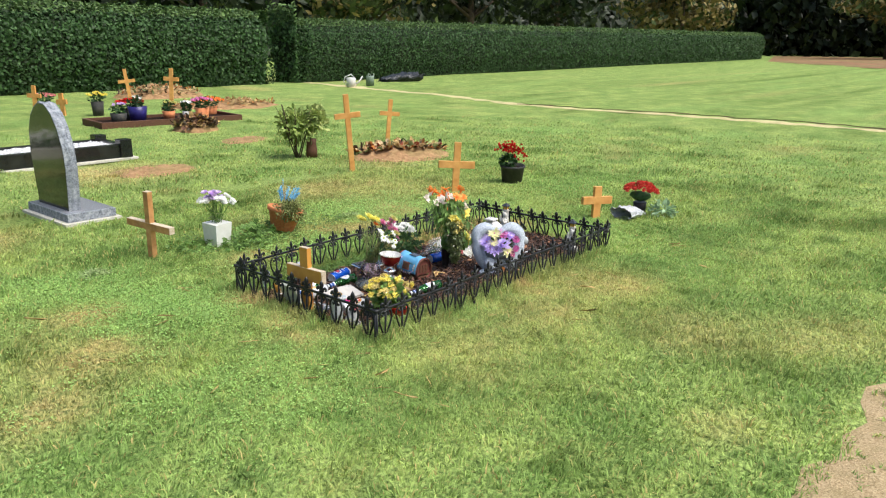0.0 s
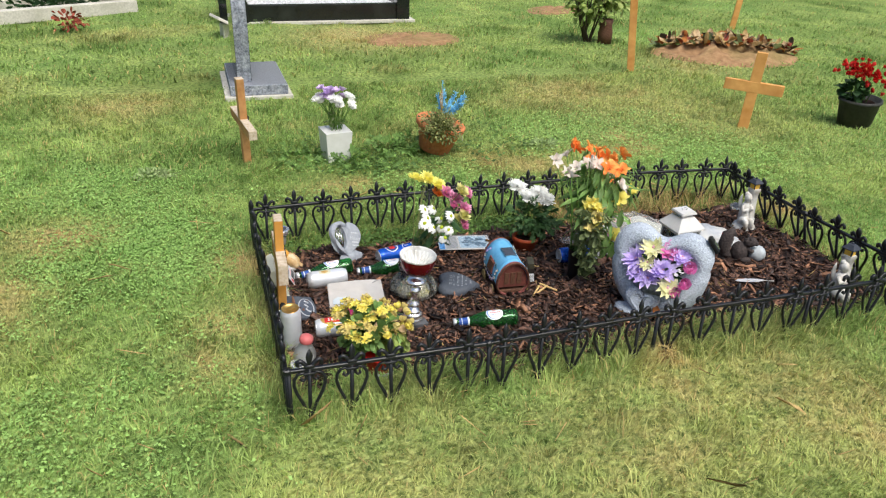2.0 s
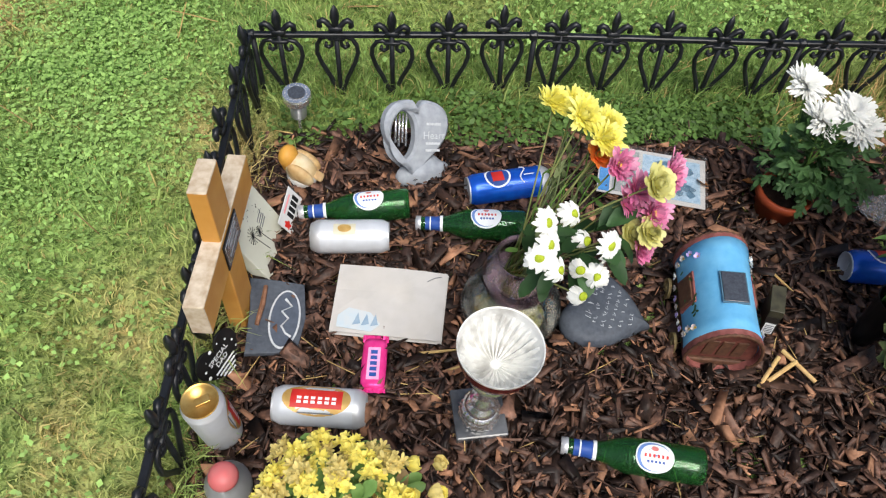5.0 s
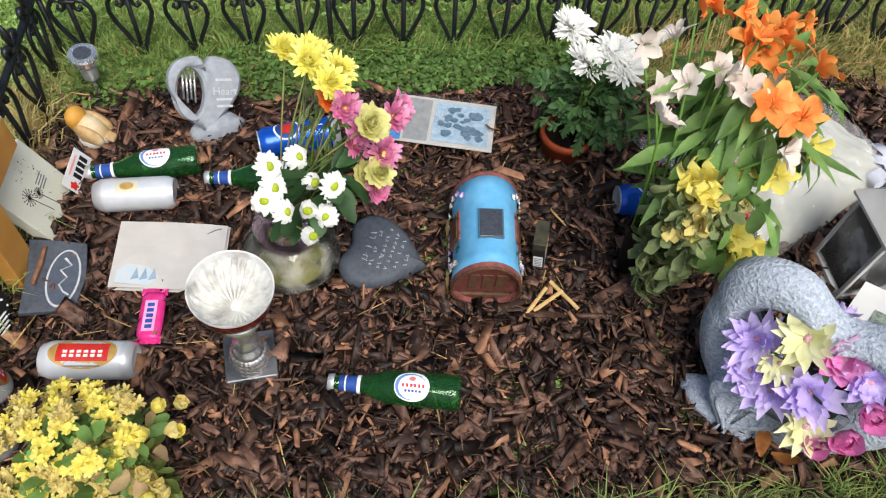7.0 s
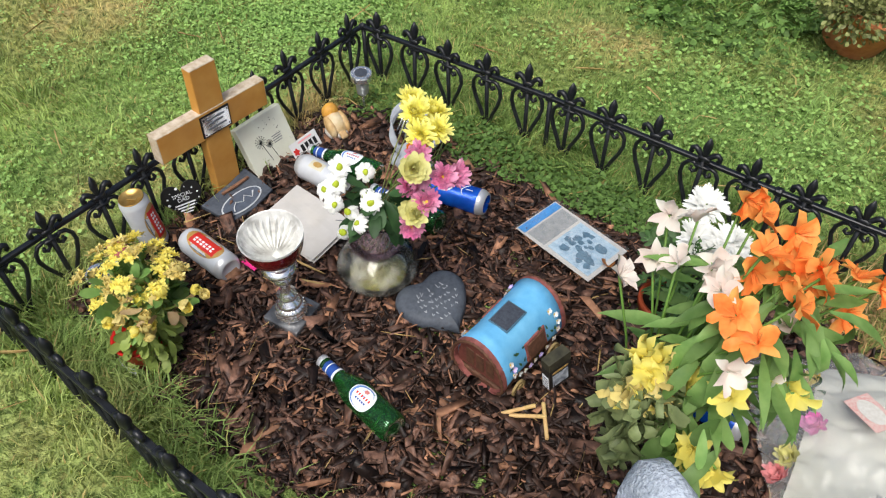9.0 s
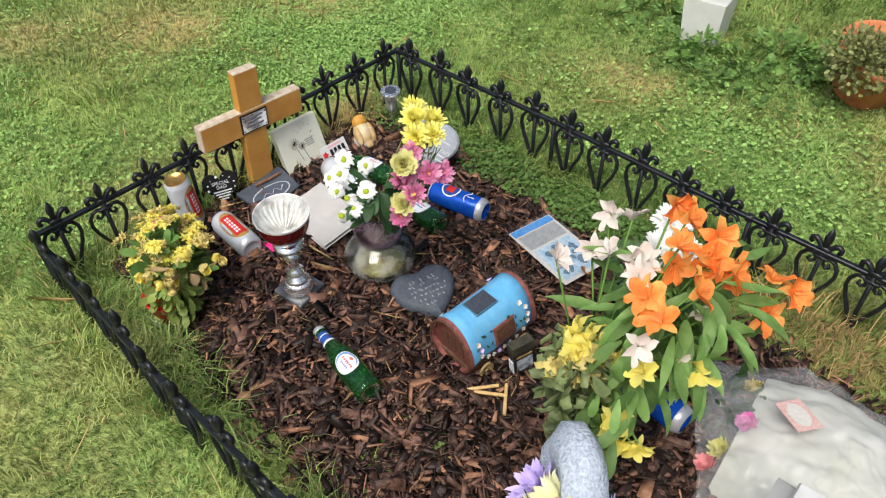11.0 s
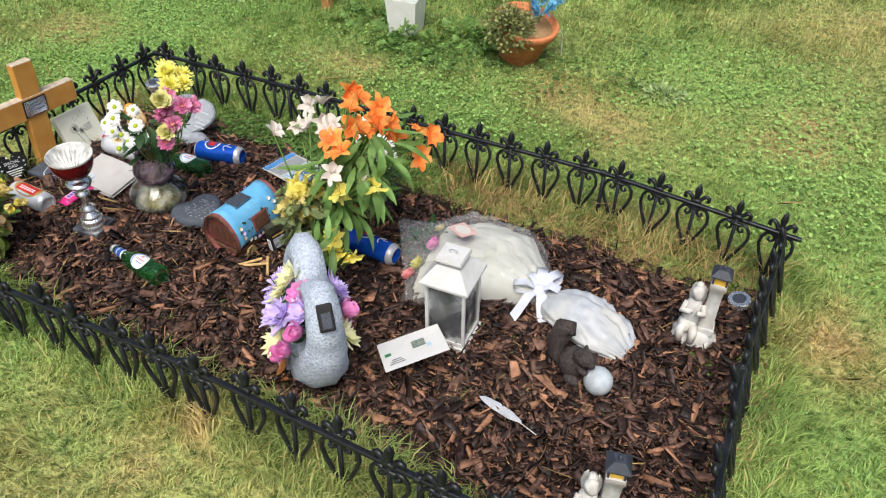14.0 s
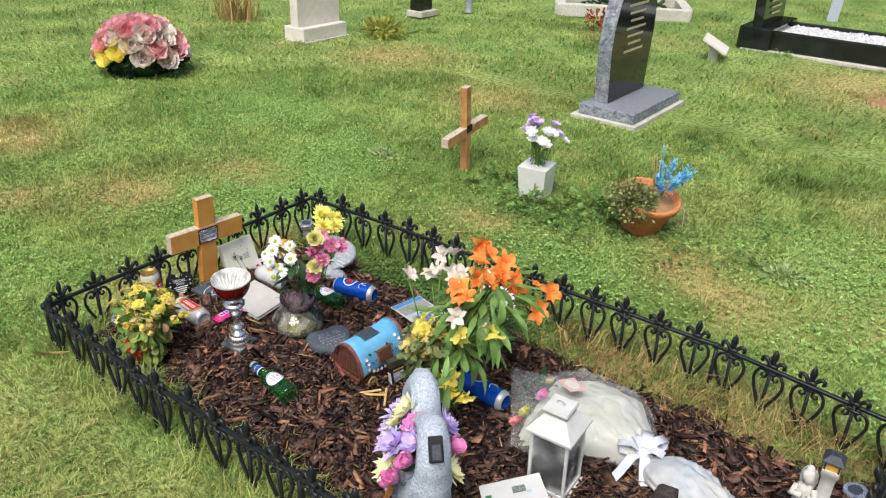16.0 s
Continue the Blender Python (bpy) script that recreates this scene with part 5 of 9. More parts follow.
def can(label, m, h, mat, lid_mat, style, group="drinks cans on the grave"):
    r = 0.033
    root = thing("drinks_can", label, "can", m, group)
    part("body", lathe([(0, 0.006), (r * 0.6, 0.006), (r * 0.72, 0), (r * 0.8, 0.001), (r * 0.97, 0.012), (r, 0.02), (r, h - 0.018), (r * 0.98, h - 0.012), (r * 0.84, h - 0.002)], 28), mat, root, smooth=True)
    lid = part("lid", lathe([(r * 0.84, h - 0.003), (r * 0.86, h), (r * 0.82, h + 0.001), (r * 0.77, h - 0.004), (0, h - 0.004)], 28), lid_mat, root, smooth=True)
    part("ring_pull", box(0.012, 0.022, 0.0015, 0.0005, Matrix.Translation((0, 0.003, h - 0.003))), lid_mat, lid)
    part("base_rim", lathe([(r * 0.7, 0.0), (r * 0.8, -0.0006), (r * 0.99, 0.0125), (r * 1.003, 0.019)], 28), CAN_SILVER, root, smooth=True)
    e = r + 0.0004
    if style == "panel":
        part("label_rim", wrap_oval(e, h * 0.52, 0.056, 90, 52), LABEL_GOLD, root, smooth=True)
        lp = part("label_panel", wrap(e + 0.0004, h * 0.52 - 0.042, h * 0.52 + 0.042, 62, 118), LABEL_RED, root, "red label panel", smooth=True)
        for a0, a1, hh in ((80, 88, 0.034), (68, 76, 0.034)):
            for i in range(6):
                z = h * 0.52 - hh + 2 * hh * (i + 0.15) / 6
                part("print_bar", wrap(e + 0.0008, z, z + 2 * hh * 0.62 / 6, a0 + 6, a1 + 6, 3), LABEL_WHITE, lp)
        part("print_line", wrap(e + 0.0003, h * 0.52 - 0.03, h * 0.52 + 0.03, 46, 50, 3), GREY_INK, root)
    if style == "badge":
        b1 = part("badge_rim", wrap_oval(e, h * 0.64, 0.027, 100, 46), LABEL_WHITE, root, smooth=True)
        b2 = part("badge", wrap_oval(e + 0.0004, h * 0.64, 0.023, 100, 39), LABEL_BLUE, b1, smooth=True)
        part("badge_stripe", wrap(e + 0.0008, h * 0.64 - 0.012, h * 0.64 + 0.012, 78, 120), LABEL_RED, b1)
        part("swoosh", tube([(e * math.cos(radians(60 + i * 12)), e * math.sin(radians(60 + i * 12)), h * (0.33 + 0.04 * math.sin(i * 0.9))) for i in range(8)], 0.0014, 5), LABEL_WHITE, root)
        part("print_line", wrap(e, h * 0.2, h * 0.32, 88, 92, 2), LABEL_WHITE, root)
    if style == "faded":
        part("label_patch", wrap(e, h * 0.3, h * 0.58, 70, 112), material("faded_label", srgb(206, 202, 180), 0.5, col2=srgb(190, 184, 158), scale=40, bump=0), root, "faded pale label patch", smooth=True)
        part("label_crest", wrap_oval(e + 0.0004, h * 0.44, 0.013, 88, 14), LABEL_GOLD, root, smooth=True)
    return root


def lying(x, y, dx, dy, z=0.038, dip=0.0, spin=0.0):
    return towards((x, y, z), (dx, dy, dip), spin)


can("silver drinks can with red label lying on bark", lying(0.292, 0.392, -1, 0.05, 0.038, 0.01), 0.152, CAN_WHITE, CAN_SILVER, "panel")
can("upright silver drinks can with gold top beside the cross", pose(0.058, 0.362, 0.006, 3, 4, -62), 0.158, CAN_WHITE, CAN_GOLD, "panel")
can("plain pale drinks can with faded label lying on bark", lying(0.165, 0.748, 1, 0.03, 0.037, 0, 10), 0.15, CAN_WHITE, CAN_SILVER, "faded")
can("bright blue drinks can with round badge lying beside bottles", lying(0.634, 0.905, -0.975, -0.2, 0.038, 0, -8), 0.168, CAN_BLUE, CAN_SILVER, "badge")
can("bright blue drinks can lying under the lily bouquet", lying(1.365, 0.688, -1, 0.06, 0.04, 0, 14), 0.172, CAN_BLUE, CAN_SILVER, "badge")


def bottle(label, base, neck, z0=0.035, z1=0.022, spin=0.0):
    d = Vector((neck[0] - base[0], neck[1] - base[1], z1 - z0))
    root = thing("beer_bottle", label, "bottle", towards((*base, z0), d, spin), "beer bottles on the grave")
    s = d.length / 0.232
    prof = [(0, 0.006), (0.018, 0.002), (0.027, 0), (0.0302, 0.004), (0.0305, 0.02), (0.0305, 0.105), (0.0295, 0.122), (0.024, 0.142), (0.0165, 0.162), (0.0138, 0.18), (0.0132, 0.214), (0.0142, 0.216), (0.0142, 0.224), (0.013, 0.226)]
    inner = [(max(0, r - 0.0026), z * s) for r, z in prof[:0:-1]] + [(0, 0.0095 * s)]
    part("glass", lathe([(r, z * s) for r, z in prof] + inner, 28), GREEN_GLASS, root, "green bottle glass", smooth=True)
    lb = part("label", wrap_oval(0.0309, 0.082 * s, 0.03, 90, 52), LABEL_WHITE, root, "white oval label with blue ring", smooth=True)
    ring_ = part("label_ring", wrap_oval(0.0311, 0.084 * s, 0.026, 90, 45), LABEL_SKY, lb, "pale blue ring", smooth=True)
    part("label_heart", wrap_oval(0.0313, 0.081 * s, 0.0235, 88, 41), LABEL_WHITE, ring_, smooth=True)
    part("crest", wrap_oval(0.0314, 0.082 * s, 0.0055, 114, 8), LABEL_ROSE, lb, smooth=True)
    for i in range(6):
        z_ = (0.061 + 0.0068 * i) * s
        part("print_bar", wrap(0.0315, z_, z_ + 0.0036 * s, 87, 97, 4), LABEL_RED, lb)
    for i in range(5):
        z_ = (0.066 + 0.006 * i) * s
        part("print_bar", wrap(0.0315, z_, z_ + 0.004 * s, 72, 79, 3), LABEL_BLUE, lb)
    part("neck_foil", lathe([(0.0155, 0.176 * s), (0.0141, 0.186 * s), (0.0137, 0.208 * s)], 22), LABEL_BLUE, root, "blue neck foil", smooth=True)
    part("neck_band", lathe([(0.0163, 0.171 * s), (0.0158, 0.177 * s)], 22), LABEL_WHITE, root, smooth=True)
    part("neck_band", lathe([(0.0141, 0.196 * s), (0.0141, 0.1985 * s)], 22), LABEL_WHITE, root, smooth=True)
    part("rim", lathe([(0.0142, 0.2165 * s), (0.0148, 0.219 * s), (0.0145, 0.228 * s), (0.011, 0.2285 * s), (0.009, 0.222 * s)], 20), CAN_SILVER, root, smooth=True)


bottle("empty green beer bottle lying alone on the bark", (0.838, 0.302), (0.61, 0.342), spin=-14)
bottle("empty green beer bottle lying behind the pale can", (0.352, 0.836), (0.128, 0.815), 0.037, 0.026)
bottle("empty green beer bottle lying behind the glass vase", (0.582, 0.785), (0.362, 0.795), 0.036, 0.026)


# ---- trophy ----
tro = thing("trophy", "silver trophy cup with red band on a black square base", "trophy", pose(0.478, 0.395, 0.002, 3.5, 2.5, 8))
part("base", box(0.088, 0.088, 0.03, 0.003), material("polished_dark_base", srgb(72, 74, 78), 0.2, col2=srgb(44, 46, 50), scale=30, bump=0, stain=srgb(130, 132, 136), stain_scale=20, stain_amount=0.5, coat=0.6), tro, "black square marble-look base")
CHROME = material("polished_chrome", srgb(250, 250, 250), 0.2, 0.92, srgb(240, 240, 240), 40, 0)


def ribbed(profile, ribs, depth, seg=96):
    """A turned shape with upright ribs."""
    bm = lathe(profile, seg)
    for v in bm.verts:
        a = math.atan2(v.co.y, v.co.x)
        k = 1 + depth * math.cos(ribs * a)
        v.co.x, v.co.y = v.co.x * k, v.co.y * k
    return bm


part("foot", ribbed([(0, 0.03), (0.034, 0.03), (0.036, 0.035), (0.034, 0.04), (0.031, 0.043), (0.033, 0.049), (0.031, 0.056), (0.025, 0.06)], 24, 0.03), CHROME, tro, "ribbed bright foot", smooth=True)
part("foot_dome", lathe([(0.025, 0.059), (0.027, 0.063), (0.023, 0.069), (0.016, 0.076), (0.012, 0.082)], 36), CHROME, tro, smooth=True)
part("stem", lathe([(0.012, 0.082), (0.021, 0.087), (0.022, 0.094), (0.013, 0.1), (0.0095, 0.115), (0.011, 0.136), (0.02, 0.144), (0.021, 0.151), (0.013, 0.157), (0.01, 0.168), (0.016, 0.175), (0.034, 0.181), (0.036, 0.188), (0.024, 0.194), (0.013, 0.2), (0.012, 0.207)], 36), CHROME, tro, smooth=True)
cup = part("cup", lathe([(0, 0.204), (0.02, 0.207), (0.032, 0.214), (0.045, 0.226), (0.055, 0.244), (0.0585, 0.256), (0.0606, 0.268), (0.0618, 0.281)], 40), material("red_lacquer", srgb(120, 22, 26), 0.15, 0.3, srgb(96, 16, 20), 30, 0, coat=0.5), tro, "glossy dark red cup bowl", smooth=True)
bm = bmesh.new()
n_ = 72
rows = []
for r_, z_ in [(0.0614, 0.279), (0.0622, 0.28), (0.0624, 0.283), (0.0625, 0.285), (0.0605, 0.284), (0.0575, 0.272), (0.052, 0.255), (0.043, 0.24), (0.03, 0.229), (0.016, 0.223), (0.006, 0.222)]:
    flute_ = 0.006 if 0.012 < r_ < 0.056 and z_ < 0.27 else 0.0
    rows.append([bm.verts.new(((r_ - flute_ * (i % 3 == 0)) * math.cos(2 * math.pi * i / n_ + 3 * (0.06 - r_)), (r_ - flute_ * (i % 3 == 0)) * math.sin(2 * math.pi * i / n_ + 3 * (0.06 - r_)), z_ + 0.5 * flute_ * (i % 3 == 0))) for i in range(n_)])
for a_, b_ in zip(rows, rows[1:]):
    for i in range(n_):
        bm.faces.new((a_[i], a_[(i + 1) % n_], b_[(i + 1) % n_], b_[i]))
bm.faces.new(rows[-1])
part("rim", bm, material("fluted_white_metal", srgb(232, 232, 228), 0.3, 0.1, srgb(218, 218, 214), 40, 0.1, stain=srgb(120, 114, 106), stain_scale=34, stain_amount=0.6), tro, "fluted whitish metal cup inside")


# ---- paper, card and wrapper ----
def sheet(w, h, bend=0.01, thick=0.0012, nx=10, ny=8, seed=1, ripple=0.002):
    """A limp sheet lying along x and y from a corner, with thickness."""
    bm = bmesh.new()
    r = random.Random(seed)
    top = [[bm.verts.new((w * i / nx, h * j / ny, bend * math.sin(math.pi * i / nx) * math.sin(1.5 * j / ny + 0.3) + ripple * noise.noise((i * 0.6, j * 0.7, seed)))) for i in range(nx + 1)] for j in range(ny + 1)]
    low = [[bm.verts.new(v.co - Vector((0, 0, thick))) for v in row] for row in top]
    for a, b, flip in ((top, top, False), (low, low, True)):
        for j in range(ny):
            for i in range(nx):
                q = (a[j][i], a[j][i + 1], a[j + 1][i + 1], a[j + 1][i])
                bm.faces.new(q[::-1] if flip else q)
    edge = [(0, i) for i in range(nx + 1)] + [(j, nx) for j in range(1, ny + 1)] + [(ny, i) for i in range(nx - 1, -1, -1)] + [(j, 0) for j in range(ny - 1, 0, -1)]
    for (a, b), (c, d) in zip(edge, edge[1:] + edge[:1]):
        bm.faces.new((top[a][b], low[a][b], low[c][d], top[c][d]))
    return bm


crd = thing("greeting_card", "damp white card with a pale blue print lying on bark", "card", axes((0.216, 0.545, 0.03), (0.985, -0.1, 0.01), (0.0, 0.6, 0.12)))
part("cover", sheet(0.2, 0.13, 0.006, seed=3), PAPER, crd)
part("back_cover", sheet(0.204, 0.134, 0.004, seed=3), PAPER, crd, m=Matrix.Translation((-0.002, -0.003, -0.009)))
part("sky_print", plate([(0.012, 0.008), (0.075, 0.004), (0.09, 0.02), (0.07, 0.04), (0.03, 0.046), (0.012, 0.03)], 0.0005, m=Matrix.Translation((0, 0, 0.0042))), material("washed_blue_print", srgb(172, 190, 202), 0.7, col2=srgb(188, 192, 194), scale=50, bump=0), crd, "washed-out blue print")
for i in range(3):
    part("boat_print", plate([(0.04 + 0.016 * i, 0.014), (0.054 + 0.016 * i, 0.018), (0.048 + 0.016 * i, 0.038)], 0.0005, m=Matrix.Translation((0, 0, 0.0048))), GREY_BLUE_INK, crd)
part("flower_print", tube([(0.165, 0.11, 0.0045), (0.178, 0.118, 0.0045), (0.19, 0.122, 0.004)], 0.0008, 4), GREY_INK, crd)

wr = thing("sweet_wrapper", "shiny pink sweet wrapper lying on the bark", "wrapper", axes((0.276, 0.44, 0.018), (0.995, -0.03, 0.02), (0.03, 1, 0.06)))
part("packet", lathe([(0.0, 0), (0.019, 0.0), (0.0215, 0.008), (0.0225, 0.045), (0.0215, 0.082), (0.019, 0.09), (0, 0.09)], 16, axes((0.022, 0, 0.0), (1, 0, 0), (0, 0, 1)) @ Matrix.Diagonal((1, 0.42, -1, 1)) @ Matrix.Translation((0, 0, 0))), PINK_FOIL, wr, smooth=True)
for y_ in (-0.008, 0.086):
    part("crimped_end", sheet(0.046, 0.014, 0.0, 0.001, 12, 2, 4, 0.003), PINK_FOIL, wr, m=Matrix.Translation((-0.001, y_, 0.001)))
part("print_panel", box(0.022, 0.06, 0.0006, 0, Matrix.Translation((0.022, 0.043, 0.0096))), material("pale_pink_print", srgb(238, 170, 214), 0.4, scale=60, bump=0), wr)
for i in range(5):
    part("print_bar", box(0.012, 0.007, 0.0006, 0, Matrix.Translation((0.022, 0.022 + 0.0105 * i, 0.0101))), LABEL_BLUE, wr)

ph = thing("plastic_wallet", "clear plastic wallet holding a blue printed sheet on bark", "plastic wallet", axes((0.735, 0.88, 0.036), (0.962, -0.2, 0.0), (0.28, 0.95, 0.0)))
part("sheet", sheet(0.222, 0.136, 0.0, seed=6, ripple=0.0), PAPER, ph)
rnd = random.Random(21)
part("print_field", plate([(0.09, 0.012), (0.212, 0.01), (0.21, 0.124), (0.09, 0.126)], 0.0006, m=Matrix.Translation((0, 0, 0.0008))), material("pale_print_ground", srgb(170, 190, 204), 0.5, col2=srgb(132, 160, 182), scale=90, bump=0), ph)
for i in range(30):
    a, b = 0.15 + rnd.uniform(-0.045, 0.045), 0.068 + rnd.uniform(-0.04, 0.04)
    w_ = rnd.uniform(0.006, 0.016)
    part("print_blot", plate([(a + w_ * math.cos(t) * rnd.uniform(0.6, 1.1), b + 0.8 * w_ * math.sin(t) * rnd.uniform(0.6, 1.1)) for t in (0.785 * k for k in range(8))], 0.0004, m=Matrix.Translation((0, 0, 0.0018 + 0.00008 * i))), material("slate_blue_print", srgb(92, 122, 142), 0.5, col2=srgb(64, 94, 116), scale=120, bump=0) if i == 0 else bpy.data.materials["slate_blue_print"], ph)
part("grey_field", plate([(0.03, 0.008), (0.082, 0.008), (0.082, 0.128), (0.03, 0.128)], 0.0006, m=Matrix.Translation((0, 0, 0.0008))), material("grey_print_ground", srgb(150, 152, 152), 0.5, col2=srgb(128, 132, 134), scale=70, bump=0), ph)
part("blue_edge", box(0.022, 0.128, 0.0008, 0, Matrix.Translation((0.014, 0.068, 0.0006))), material("bright_blue_strip", srgb(70, 140, 204), 0.5, scale=60, bump=0), ph)
part("film", sheet(0.226, 0.14, 0.0, 0.0006, seed=8, ripple=0.0006), THIN_FILM, ph, m=Matrix.Translation((-0.002, -0.002, 0.0075)))

env = thing("white_card", "white card with small prints propped against the lantern", "card", axes((1.5, 0.352, 0.043), (0.7, 0.69, 0.2), (0.56, -0.68, 0.22)))
part("sheet", sheet(0.162, 0.125, 0.0, 0.001, seed=9, ripple=0.0006), CARD_WHITE, env)
part("print_block", box(0.034, 0.03, 0.0006, 0, pose(0.098, 0.055, -0.0026)), material("green_grey_print", srgb(150, 160, 140), 0.5, col2=srgb(70, 84, 96), scale=160, bump=0), env)
part("print_block", box(0.012, 0.012, 0.0006, 0, pose(0.122, 0.074, -0.0026)), PALE_BLUE_INK, env)
part("print_block", box(0.016, 0.012, 0.0006, 0, pose(0.018, 0.062, -0.0026)), material("green_print", srgb(60, 130, 90), 0.5, scale=60, bump=0), env)
for i in range(3):
    part("text_line", box(0.04 - 0.008 * i, 0.003, 0.0006, 0, pose(0.035, 0.105 - 0.008 * i, -0.0026)), GREY_INK, env)


# ---- slate heart, caravan, cigarettes ----
ht = thing("stone_heart", "smooth charcoal stone heart with scratched lettering", "stone heart", pose(0.8, 0.566, 0.002, 2, -2, 70))


def pebble_heart(w, h, thick):
    """A heart worn round like a pebble, tip at the origin, lobes towards y."""
    pts = [Vector(p) for p in heart_outline(w, h, 56)]
    for p in pts:
        if p.y > 0.55 * h and abs(p.x) < 0.24 * w:
            p.y = h * (0.997 - 0.06 * (1 + math.cos(math.pi * p.x / (0.24 * w))))
    for _ in range(3):
        pts = [(pts[i - 1] + pts[i] * 2 + pts[(i + 1) % len(pts)]) / 4 for i in range(len(pts))]
    c = Vector((0, h * 0.56))
    bm = bmesh.new()
    rows = []
    pts = [(c_ + (p - c_).normalized() * (0.72 * (p - c_).length + 0.28 * 0.47 * w)) for c_ in [Vector((0, h * 0.5))] for p in pts]
    for s, z in ((0.86, 0.0), (0.95, 0.1), (0.995, 0.28), (1.0, 0.45), (0.98, 0.64), (0.92, 0.8), (0.82, 0.91), (0.64, 0.98), (0.35, 1.0)):
        rows.append([bm.verts.new((*(c + (p - c) * s), z * thick)) for p in pts])
    n = len(pts)
    for a, b in zip(rows, rows[1:]):
        for i in range(n):
            bm.faces.new((a[i], a[(i + 1) % n], b[(i + 1) % n], b[i]))
    bm.faces.new(rows[0][::-1]), bm.faces.new(rows[-1])
    return bm


part("stone", pebble_heart(0.172, 0.17, 0.04), SLATE, ht, smooth=True)
rnd = random.Random(31)
for i in range(6):
    bm = bmesh.new()
    for k in range(11):
        x0 = -0.05 + 0.0098 * k + rnd.uniform(-0.002, 0.002)
        if abs(x0) < (0.036, 0.05, 0.048, 0.044, 0.034, 0.022)[i] and rnd.random() < 0.85:
            y0, tall_ = 0.122 - 0.0155 * i + rnd.uniform(-0.001, 0.001), 0.011 if i == 0 else 0.006
            tube([(x0, y0, 0.0398), (x0 + rnd.uniform(-0.003, 0.004), y0 - tall_, 0.0398), (x0 + rnd.uniform(0.001, 0.006), y0 - tall_ * rnd.random(), 0.0398)], 0.0007, 4, bm)
    part("scratched_line", bm, CHALK, ht, "pale scratched writing")

van = thing("caravan_ornament", "blue barrel-topped caravan ornament with maroon ends and tiny flowers", "ornament", pose(0.908, 0.588, 0.004, 3, 0, -5) @ Matrix.Diagonal((0.88, 0.92, 1.02, 1)))


def barrel(w, h, y0, y1, z0, n=22, flare=0.0):
    """A bow-topped hull along y, flat below."""
    bm = bmesh.new()
    ys = [y0 + (y1 - y0) * i / 8 for i in range(9)]
    rows = []
    for y in ys:
        k = 1 + flare * (abs(2 * (y - y0) / (y1 - y0) - 1) ** 4)
        rows.append([bm.verts.new((w / 2 * k * math.cos(a), y, z0 + max(-0.3, math.sin(a)) * h * k * (1 if math.sin(a) > 0 else 0.55))) for a in (math.pi * (-0.22 + 1.44 * i / n) for i in range(n + 1))])
    for p, q in zip(rows, rows[1:]):
        for i in range(n):
            bm.faces.new((p[i], p[i + 1], q[i + 1], q[i]))
        bm.faces.new((p[0], q[0], q[n], p[n]))
    bm.faces.new(rows[0]), bm.faces.new(rows[-1][::-1])
    return bm


def barrel_frame(y0, y1):
    """The arched rim round an end of the caravan, open in the middle."""
    bm = bmesh.new()
    n = 40
    rows = []
    for k, y in ((1.0, y0), (1.0, y1), (0.9, y1), (0.9, y0)):
        rows.append([bm.verts.new((0.0738 * k * math.cos(a), y, 0.06 + (0.0915 * math.sin(a) if math.sin(a) > 0 else 0.05 * math.sin(a)) * k)) for a in (2 * math.pi * i / n for i in range(n))])
    for p, q in zip(rows, rows[1:] + rows[:1]):
        for i in range(n):
            bm.faces.new((p[i], p[(i + 1) % n], q[(i + 1) % n], q[i]))
    return bm


hull = part("hull", barrel(0.138, 0.088, -0.098, 0.098, 0.062, flare=0.05), CARAVAN_BLUE, van, "sky blue barrel hull", smooth=True)
for y0, y1 in ((-0.11, -0.097), (0.097, 0.11)):
    s_ = -1 if y0 < 0 else 1
    arch = part("end_arch", barrel_frame(y0, y1), MAROON, van, "maroon carved end arch", smooth=False)
    part("doorway", barrel(0.13, 0.08, s_ * 0.0982, s_ * 0.0992, 0.058), material("deep_maroon", srgb(126, 72, 62), 0.6, col2=srgb(82, 44, 38), scale=60, bump=0.8), arch, "recessed dark red doorway")
    for x_ in (-0.028, 0.0, 0.028):
        part("shutter", box(0.022, 0.004, 0.05, 0.002, pose(x_, s_ * 0.0998, 0.056)), BROWN_RESIN, arch)
    rim_ = []
    for i in range(52):
        a = math.pi * (-0.2 + 1.4 * i / 51)
        rim_.append((0.071 * math.cos(a), s_ * 0.1105, 0.06 + 0.089 * (math.sin(a) if math.sin(a) > 0 else 0.5 * math.sin(a))))
    part("beading", tube(rim_, [0.0044 if i % 2 else 0.0026 for i in range(52)], 6), BROWN_RESIN, arch, smooth=True)
part("chassis", box(0.12, 0.2, 0.02, 0.004, Matrix.Translation((0, 0, 0.012))), BROWN_RESIN, van)
part("solar_panel", box(0.046, 0.062, 0.004, 0.001, pose(0.002, -0.012, 0.1485)), SOLAR, van, "dark solar panel")
part("panel_rim", box(0.052, 0.068, 0.003, 0.001, pose(0.002, -0.012, 0.1475)), material("muted_blue_rim", srgb(74, 110, 132), 0.6, scale=60), van)
wheel_me = None
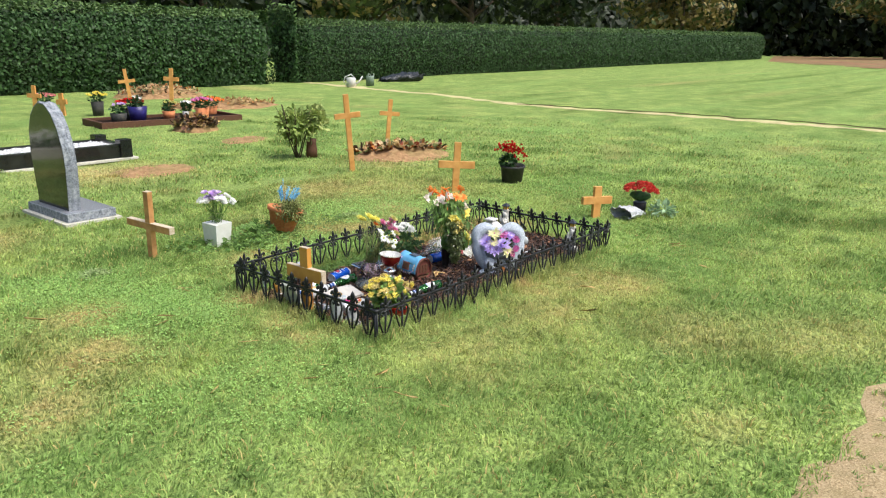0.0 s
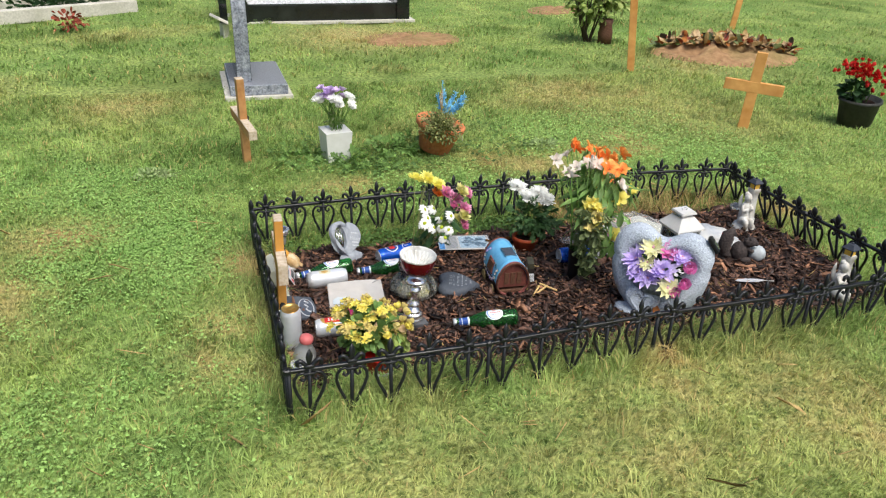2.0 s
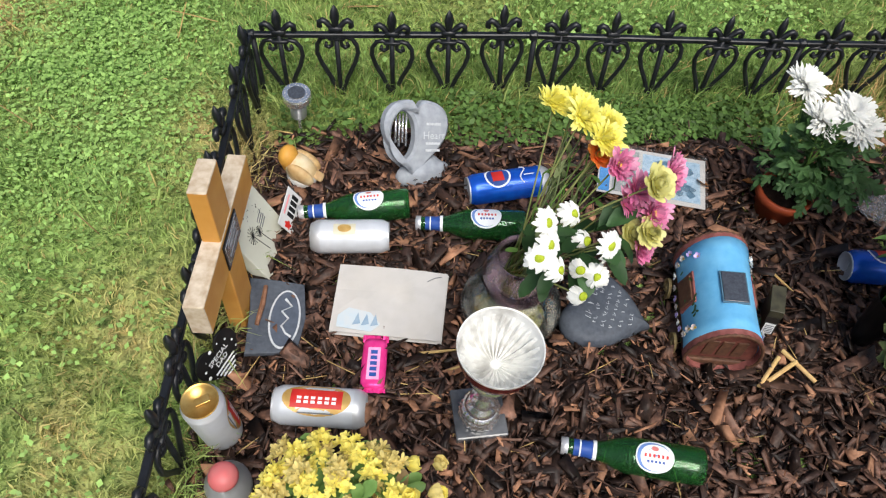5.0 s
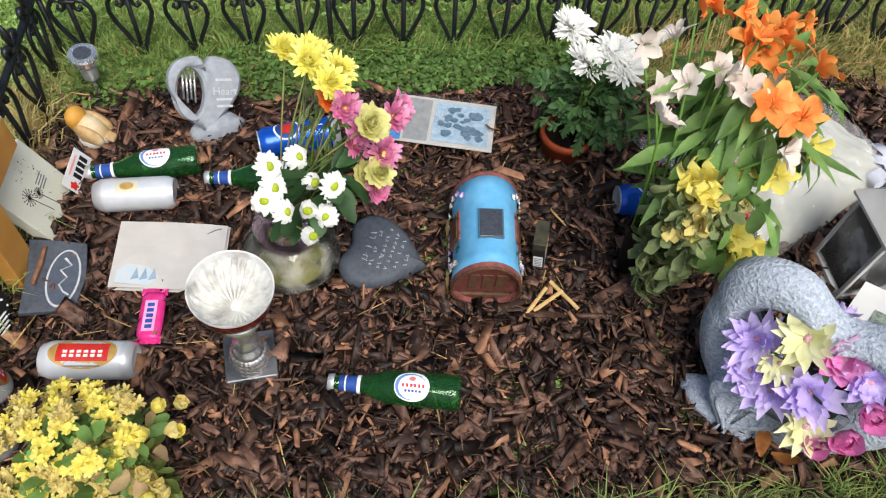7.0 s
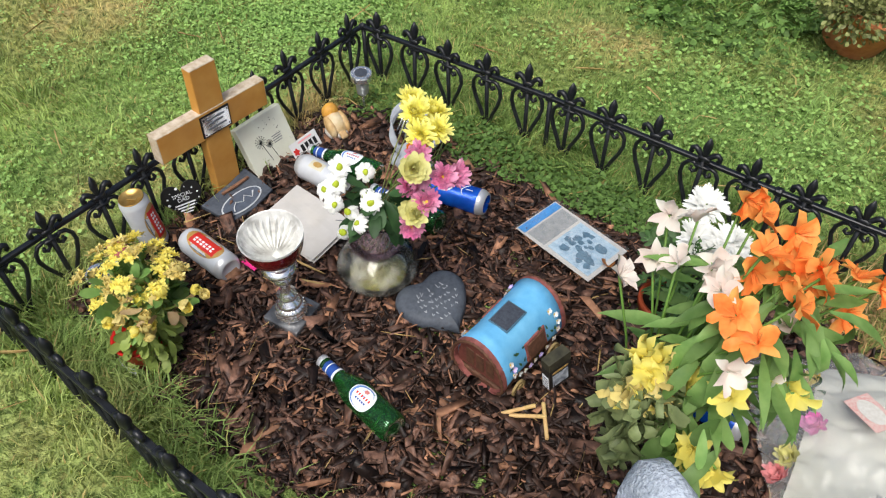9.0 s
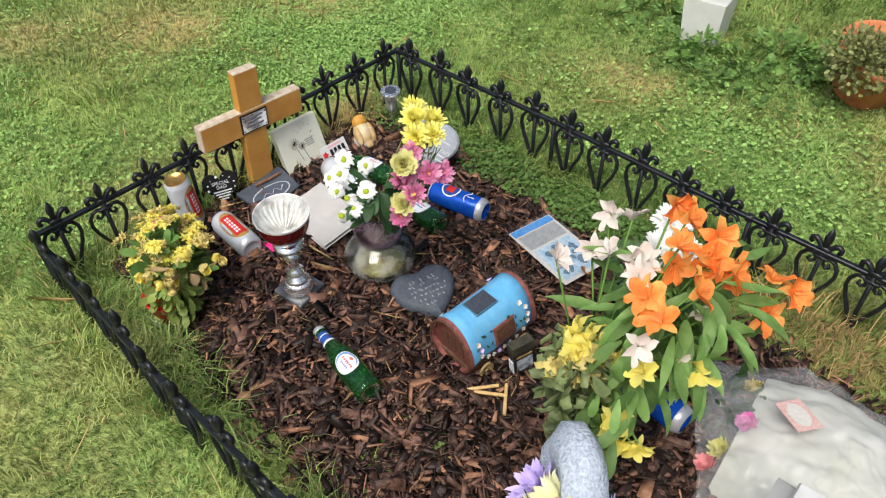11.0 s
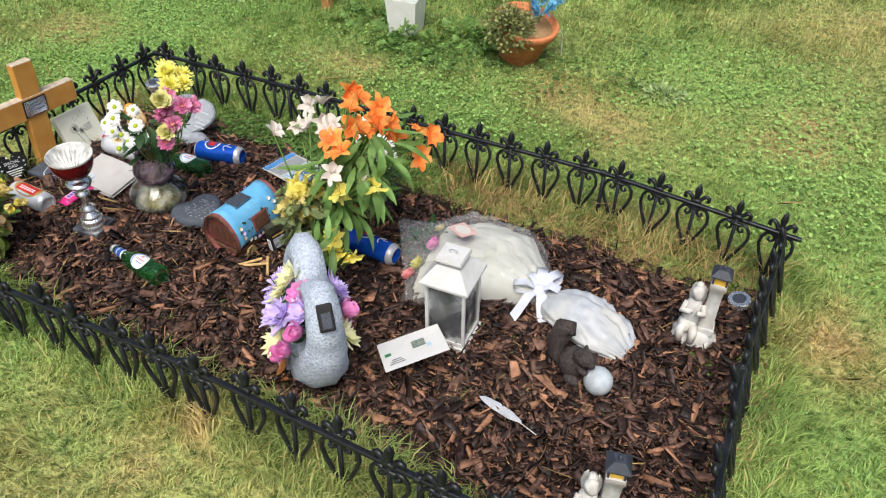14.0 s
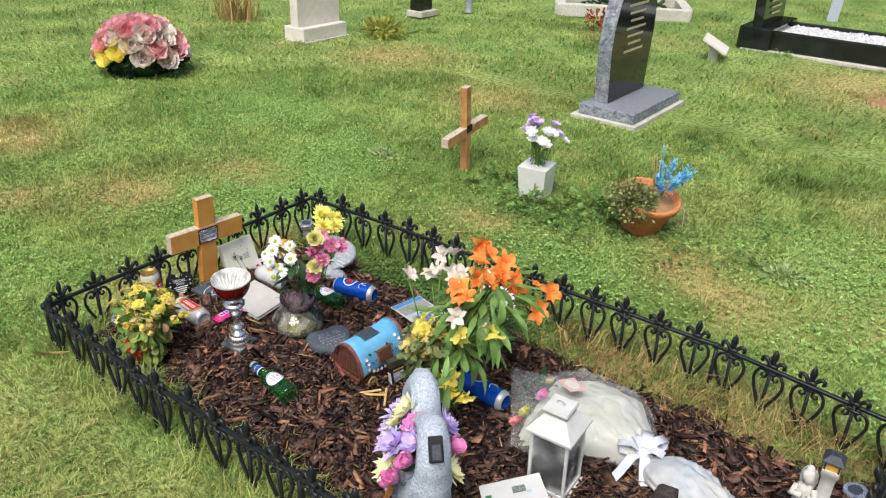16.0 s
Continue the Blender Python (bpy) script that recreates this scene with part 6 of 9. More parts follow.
for sx in (-1, 1):
    part("side_window", box(0.006, 0.056, 0.04, 0.002, pose(sx * 0.0735, 0.01, 0.068, 0, -sx * 16)), BROWN_RESIN, van, "brown shuttered window")
    part("window_frame", box(0.006, 0.068, 0.05, 0.002, pose(sx * 0.0715, 0.01, 0.063, 0, -sx * 16)), MAROON, van)
    for y_ in (-0.062, 0.062):
        if wheel_me is None:
            bm = lathe([(0.016, -0.003), (0.021, -0.003), (0.021, 0.003), (0.016, 0.003), (0.016, -0.003)], 20)
            for i in range(5):
                box(0.034, 0.0025, 0.003, 0, pose(0, 0, -0.0015, 0, 0, 36 * i), bm)
            lathe([(0, -0.004), (0.005, -0.004), (0.005, 0.004), (0, 0.004)], 10, None, bm)
            wheel_me = shell(bm, False, "wheel")
        part("wheel", wheel_me, material("straw_resin", srgb(170, 150, 104), 0.6, col2=srgb(120, 100, 62), scale=90) if "straw_resin" not in bpy.data.materials else bpy.data.materials["straw_resin"], van, "spoked tan wheel", pose(sx * 0.078, y_, 0.018, 0, 90))
rnd = random.Random(41)
tiny = [bloom(5, 0.0085, 0.007, 25, 1, 0.2, 0.0024, rnd) for _ in range(3)]
for me_, mt_ in zip(tiny, (PETAL_LILAC, PETAL_WHITE, PETAL_BLUSH)):
    me_.materials.append(mt_), me_.materials.append(CENTRE_YELLOW)
for sx in (-1, 1):
    for y_, z_ in ((-0.085, 0.105), (-0.08, 0.09), (-0.082, 0.075), (-0.06, 0.06), (-0.04, 0.053), (-0.02, 0.05), (0.0, 0.05), (0.02, 0.05), (0.045, 0.053), (0.07, 0.06), (0.085, 0.078), (0.09, 0.095), (0.088, 0.112), (0.075, 0.125)):
        a = math.asin(max(-0.9, min(0.99, (z_ - 0.062) / 0.088)))
        part("flower", tiny[rnd.randrange(3)], None, van, m=towards((sx * 0.0715 * math.cos(a) * 1.02, y_ * 0.9, z_), (sx * math.cos(a), 0, math.sin(a)), rnd.uniform(0, 90)))
    bm = bmesh.new()
    for i in range(22):
        y_ = rnd.uniform(-0.085, 0.085)
        z_ = rnd.choice((0.052, 0.06, 0.09, 0.11))
        a = math.asin((z_ - 0.062) / 0.088)
        leaf(bm, towards((sx * 0.073 * math.cos(a), y_, z_), (sx * math.cos(a), 0, math.sin(a)), rnd.uniform(0, 360)), 0.01, 0.005, 0.2)
    part("vine", bm, LEAF_DARK, van)

pk = thing("cigarette_packet", "small black and white cigarette packet standing on bark", "packet", pose(1.022, 0.588, 0.012, 4, -6, -18))
part("box", box(0.024, 0.055, 0.085, 0.001), material("printed_black_card", srgb(46, 44, 42), 0.4, col2=srgb(32, 30, 28), scale=60, bump=0), pk)
part("lid", box(0.0246, 0.0556, 0.022, 0.001, Matrix.Translation((0, 0, 0.0635))), material("dark_olive_card", srgb(74, 72, 56), 0.4, col2=srgb(48, 46, 38), scale=60), pk)
part("print_panel", box(0.0005, 0.04, 0.034, 0, pose(0.0123, 0, 0.01)), material("grey_photo_print", srgb(196, 202, 210), 0.5, col2=srgb(70, 78, 92), scale=70, bump=0), pk)
part("print_bar", box(0.0005, 0.04, 0.005, 0, pose(0.0124, 0, 0.05)), LABEL_GOLD, pk)
part("code_panel", box(0.018, 0.0006, 0.036, 0, pose(0, -0.0279, 0.006)), LABEL_WHITE, pk)
for i in range(5):
    part("print_bar", box(0.014, 0.0006, 0.002, 0, pose(0, -0.0282, 0.01 + 0.006 * i)), GREY_INK, pk)
for (x0, y0, x1, y1) in ((0.972, 0.452, 1.02, 0.508), (0.99, 0.462, 1.05, 0.5), (1.075, 0.462, 1.03, 0.522)):
    cg = thing("cigarette", "tan damp cigarette lying on the bark", "cigarette", towards((x0, y0, 0.02), (x1 - x0, y1 - y0, 0.004)), "loose cigarettes")
    ln_ = math.hypot(x1 - x0, y1 - y0)
    part("paper", lathe([(0, 0), (0.004, 0), (0.004, ln_ * 0.72), (0, ln_ * 0.72)], 10), material("stained_paper", srgb(214, 184, 132), 0.8, col2=srgb(190, 152, 98), scale=40) if "stained_paper" not in bpy.data.materials else bpy.data.materials["stained_paper"], cg, smooth=False)
    part("filter", lathe([(0, ln_ * 0.72), (0.0041, ln_ * 0.72), (0.0041, ln_), (0, ln_)], 10), STRAW, cg)


# ---- heart ornaments, bird, solar lights ----
chime = thing("chime_heart", "pale grey stone heart with an oval opening and chimes", "ornament", axes((0.356, 0.914, 0.012), (0.869, 0.35, -0.347), (0.03, 0.671, 0.743)))


def ring_plate(outer, inner, thick, bevel):
    """A plate with a hole: two outlines of the same count."""
    bm = bmesh.new()
    n = len(outer)
    k = [(0.0, bevel), (bevel, 0.0), (thick - bevel, 0.0), (thick, bevel)]
    def inset(pts, d):
        c = Vector((sum(p[0] for p in pts) / n, sum(p[1] for p in pts) / n))
        return [Vector(p) + (c - Vector(p)).normalized() * d for p in pts]
    o = [[bm.verts.new((*p, z)) for p in inset(outer, d)] for z, d in k]
    i_ = [[bm.verts.new((*p, z)) for p in inset(inner, -d)] for z, d in k]
    for a, b in zip(o, o[1:]):
        for j in range(n):
            bm.faces.new((a[j], a[(j + 1) % n], b[(j + 1) % n], b[j]))
    for a, b in zip(i_, i_[1:]):
        for j in range(n):
            bm.faces.new((a[j], b[j], b[(j + 1) % n], a[(j + 1) % n]))
    for a, b in ((o[-1], i_[-1]), (i_[0], o[0])):
        for j in range(n):
            bm.faces.new((a[j], a[(j + 1) % n], b[(j + 1) % n], b[j]))
    return bm


def resample(fn, n):
    return [fn(2 * math.pi * i / n) for i in range(n)]


def heart_at(t, w, h):
    return (16 * math.sin(t) ** 3 / 32 * w, (13 * math.cos(t) - 5 * math.cos(2 * t) - 2 * math.cos(3 * t) - math.cos(4 * t) + 17) / 29 * h)


part("heart", ring_plate(resample(lambda t: (heart_at(t, 0.15, 0.165)[0], heart_at(t, 0.15, 0.165)[1] + 0.02 * math.exp(-(heart_at(t, 1, 1)[0] / 0.16) ** 2) * (math.cos(t) > 0)), 64), resample(lambda t: (-0.031 + 0.028 * math.sin(t), 0.097 + 0.05 * math.cos(t)), 64), 0.03, 0.006), PALE_STONE, chime, m=Matrix.Translation((0, 0, -0.015)))
part("base", ball(0.05, pose(0.028, 0.018, -0.012, 42, 0, 15) @ Matrix.Diagonal((1.2, 0.7, 0.62, 1)), None, 3, 0.008, 40), PALE_STONE, chime, smooth=True)
part("lettering", text_mesh("Heart", 0.022), CHALK, chime, "pale engraved word", Matrix.Translation((0.038, 0.098, 0.0156)))
for y_ in (0.122, 0.082, 0.068):
    part("text_line", box(0.034, 0.005, 0.0008, 0, Matrix.Translation((0.036, y_, 0.0152))), CHALK, chime)
for i in range(4):
    part("chime", tube([(-0.044 + 0.008 * i, 0.142, 0), (-0.044 + 0.008 * i, 0.082 - 0.007 * (i % 2), 0)], 0.0024, 8), SILVER, chime, "hanging silver chime", smooth=True)

big = thing("memorial_heart", "large grey stone heart planter with artificial flowers and solar panel", "memorial", pose(1.358, 0.246, 0.0, 0, 0, -44))


def stout_heart(t):
    """A heart with a shallow notch and a broad foot instead of a tip."""
    x, y = heart_at(t, 0.352, 0.33)
    if y > 0.17 and abs(x) < 0.084:
        y = 0.329 - 0.018 * (1 + math.cos(math.pi * x / 0.084))
    if y < 0.2:
        x = math.copysign(max(abs(x), 0.174 * math.sqrt(max(0.0, 1 - ((0.2 - y) / 0.215) ** 2))), math.sin(t))
    return x, y


bm = ring_plate(resample(stout_heart, 72), resample(lambda t: (heart_at(t, 0.215, 0.165)[0], heart_at(t, 0.215, 0.165)[1] + 0.092), 72), 0.1, 0.03)
for v in bm.verts:
    v.co.z = (v.co.z - 0.05) * (1.35 - 0.68 * min(1.0, v.co.y / 0.32)) + 0.004 * noise.noise(v.co * 30)
part("heart", bm, GREY_STONE, big, m=axes((0, 0.02, 0.0), (1, 0, 0), (0, 0.07, 1)), smooth=True)
part("basket", lathe([(0, 0), (0.09, 0.0), (0.115, 0.02), (0.12, 0.045), (0.0, 0.04)], 24, pose(0.0, -0.014, 0.105) @ Matrix.Diagonal((0.8, 0.42, 1.2, 1))), material("grey_wicker_stone", srgb(140, 148, 158), 0.8, col2=srgb(96, 104, 114), scale=90, bump=1.0, dist=0.006), big, smooth=True)
sh = part("small_heart", plate(heart_outline(0.125, 0.115), 0.04, 0.012, seg=4), GREY_STONE, big, "small raised stone heart", axes((-0.045, -0.046, -0.004), (0.98, 0.1, -0.12), (0.02, 0.35, 1)), smooth=True)
part("small_heart_relief", ring_plate(resample(lambda t: (heart_at(t, 0.09, 0.08)[0], heart_at(t, 0.09, 0.08)[1]), 40), resample(lambda t: (heart_at(t, 0.07, 0.06)[0], heart_at(t, 0.07, 0.06)[1] + 0.011), 40), 0.008, 0.002), GREY_STONE, sh, m=Matrix.Translation((0, 0.018, 0.036)), smooth=True)
part("rocky_foot", ball(0.07, pose(-0.05, -0.03, 0.012) @ Matrix.Diagonal((1.2, 0.6, 0.45, 1)), None, 3, 0.012, 30), GREY_STONE, big, smooth=True)
sp_m = pose(0.158, 0.036, 0.302, 0, 52, 0)
sp = part("solar_panel", box(0.06, 0.034, 0.014, 0.003, sp_m), BLACK_POT, big, "black solar panel let into the stone")
part("solar_cell", box(0.034, 0.02, 0.0015, 0, sp_m @ Matrix.Translation((0.006, 0, 0.0142))), SOLAR, sp)
rnd = random.Random(51)
CREAM_CLOTH = leaf_mat("cream_fabric_petal", srgb(244, 242, 214), srgb(232, 230, 160), 0.12)
STAMEN = material("pinkish_cream_stamens", srgb(224, 190, 190), 0.7, col2=srgb(196, 130, 150), scale=220, bump=0.8)
fl_specs = [
    (-0.105, -0.045, 0.2, PETAL_LILAC, 0.056, 10, 3), (-0.05, -0.035, 0.255, CREAM_CLOTH, 0.05, 10, 2), (0.005, -0.065, 0.185, PETAL_LILAC, 0.056, 10, 3),
    (-0.045, -0.075, 0.14, PETAL_LILAC, 0.052, 10, 3), (0.035, -0.085, 0.125, CREAM_CLOTH, 0.048, 10, 2), (0.085, -0.07, 0.14, PETAL_PINK, 0.038, 9, 5),
    (0.09, -0.04, 0.195, PETAL_PINK, 0.042, 9, 4), (0.06, -0.025, 0.24, PETAL_LILAC, 0.046, 9, 3), (-0.09, -0.07, 0.155, PETAL_LILAC, 0.044, 10, 3),
    (-0.06, -0.06, 0.2, CREAM_CLOTH, 0.04, 10, 2), (0.01, -0.02, 0.25, PETAL_PINK, 0.04, 8, 3), (0.06, -0.085, 0.1, PETAL_PINK, 0.034, 8, 5),
    (0.07, 0.105, 0.17, CREAM_CLOTH, 0.05, 10, 2), (0.045, 0.11, 0.22, PETAL_PINK, 0.042, 9, 4), (-0.02, 0.11, 0.25, PETAL_LILAC, 0.046, 10, 3), (0.0, 0.115, 0.17, PETAL_PINK, 0.038, 8, 3), (-0.06, 0.1, 0.2, PETAL_LILAC, 0.044, 10, 3)]
for fx_, fy_, fz_, mt_, r_, n_, ly_ in fl_specs:
    me_ = bloom(n_ + (ly_ < 4), r_, r_ * (0.36 if mt_ in (PETAL_LILAC, CREAM_CLOTH) else 0.62), 4 if ly_ < 4 else 14, ly_, 0.3 if ly_ < 4 else 0.85, r_ * 0.13 if ly_ < 4 else 0, rnd, 0.78, 17, SHARP_TIP if ly_ < 4 else ROUND_TIP)
    me_.materials.append(mt_), me_.materials.append(STAMEN)
    part("artificial_flower", me_, None, big, "", towards((fx_ * 0.92 + 0.016, fy_ + (0.026 if fy_ < 0.05 else -0.022), fz_ * 0.86 + (0.044 if fy_ < 0.05 else 0.016)), (fx_ * 3, -0.6 if fy_ < 0.05 else 0.9, 0.6), rnd.uniform(0, 60)))
lv = foliage(130, (0.0, 0.03, 0.18), (0.1, 0.08, 0.08), 0.04, 0.016, rnd)
lv.materials.append(LEAF_DARK)
part("leaves", lv, None, big, kind="stuff")

bird = thing("bird_ornament", "small tan bird ornament with an orange breast", "ornament", pose(0.122, 0.925, 0.0, 0, 0, -15) @ Matrix.Diagonal((0.86, 1.05, 1.1, 1)))
part("body", ball(0.034, pose(0.004, 0, 0.032, 0, 30) @ Matrix.Diagonal((1.3, 0.85, 0.9, 1)), None, 3, 0.003, 40), material("cream_bird_resin", srgb(214, 200, 170), 0.6, col2=srgb(190, 160, 112), scale=40, bump=0.2), bird, smooth=True)
part("head", ball(0.023, pose(-0.024, 0, 0.06), None, 3), ROBIN_ORANGE, bird, smooth=True)
part("breast", ball(0.024, pose(-0.026, 0, 0.048) @ Matrix.Diagonal((0.7, 0.8, 1, 1)), None, 3), ROBIN_ORANGE, bird, smooth=True)
part("belly", ball(0.034, pose(0.006, 0, 0.018) @ Matrix.Diagonal((1.15, 0.95, 0.62, 1)), None, 3), WHITE_PLASTER, bird, smooth=True)
for sy in (-1, 1):
    part("wing", ball(0.026, pose(0.012, sy * 0.02, 0.038, 0, 28) @ Matrix.Diagonal((1.35, 0.45, 0.7, 1)), None, 3), ROBIN_BROWN, bird, "tan wing", smooth=True)
part("tail", box(0.03, 0.02, 0.012, 0.005, pose(0.042, 0, 0.018, 0, 25)), ROBIN_BROWN, bird, smooth=True)
part("beak", lathe([(0.004, 0), (0, 0.01)], 8, pose(-0.041, 0, 0.064, 0, -90)), BLACK_POT, bird)
for sy in (-1, 1):
    part("eye", ball(0.0024, pose(-0.034, sy * 0.013, 0.07), None, 1), INK, bird)


def stake_light(label, m, h):
    root = thing("solar_light", label, "solar light", m, "solar stake lights")
    part("stake", tube([(0, 0, -0.04), (0, 0, h - 0.04)], 0.004, 8), SILVER, root, smooth=True)
    part("lens", lathe([(0.009, h - 0.075), (0.017, h - 0.066), (0.019, h - 0.018), (0.017, h - 0.015)], 20), FROST, root, "cloudy clear lens", smooth=True)
    cap_ = part("cap", lathe([(0.017, h - 0.019), (0.03, h - 0.018), (0.031, h - 0.004), (0.029, h), (0, h)], 24), SILVER, root, "steel cap", smooth=False)
    part("solar_cell", lathe([(0, h + 0.0008), (0.018, h + 0.0008), (0.018, h + 0.0016), (0, h + 0.0016)], 20), SOLAR, cap_)
    return root


stake_light("steel solar stake light in the fence corner", pose(0.105, 1.062, 0, 3, 3, 0), 0.125)
stake_light("steel solar stake light leaning at the grave's foot", pose(2.302, 0.985, -0.055, 6, -10, 0), 0.1)
stake_light("short solar light sunk in the grass by the fence", pose(0.052, 0.205, -0.06, -4, 5, 0), 0.1)
jar = thing("candle_jar", "cloudy pear-shaped glass candle jar with a red top", "jar", pose(0.082, 0.272, 0.004, 8, 6, 0))
part("glass", lathe([(0, 0), (0.03, 0.0), (0.037, 0.012), (0.036, 0.035), (0.024, 0.062), (0.018, 0.075), (0.021, 0.09), (0.02, 0.094)], 24), FROST, jar, smooth=True)
part("candle", lathe([(0, 0.006), (0.02, 0.006), (0.016, 0.06), (0, 0.062)], 16), CLAY_SPECKLE, jar, smooth=True)
part("lid", lathe([(0.021, 0.084), (0.023, 0.09), (0.021, 0.1), (0.013, 0.107), (0, 0.109)], 20), material("pink_red_plastic", srgb(206, 96, 98), 0.4, col2=srgb(184, 108, 108), scale=40), jar, "red lid", smooth=True)


# ---- flowers on the grave ----
def with_mats(me, *mats):
    for x in mats:
        me.materials.append(x)
    return me


def stem(root, a, b, r=0.0022, bend=0.02, name="stem", mat=None):
    a, b = Vector(a), Vector(b)
    mid = (a + b) / 2 + Vector((0, 0, bend))
    part(name, tube([a, (a * 2 + mid) / 3 + Vector((0, 0, bend * 0.3)), mid, b], r, 5), mat or STEM, root, smooth=True)


# yellow plant in a red pot
rnd = random.Random(61)
yb = thing("flowering_plant", "half-withered yellow flowering plant in a red pot", "plant", pose(0.295, 0.19, 0.004))
part("pot", lathe([(0, 0), (0.04, 0), (0.052, 0.07), (0.056, 0.075), (0.05, 0.075), (0.046, 0.06), (0, 0.058)], 24, Matrix.Translation((0.012, -0.045, 0))), RED_PLASTIC, yb, "red plastic pot", smooth=True)
part("pot_label", wrap(0.0555, 0.012, 0.034, 240, 300, 8, Matrix.Translation((0.012, -0.045, 0))), LABEL_WHITE, yb)
part("leaves", with_mats(foliage(300, (-0.015, 0.005, 0.135), (0.1, 0.09, 0.085), 0.04, 0.026, rnd, 0.3), LEAF), None, yb, kind="stuff")
part("dry_leaves", with_mats(foliage(16, (0.06, 0.0, 0.15), (0.055, 0.07, 0.05), 0.045, 0.024, rnd, 0.5, 0.6), WILTED), None, yb, "withered beige leaves", kind="stuff")
part("limp_leaves", with_mats(foliage(210, (0.045, -0.03, 0.1), (0.06, 0.065, 0.09), 0.036, 0.02, rnd, 0.3, 1.6), LEAF_LIMP), None, yb, "large limp yellow-green leaves", kind="stuff")


def floret_head(rnd, count, spread, r):
    """A dome of small five-petalled florets, as one flower head."""
    bm = bmesh.new()
    for k in range(count):
        a, q = k * 2.4, spread * math.sqrt((k + 0.3) / count)
        up_ = Vector((q * math.cos(a) * 18, q * math.sin(a) * 18, 1.0))
        m0 = towards((q * math.cos(a), q * math.sin(a), spread * 0.6 - q * q * 14 + rnd.uniform(-0.002, 0.002)), up_, rnd.uniform(0, 70))
        for i in range(11):
            leaf(bm, m0 @ pose(0, 0, 0.001 * (i % 2), 0, 0, 65.5 * i) @ pose(0, 0.0006, 0, (12 if i % 2 else 42) + rnd.uniform(-14, 18)), r * rnd.uniform(0.75, 1.15), r * 0.46, rnd.uniform(-0.5, 0.3))
    return shell(bm, True, "floret_head")


fresh = [with_mats(floret_head(rnd, 6, 0.015, 0.0115), mt_) for mt_ in (PETAL_YELLOW, PETAL_OLD, PETAL_YELLOW, PETAL_OLD)]
faded = [with_mats(bloom(8, 0.021, 0.017, 30, 3, 0.7, 0, rnd, 0.8, 18), mt_) for mt_ in (PETAL_OLD, PETAL_YELLOW, PETAL_OLD)]
for i in range(42):
    a, q_ = i * 2.39996, math.sqrt((i + 0.5) / 42)
    x_, y_ = -0.032 + 0.1 * q_ * math.cos(a) + rnd.uniform(-.008, .008), 0.012 + 0.085 * q_ * math.sin(a) + rnd.uniform(-.008, .008)
    z_ = 0.16 + 0.05 * (1 - q_ * q_) + rnd.uniform(-0.035, 0.025)
    part("flower_head", fresh[i % 4], None, yb, m=towards((x_, y_, z_), (x_ * 4, y_ * 4, 0.7), rnd.uniform(0, 90)))
for i in range(22):
    x_, y_ = 0.06 + rnd.uniform(-0.06, 0.055), -0.01 + rnd.uniform(-0.07, 0.09)
    part("faded_flower", faded[i % 3], None, yb, m=towards((x_, y_, 0.175 + rnd.uniform(-0.04, 0.025)), (rnd.uniform(-0.5, 0.8), rnd.uniform(-0.8, 0.4), rnd.uniform(-0.2, 0.9)), rnd.uniform(0, 90)))

# glass vase of mixed flowers
rnd = random.Random(71)
vs = thing("glass_vase", "double-bellied cloudy glass vase of mixed cut flowers", "vase", pose(0.543, 0.604, 0.01, 0, 2, 0))
lower_ = [(0, 0.002), (0.07, 0), (0.087, 0.008), (0.093, 0.026), (0.089, 0.044), (0.072, 0.064), (0.053, 0.077), (0.047, 0.083)]
upper_ = [(0.047, 0.0835), (0.056, 0.093), (0.062, 0.109), (0.063, 0.126), (0.057, 0.144), (0.047, 0.158), (0.043, 0.17), (0.046, 0.176)]
part("lower_belly", lathe(lower_ + [(max(0, r - 0.003), z + 0.0015) for r, z in lower_[:0:-1]] + [(0, 0.006)], 48), CLEAR_GLASS, vs, "cloudy stained lower belly", smooth=True)
part("upper_belly", lathe(upper_ + [(r - 0.003, z) for r, z in upper_[::-1]], 36), MAUVE_GLASS, vs, "mauve-tinted upper belly", smooth=True)
part("water", lathe([(0, 0.007), (0.064, 0.005), (0.081, 0.011), (0.087, 0.018), (0.0885, 0.026), (0, 0.026)], 32), WATER, vs, "greenish stale water", smooth=True)


def local(root, p):
    return root.matrix_basis.inverted() @ Vector(p)


def head(root, p, me, d, name="flower", foot=(0, 0, 0.16), r=0.0015, bend=0.02, label=""):
    q_ = local(root, p)
    stem(root, Vector(foot) + Vector((rnd.uniform(-0.025, 0.025), rnd.uniform(-0.025, 0.025), rnd.uniform(-0.05, 0))), q_, r, bend, mat=STEM_DRY if foot[2] == 0.16 else STEM)
    part(name, me, None, root, label, towards(q_, d, rnd.uniform(0, 90)))


PETAL_LEMON = leaf_mat("lemon_petal", srgb(252, 248, 160), srgb(248, 240, 116), 0.08, trans=0.3)
mums = [with_mats(bloom(22, 0.033, 0.007, 4, 6, 0.3, 0, rnd, 0.86, 13), PETAL_LEMON) for _ in range(2)]
for i, p in enumerate(((0.575, 0.715, 0.425), (0.612, 0.68, 0.435), (0.655, 0.69, 0.405), (0.612, 0.735, 0.405), (0.645, 0.65, 0.415))):
    head(vs, p, mums[i % 2], (0.25 + rnd.uniform(-.2, .3), rnd.uniform(-0.5, 0.2), 0.9), "yellow_chrysanthemum")
daisies = [with_mats(bloom(13, 0.023, 0.0078, 14 - 22 * i, 2, -0.55, 0.006, rnd, 0.88, 8), PETAL_WHITE, CENTRE_GREEN) for i in range(3)]
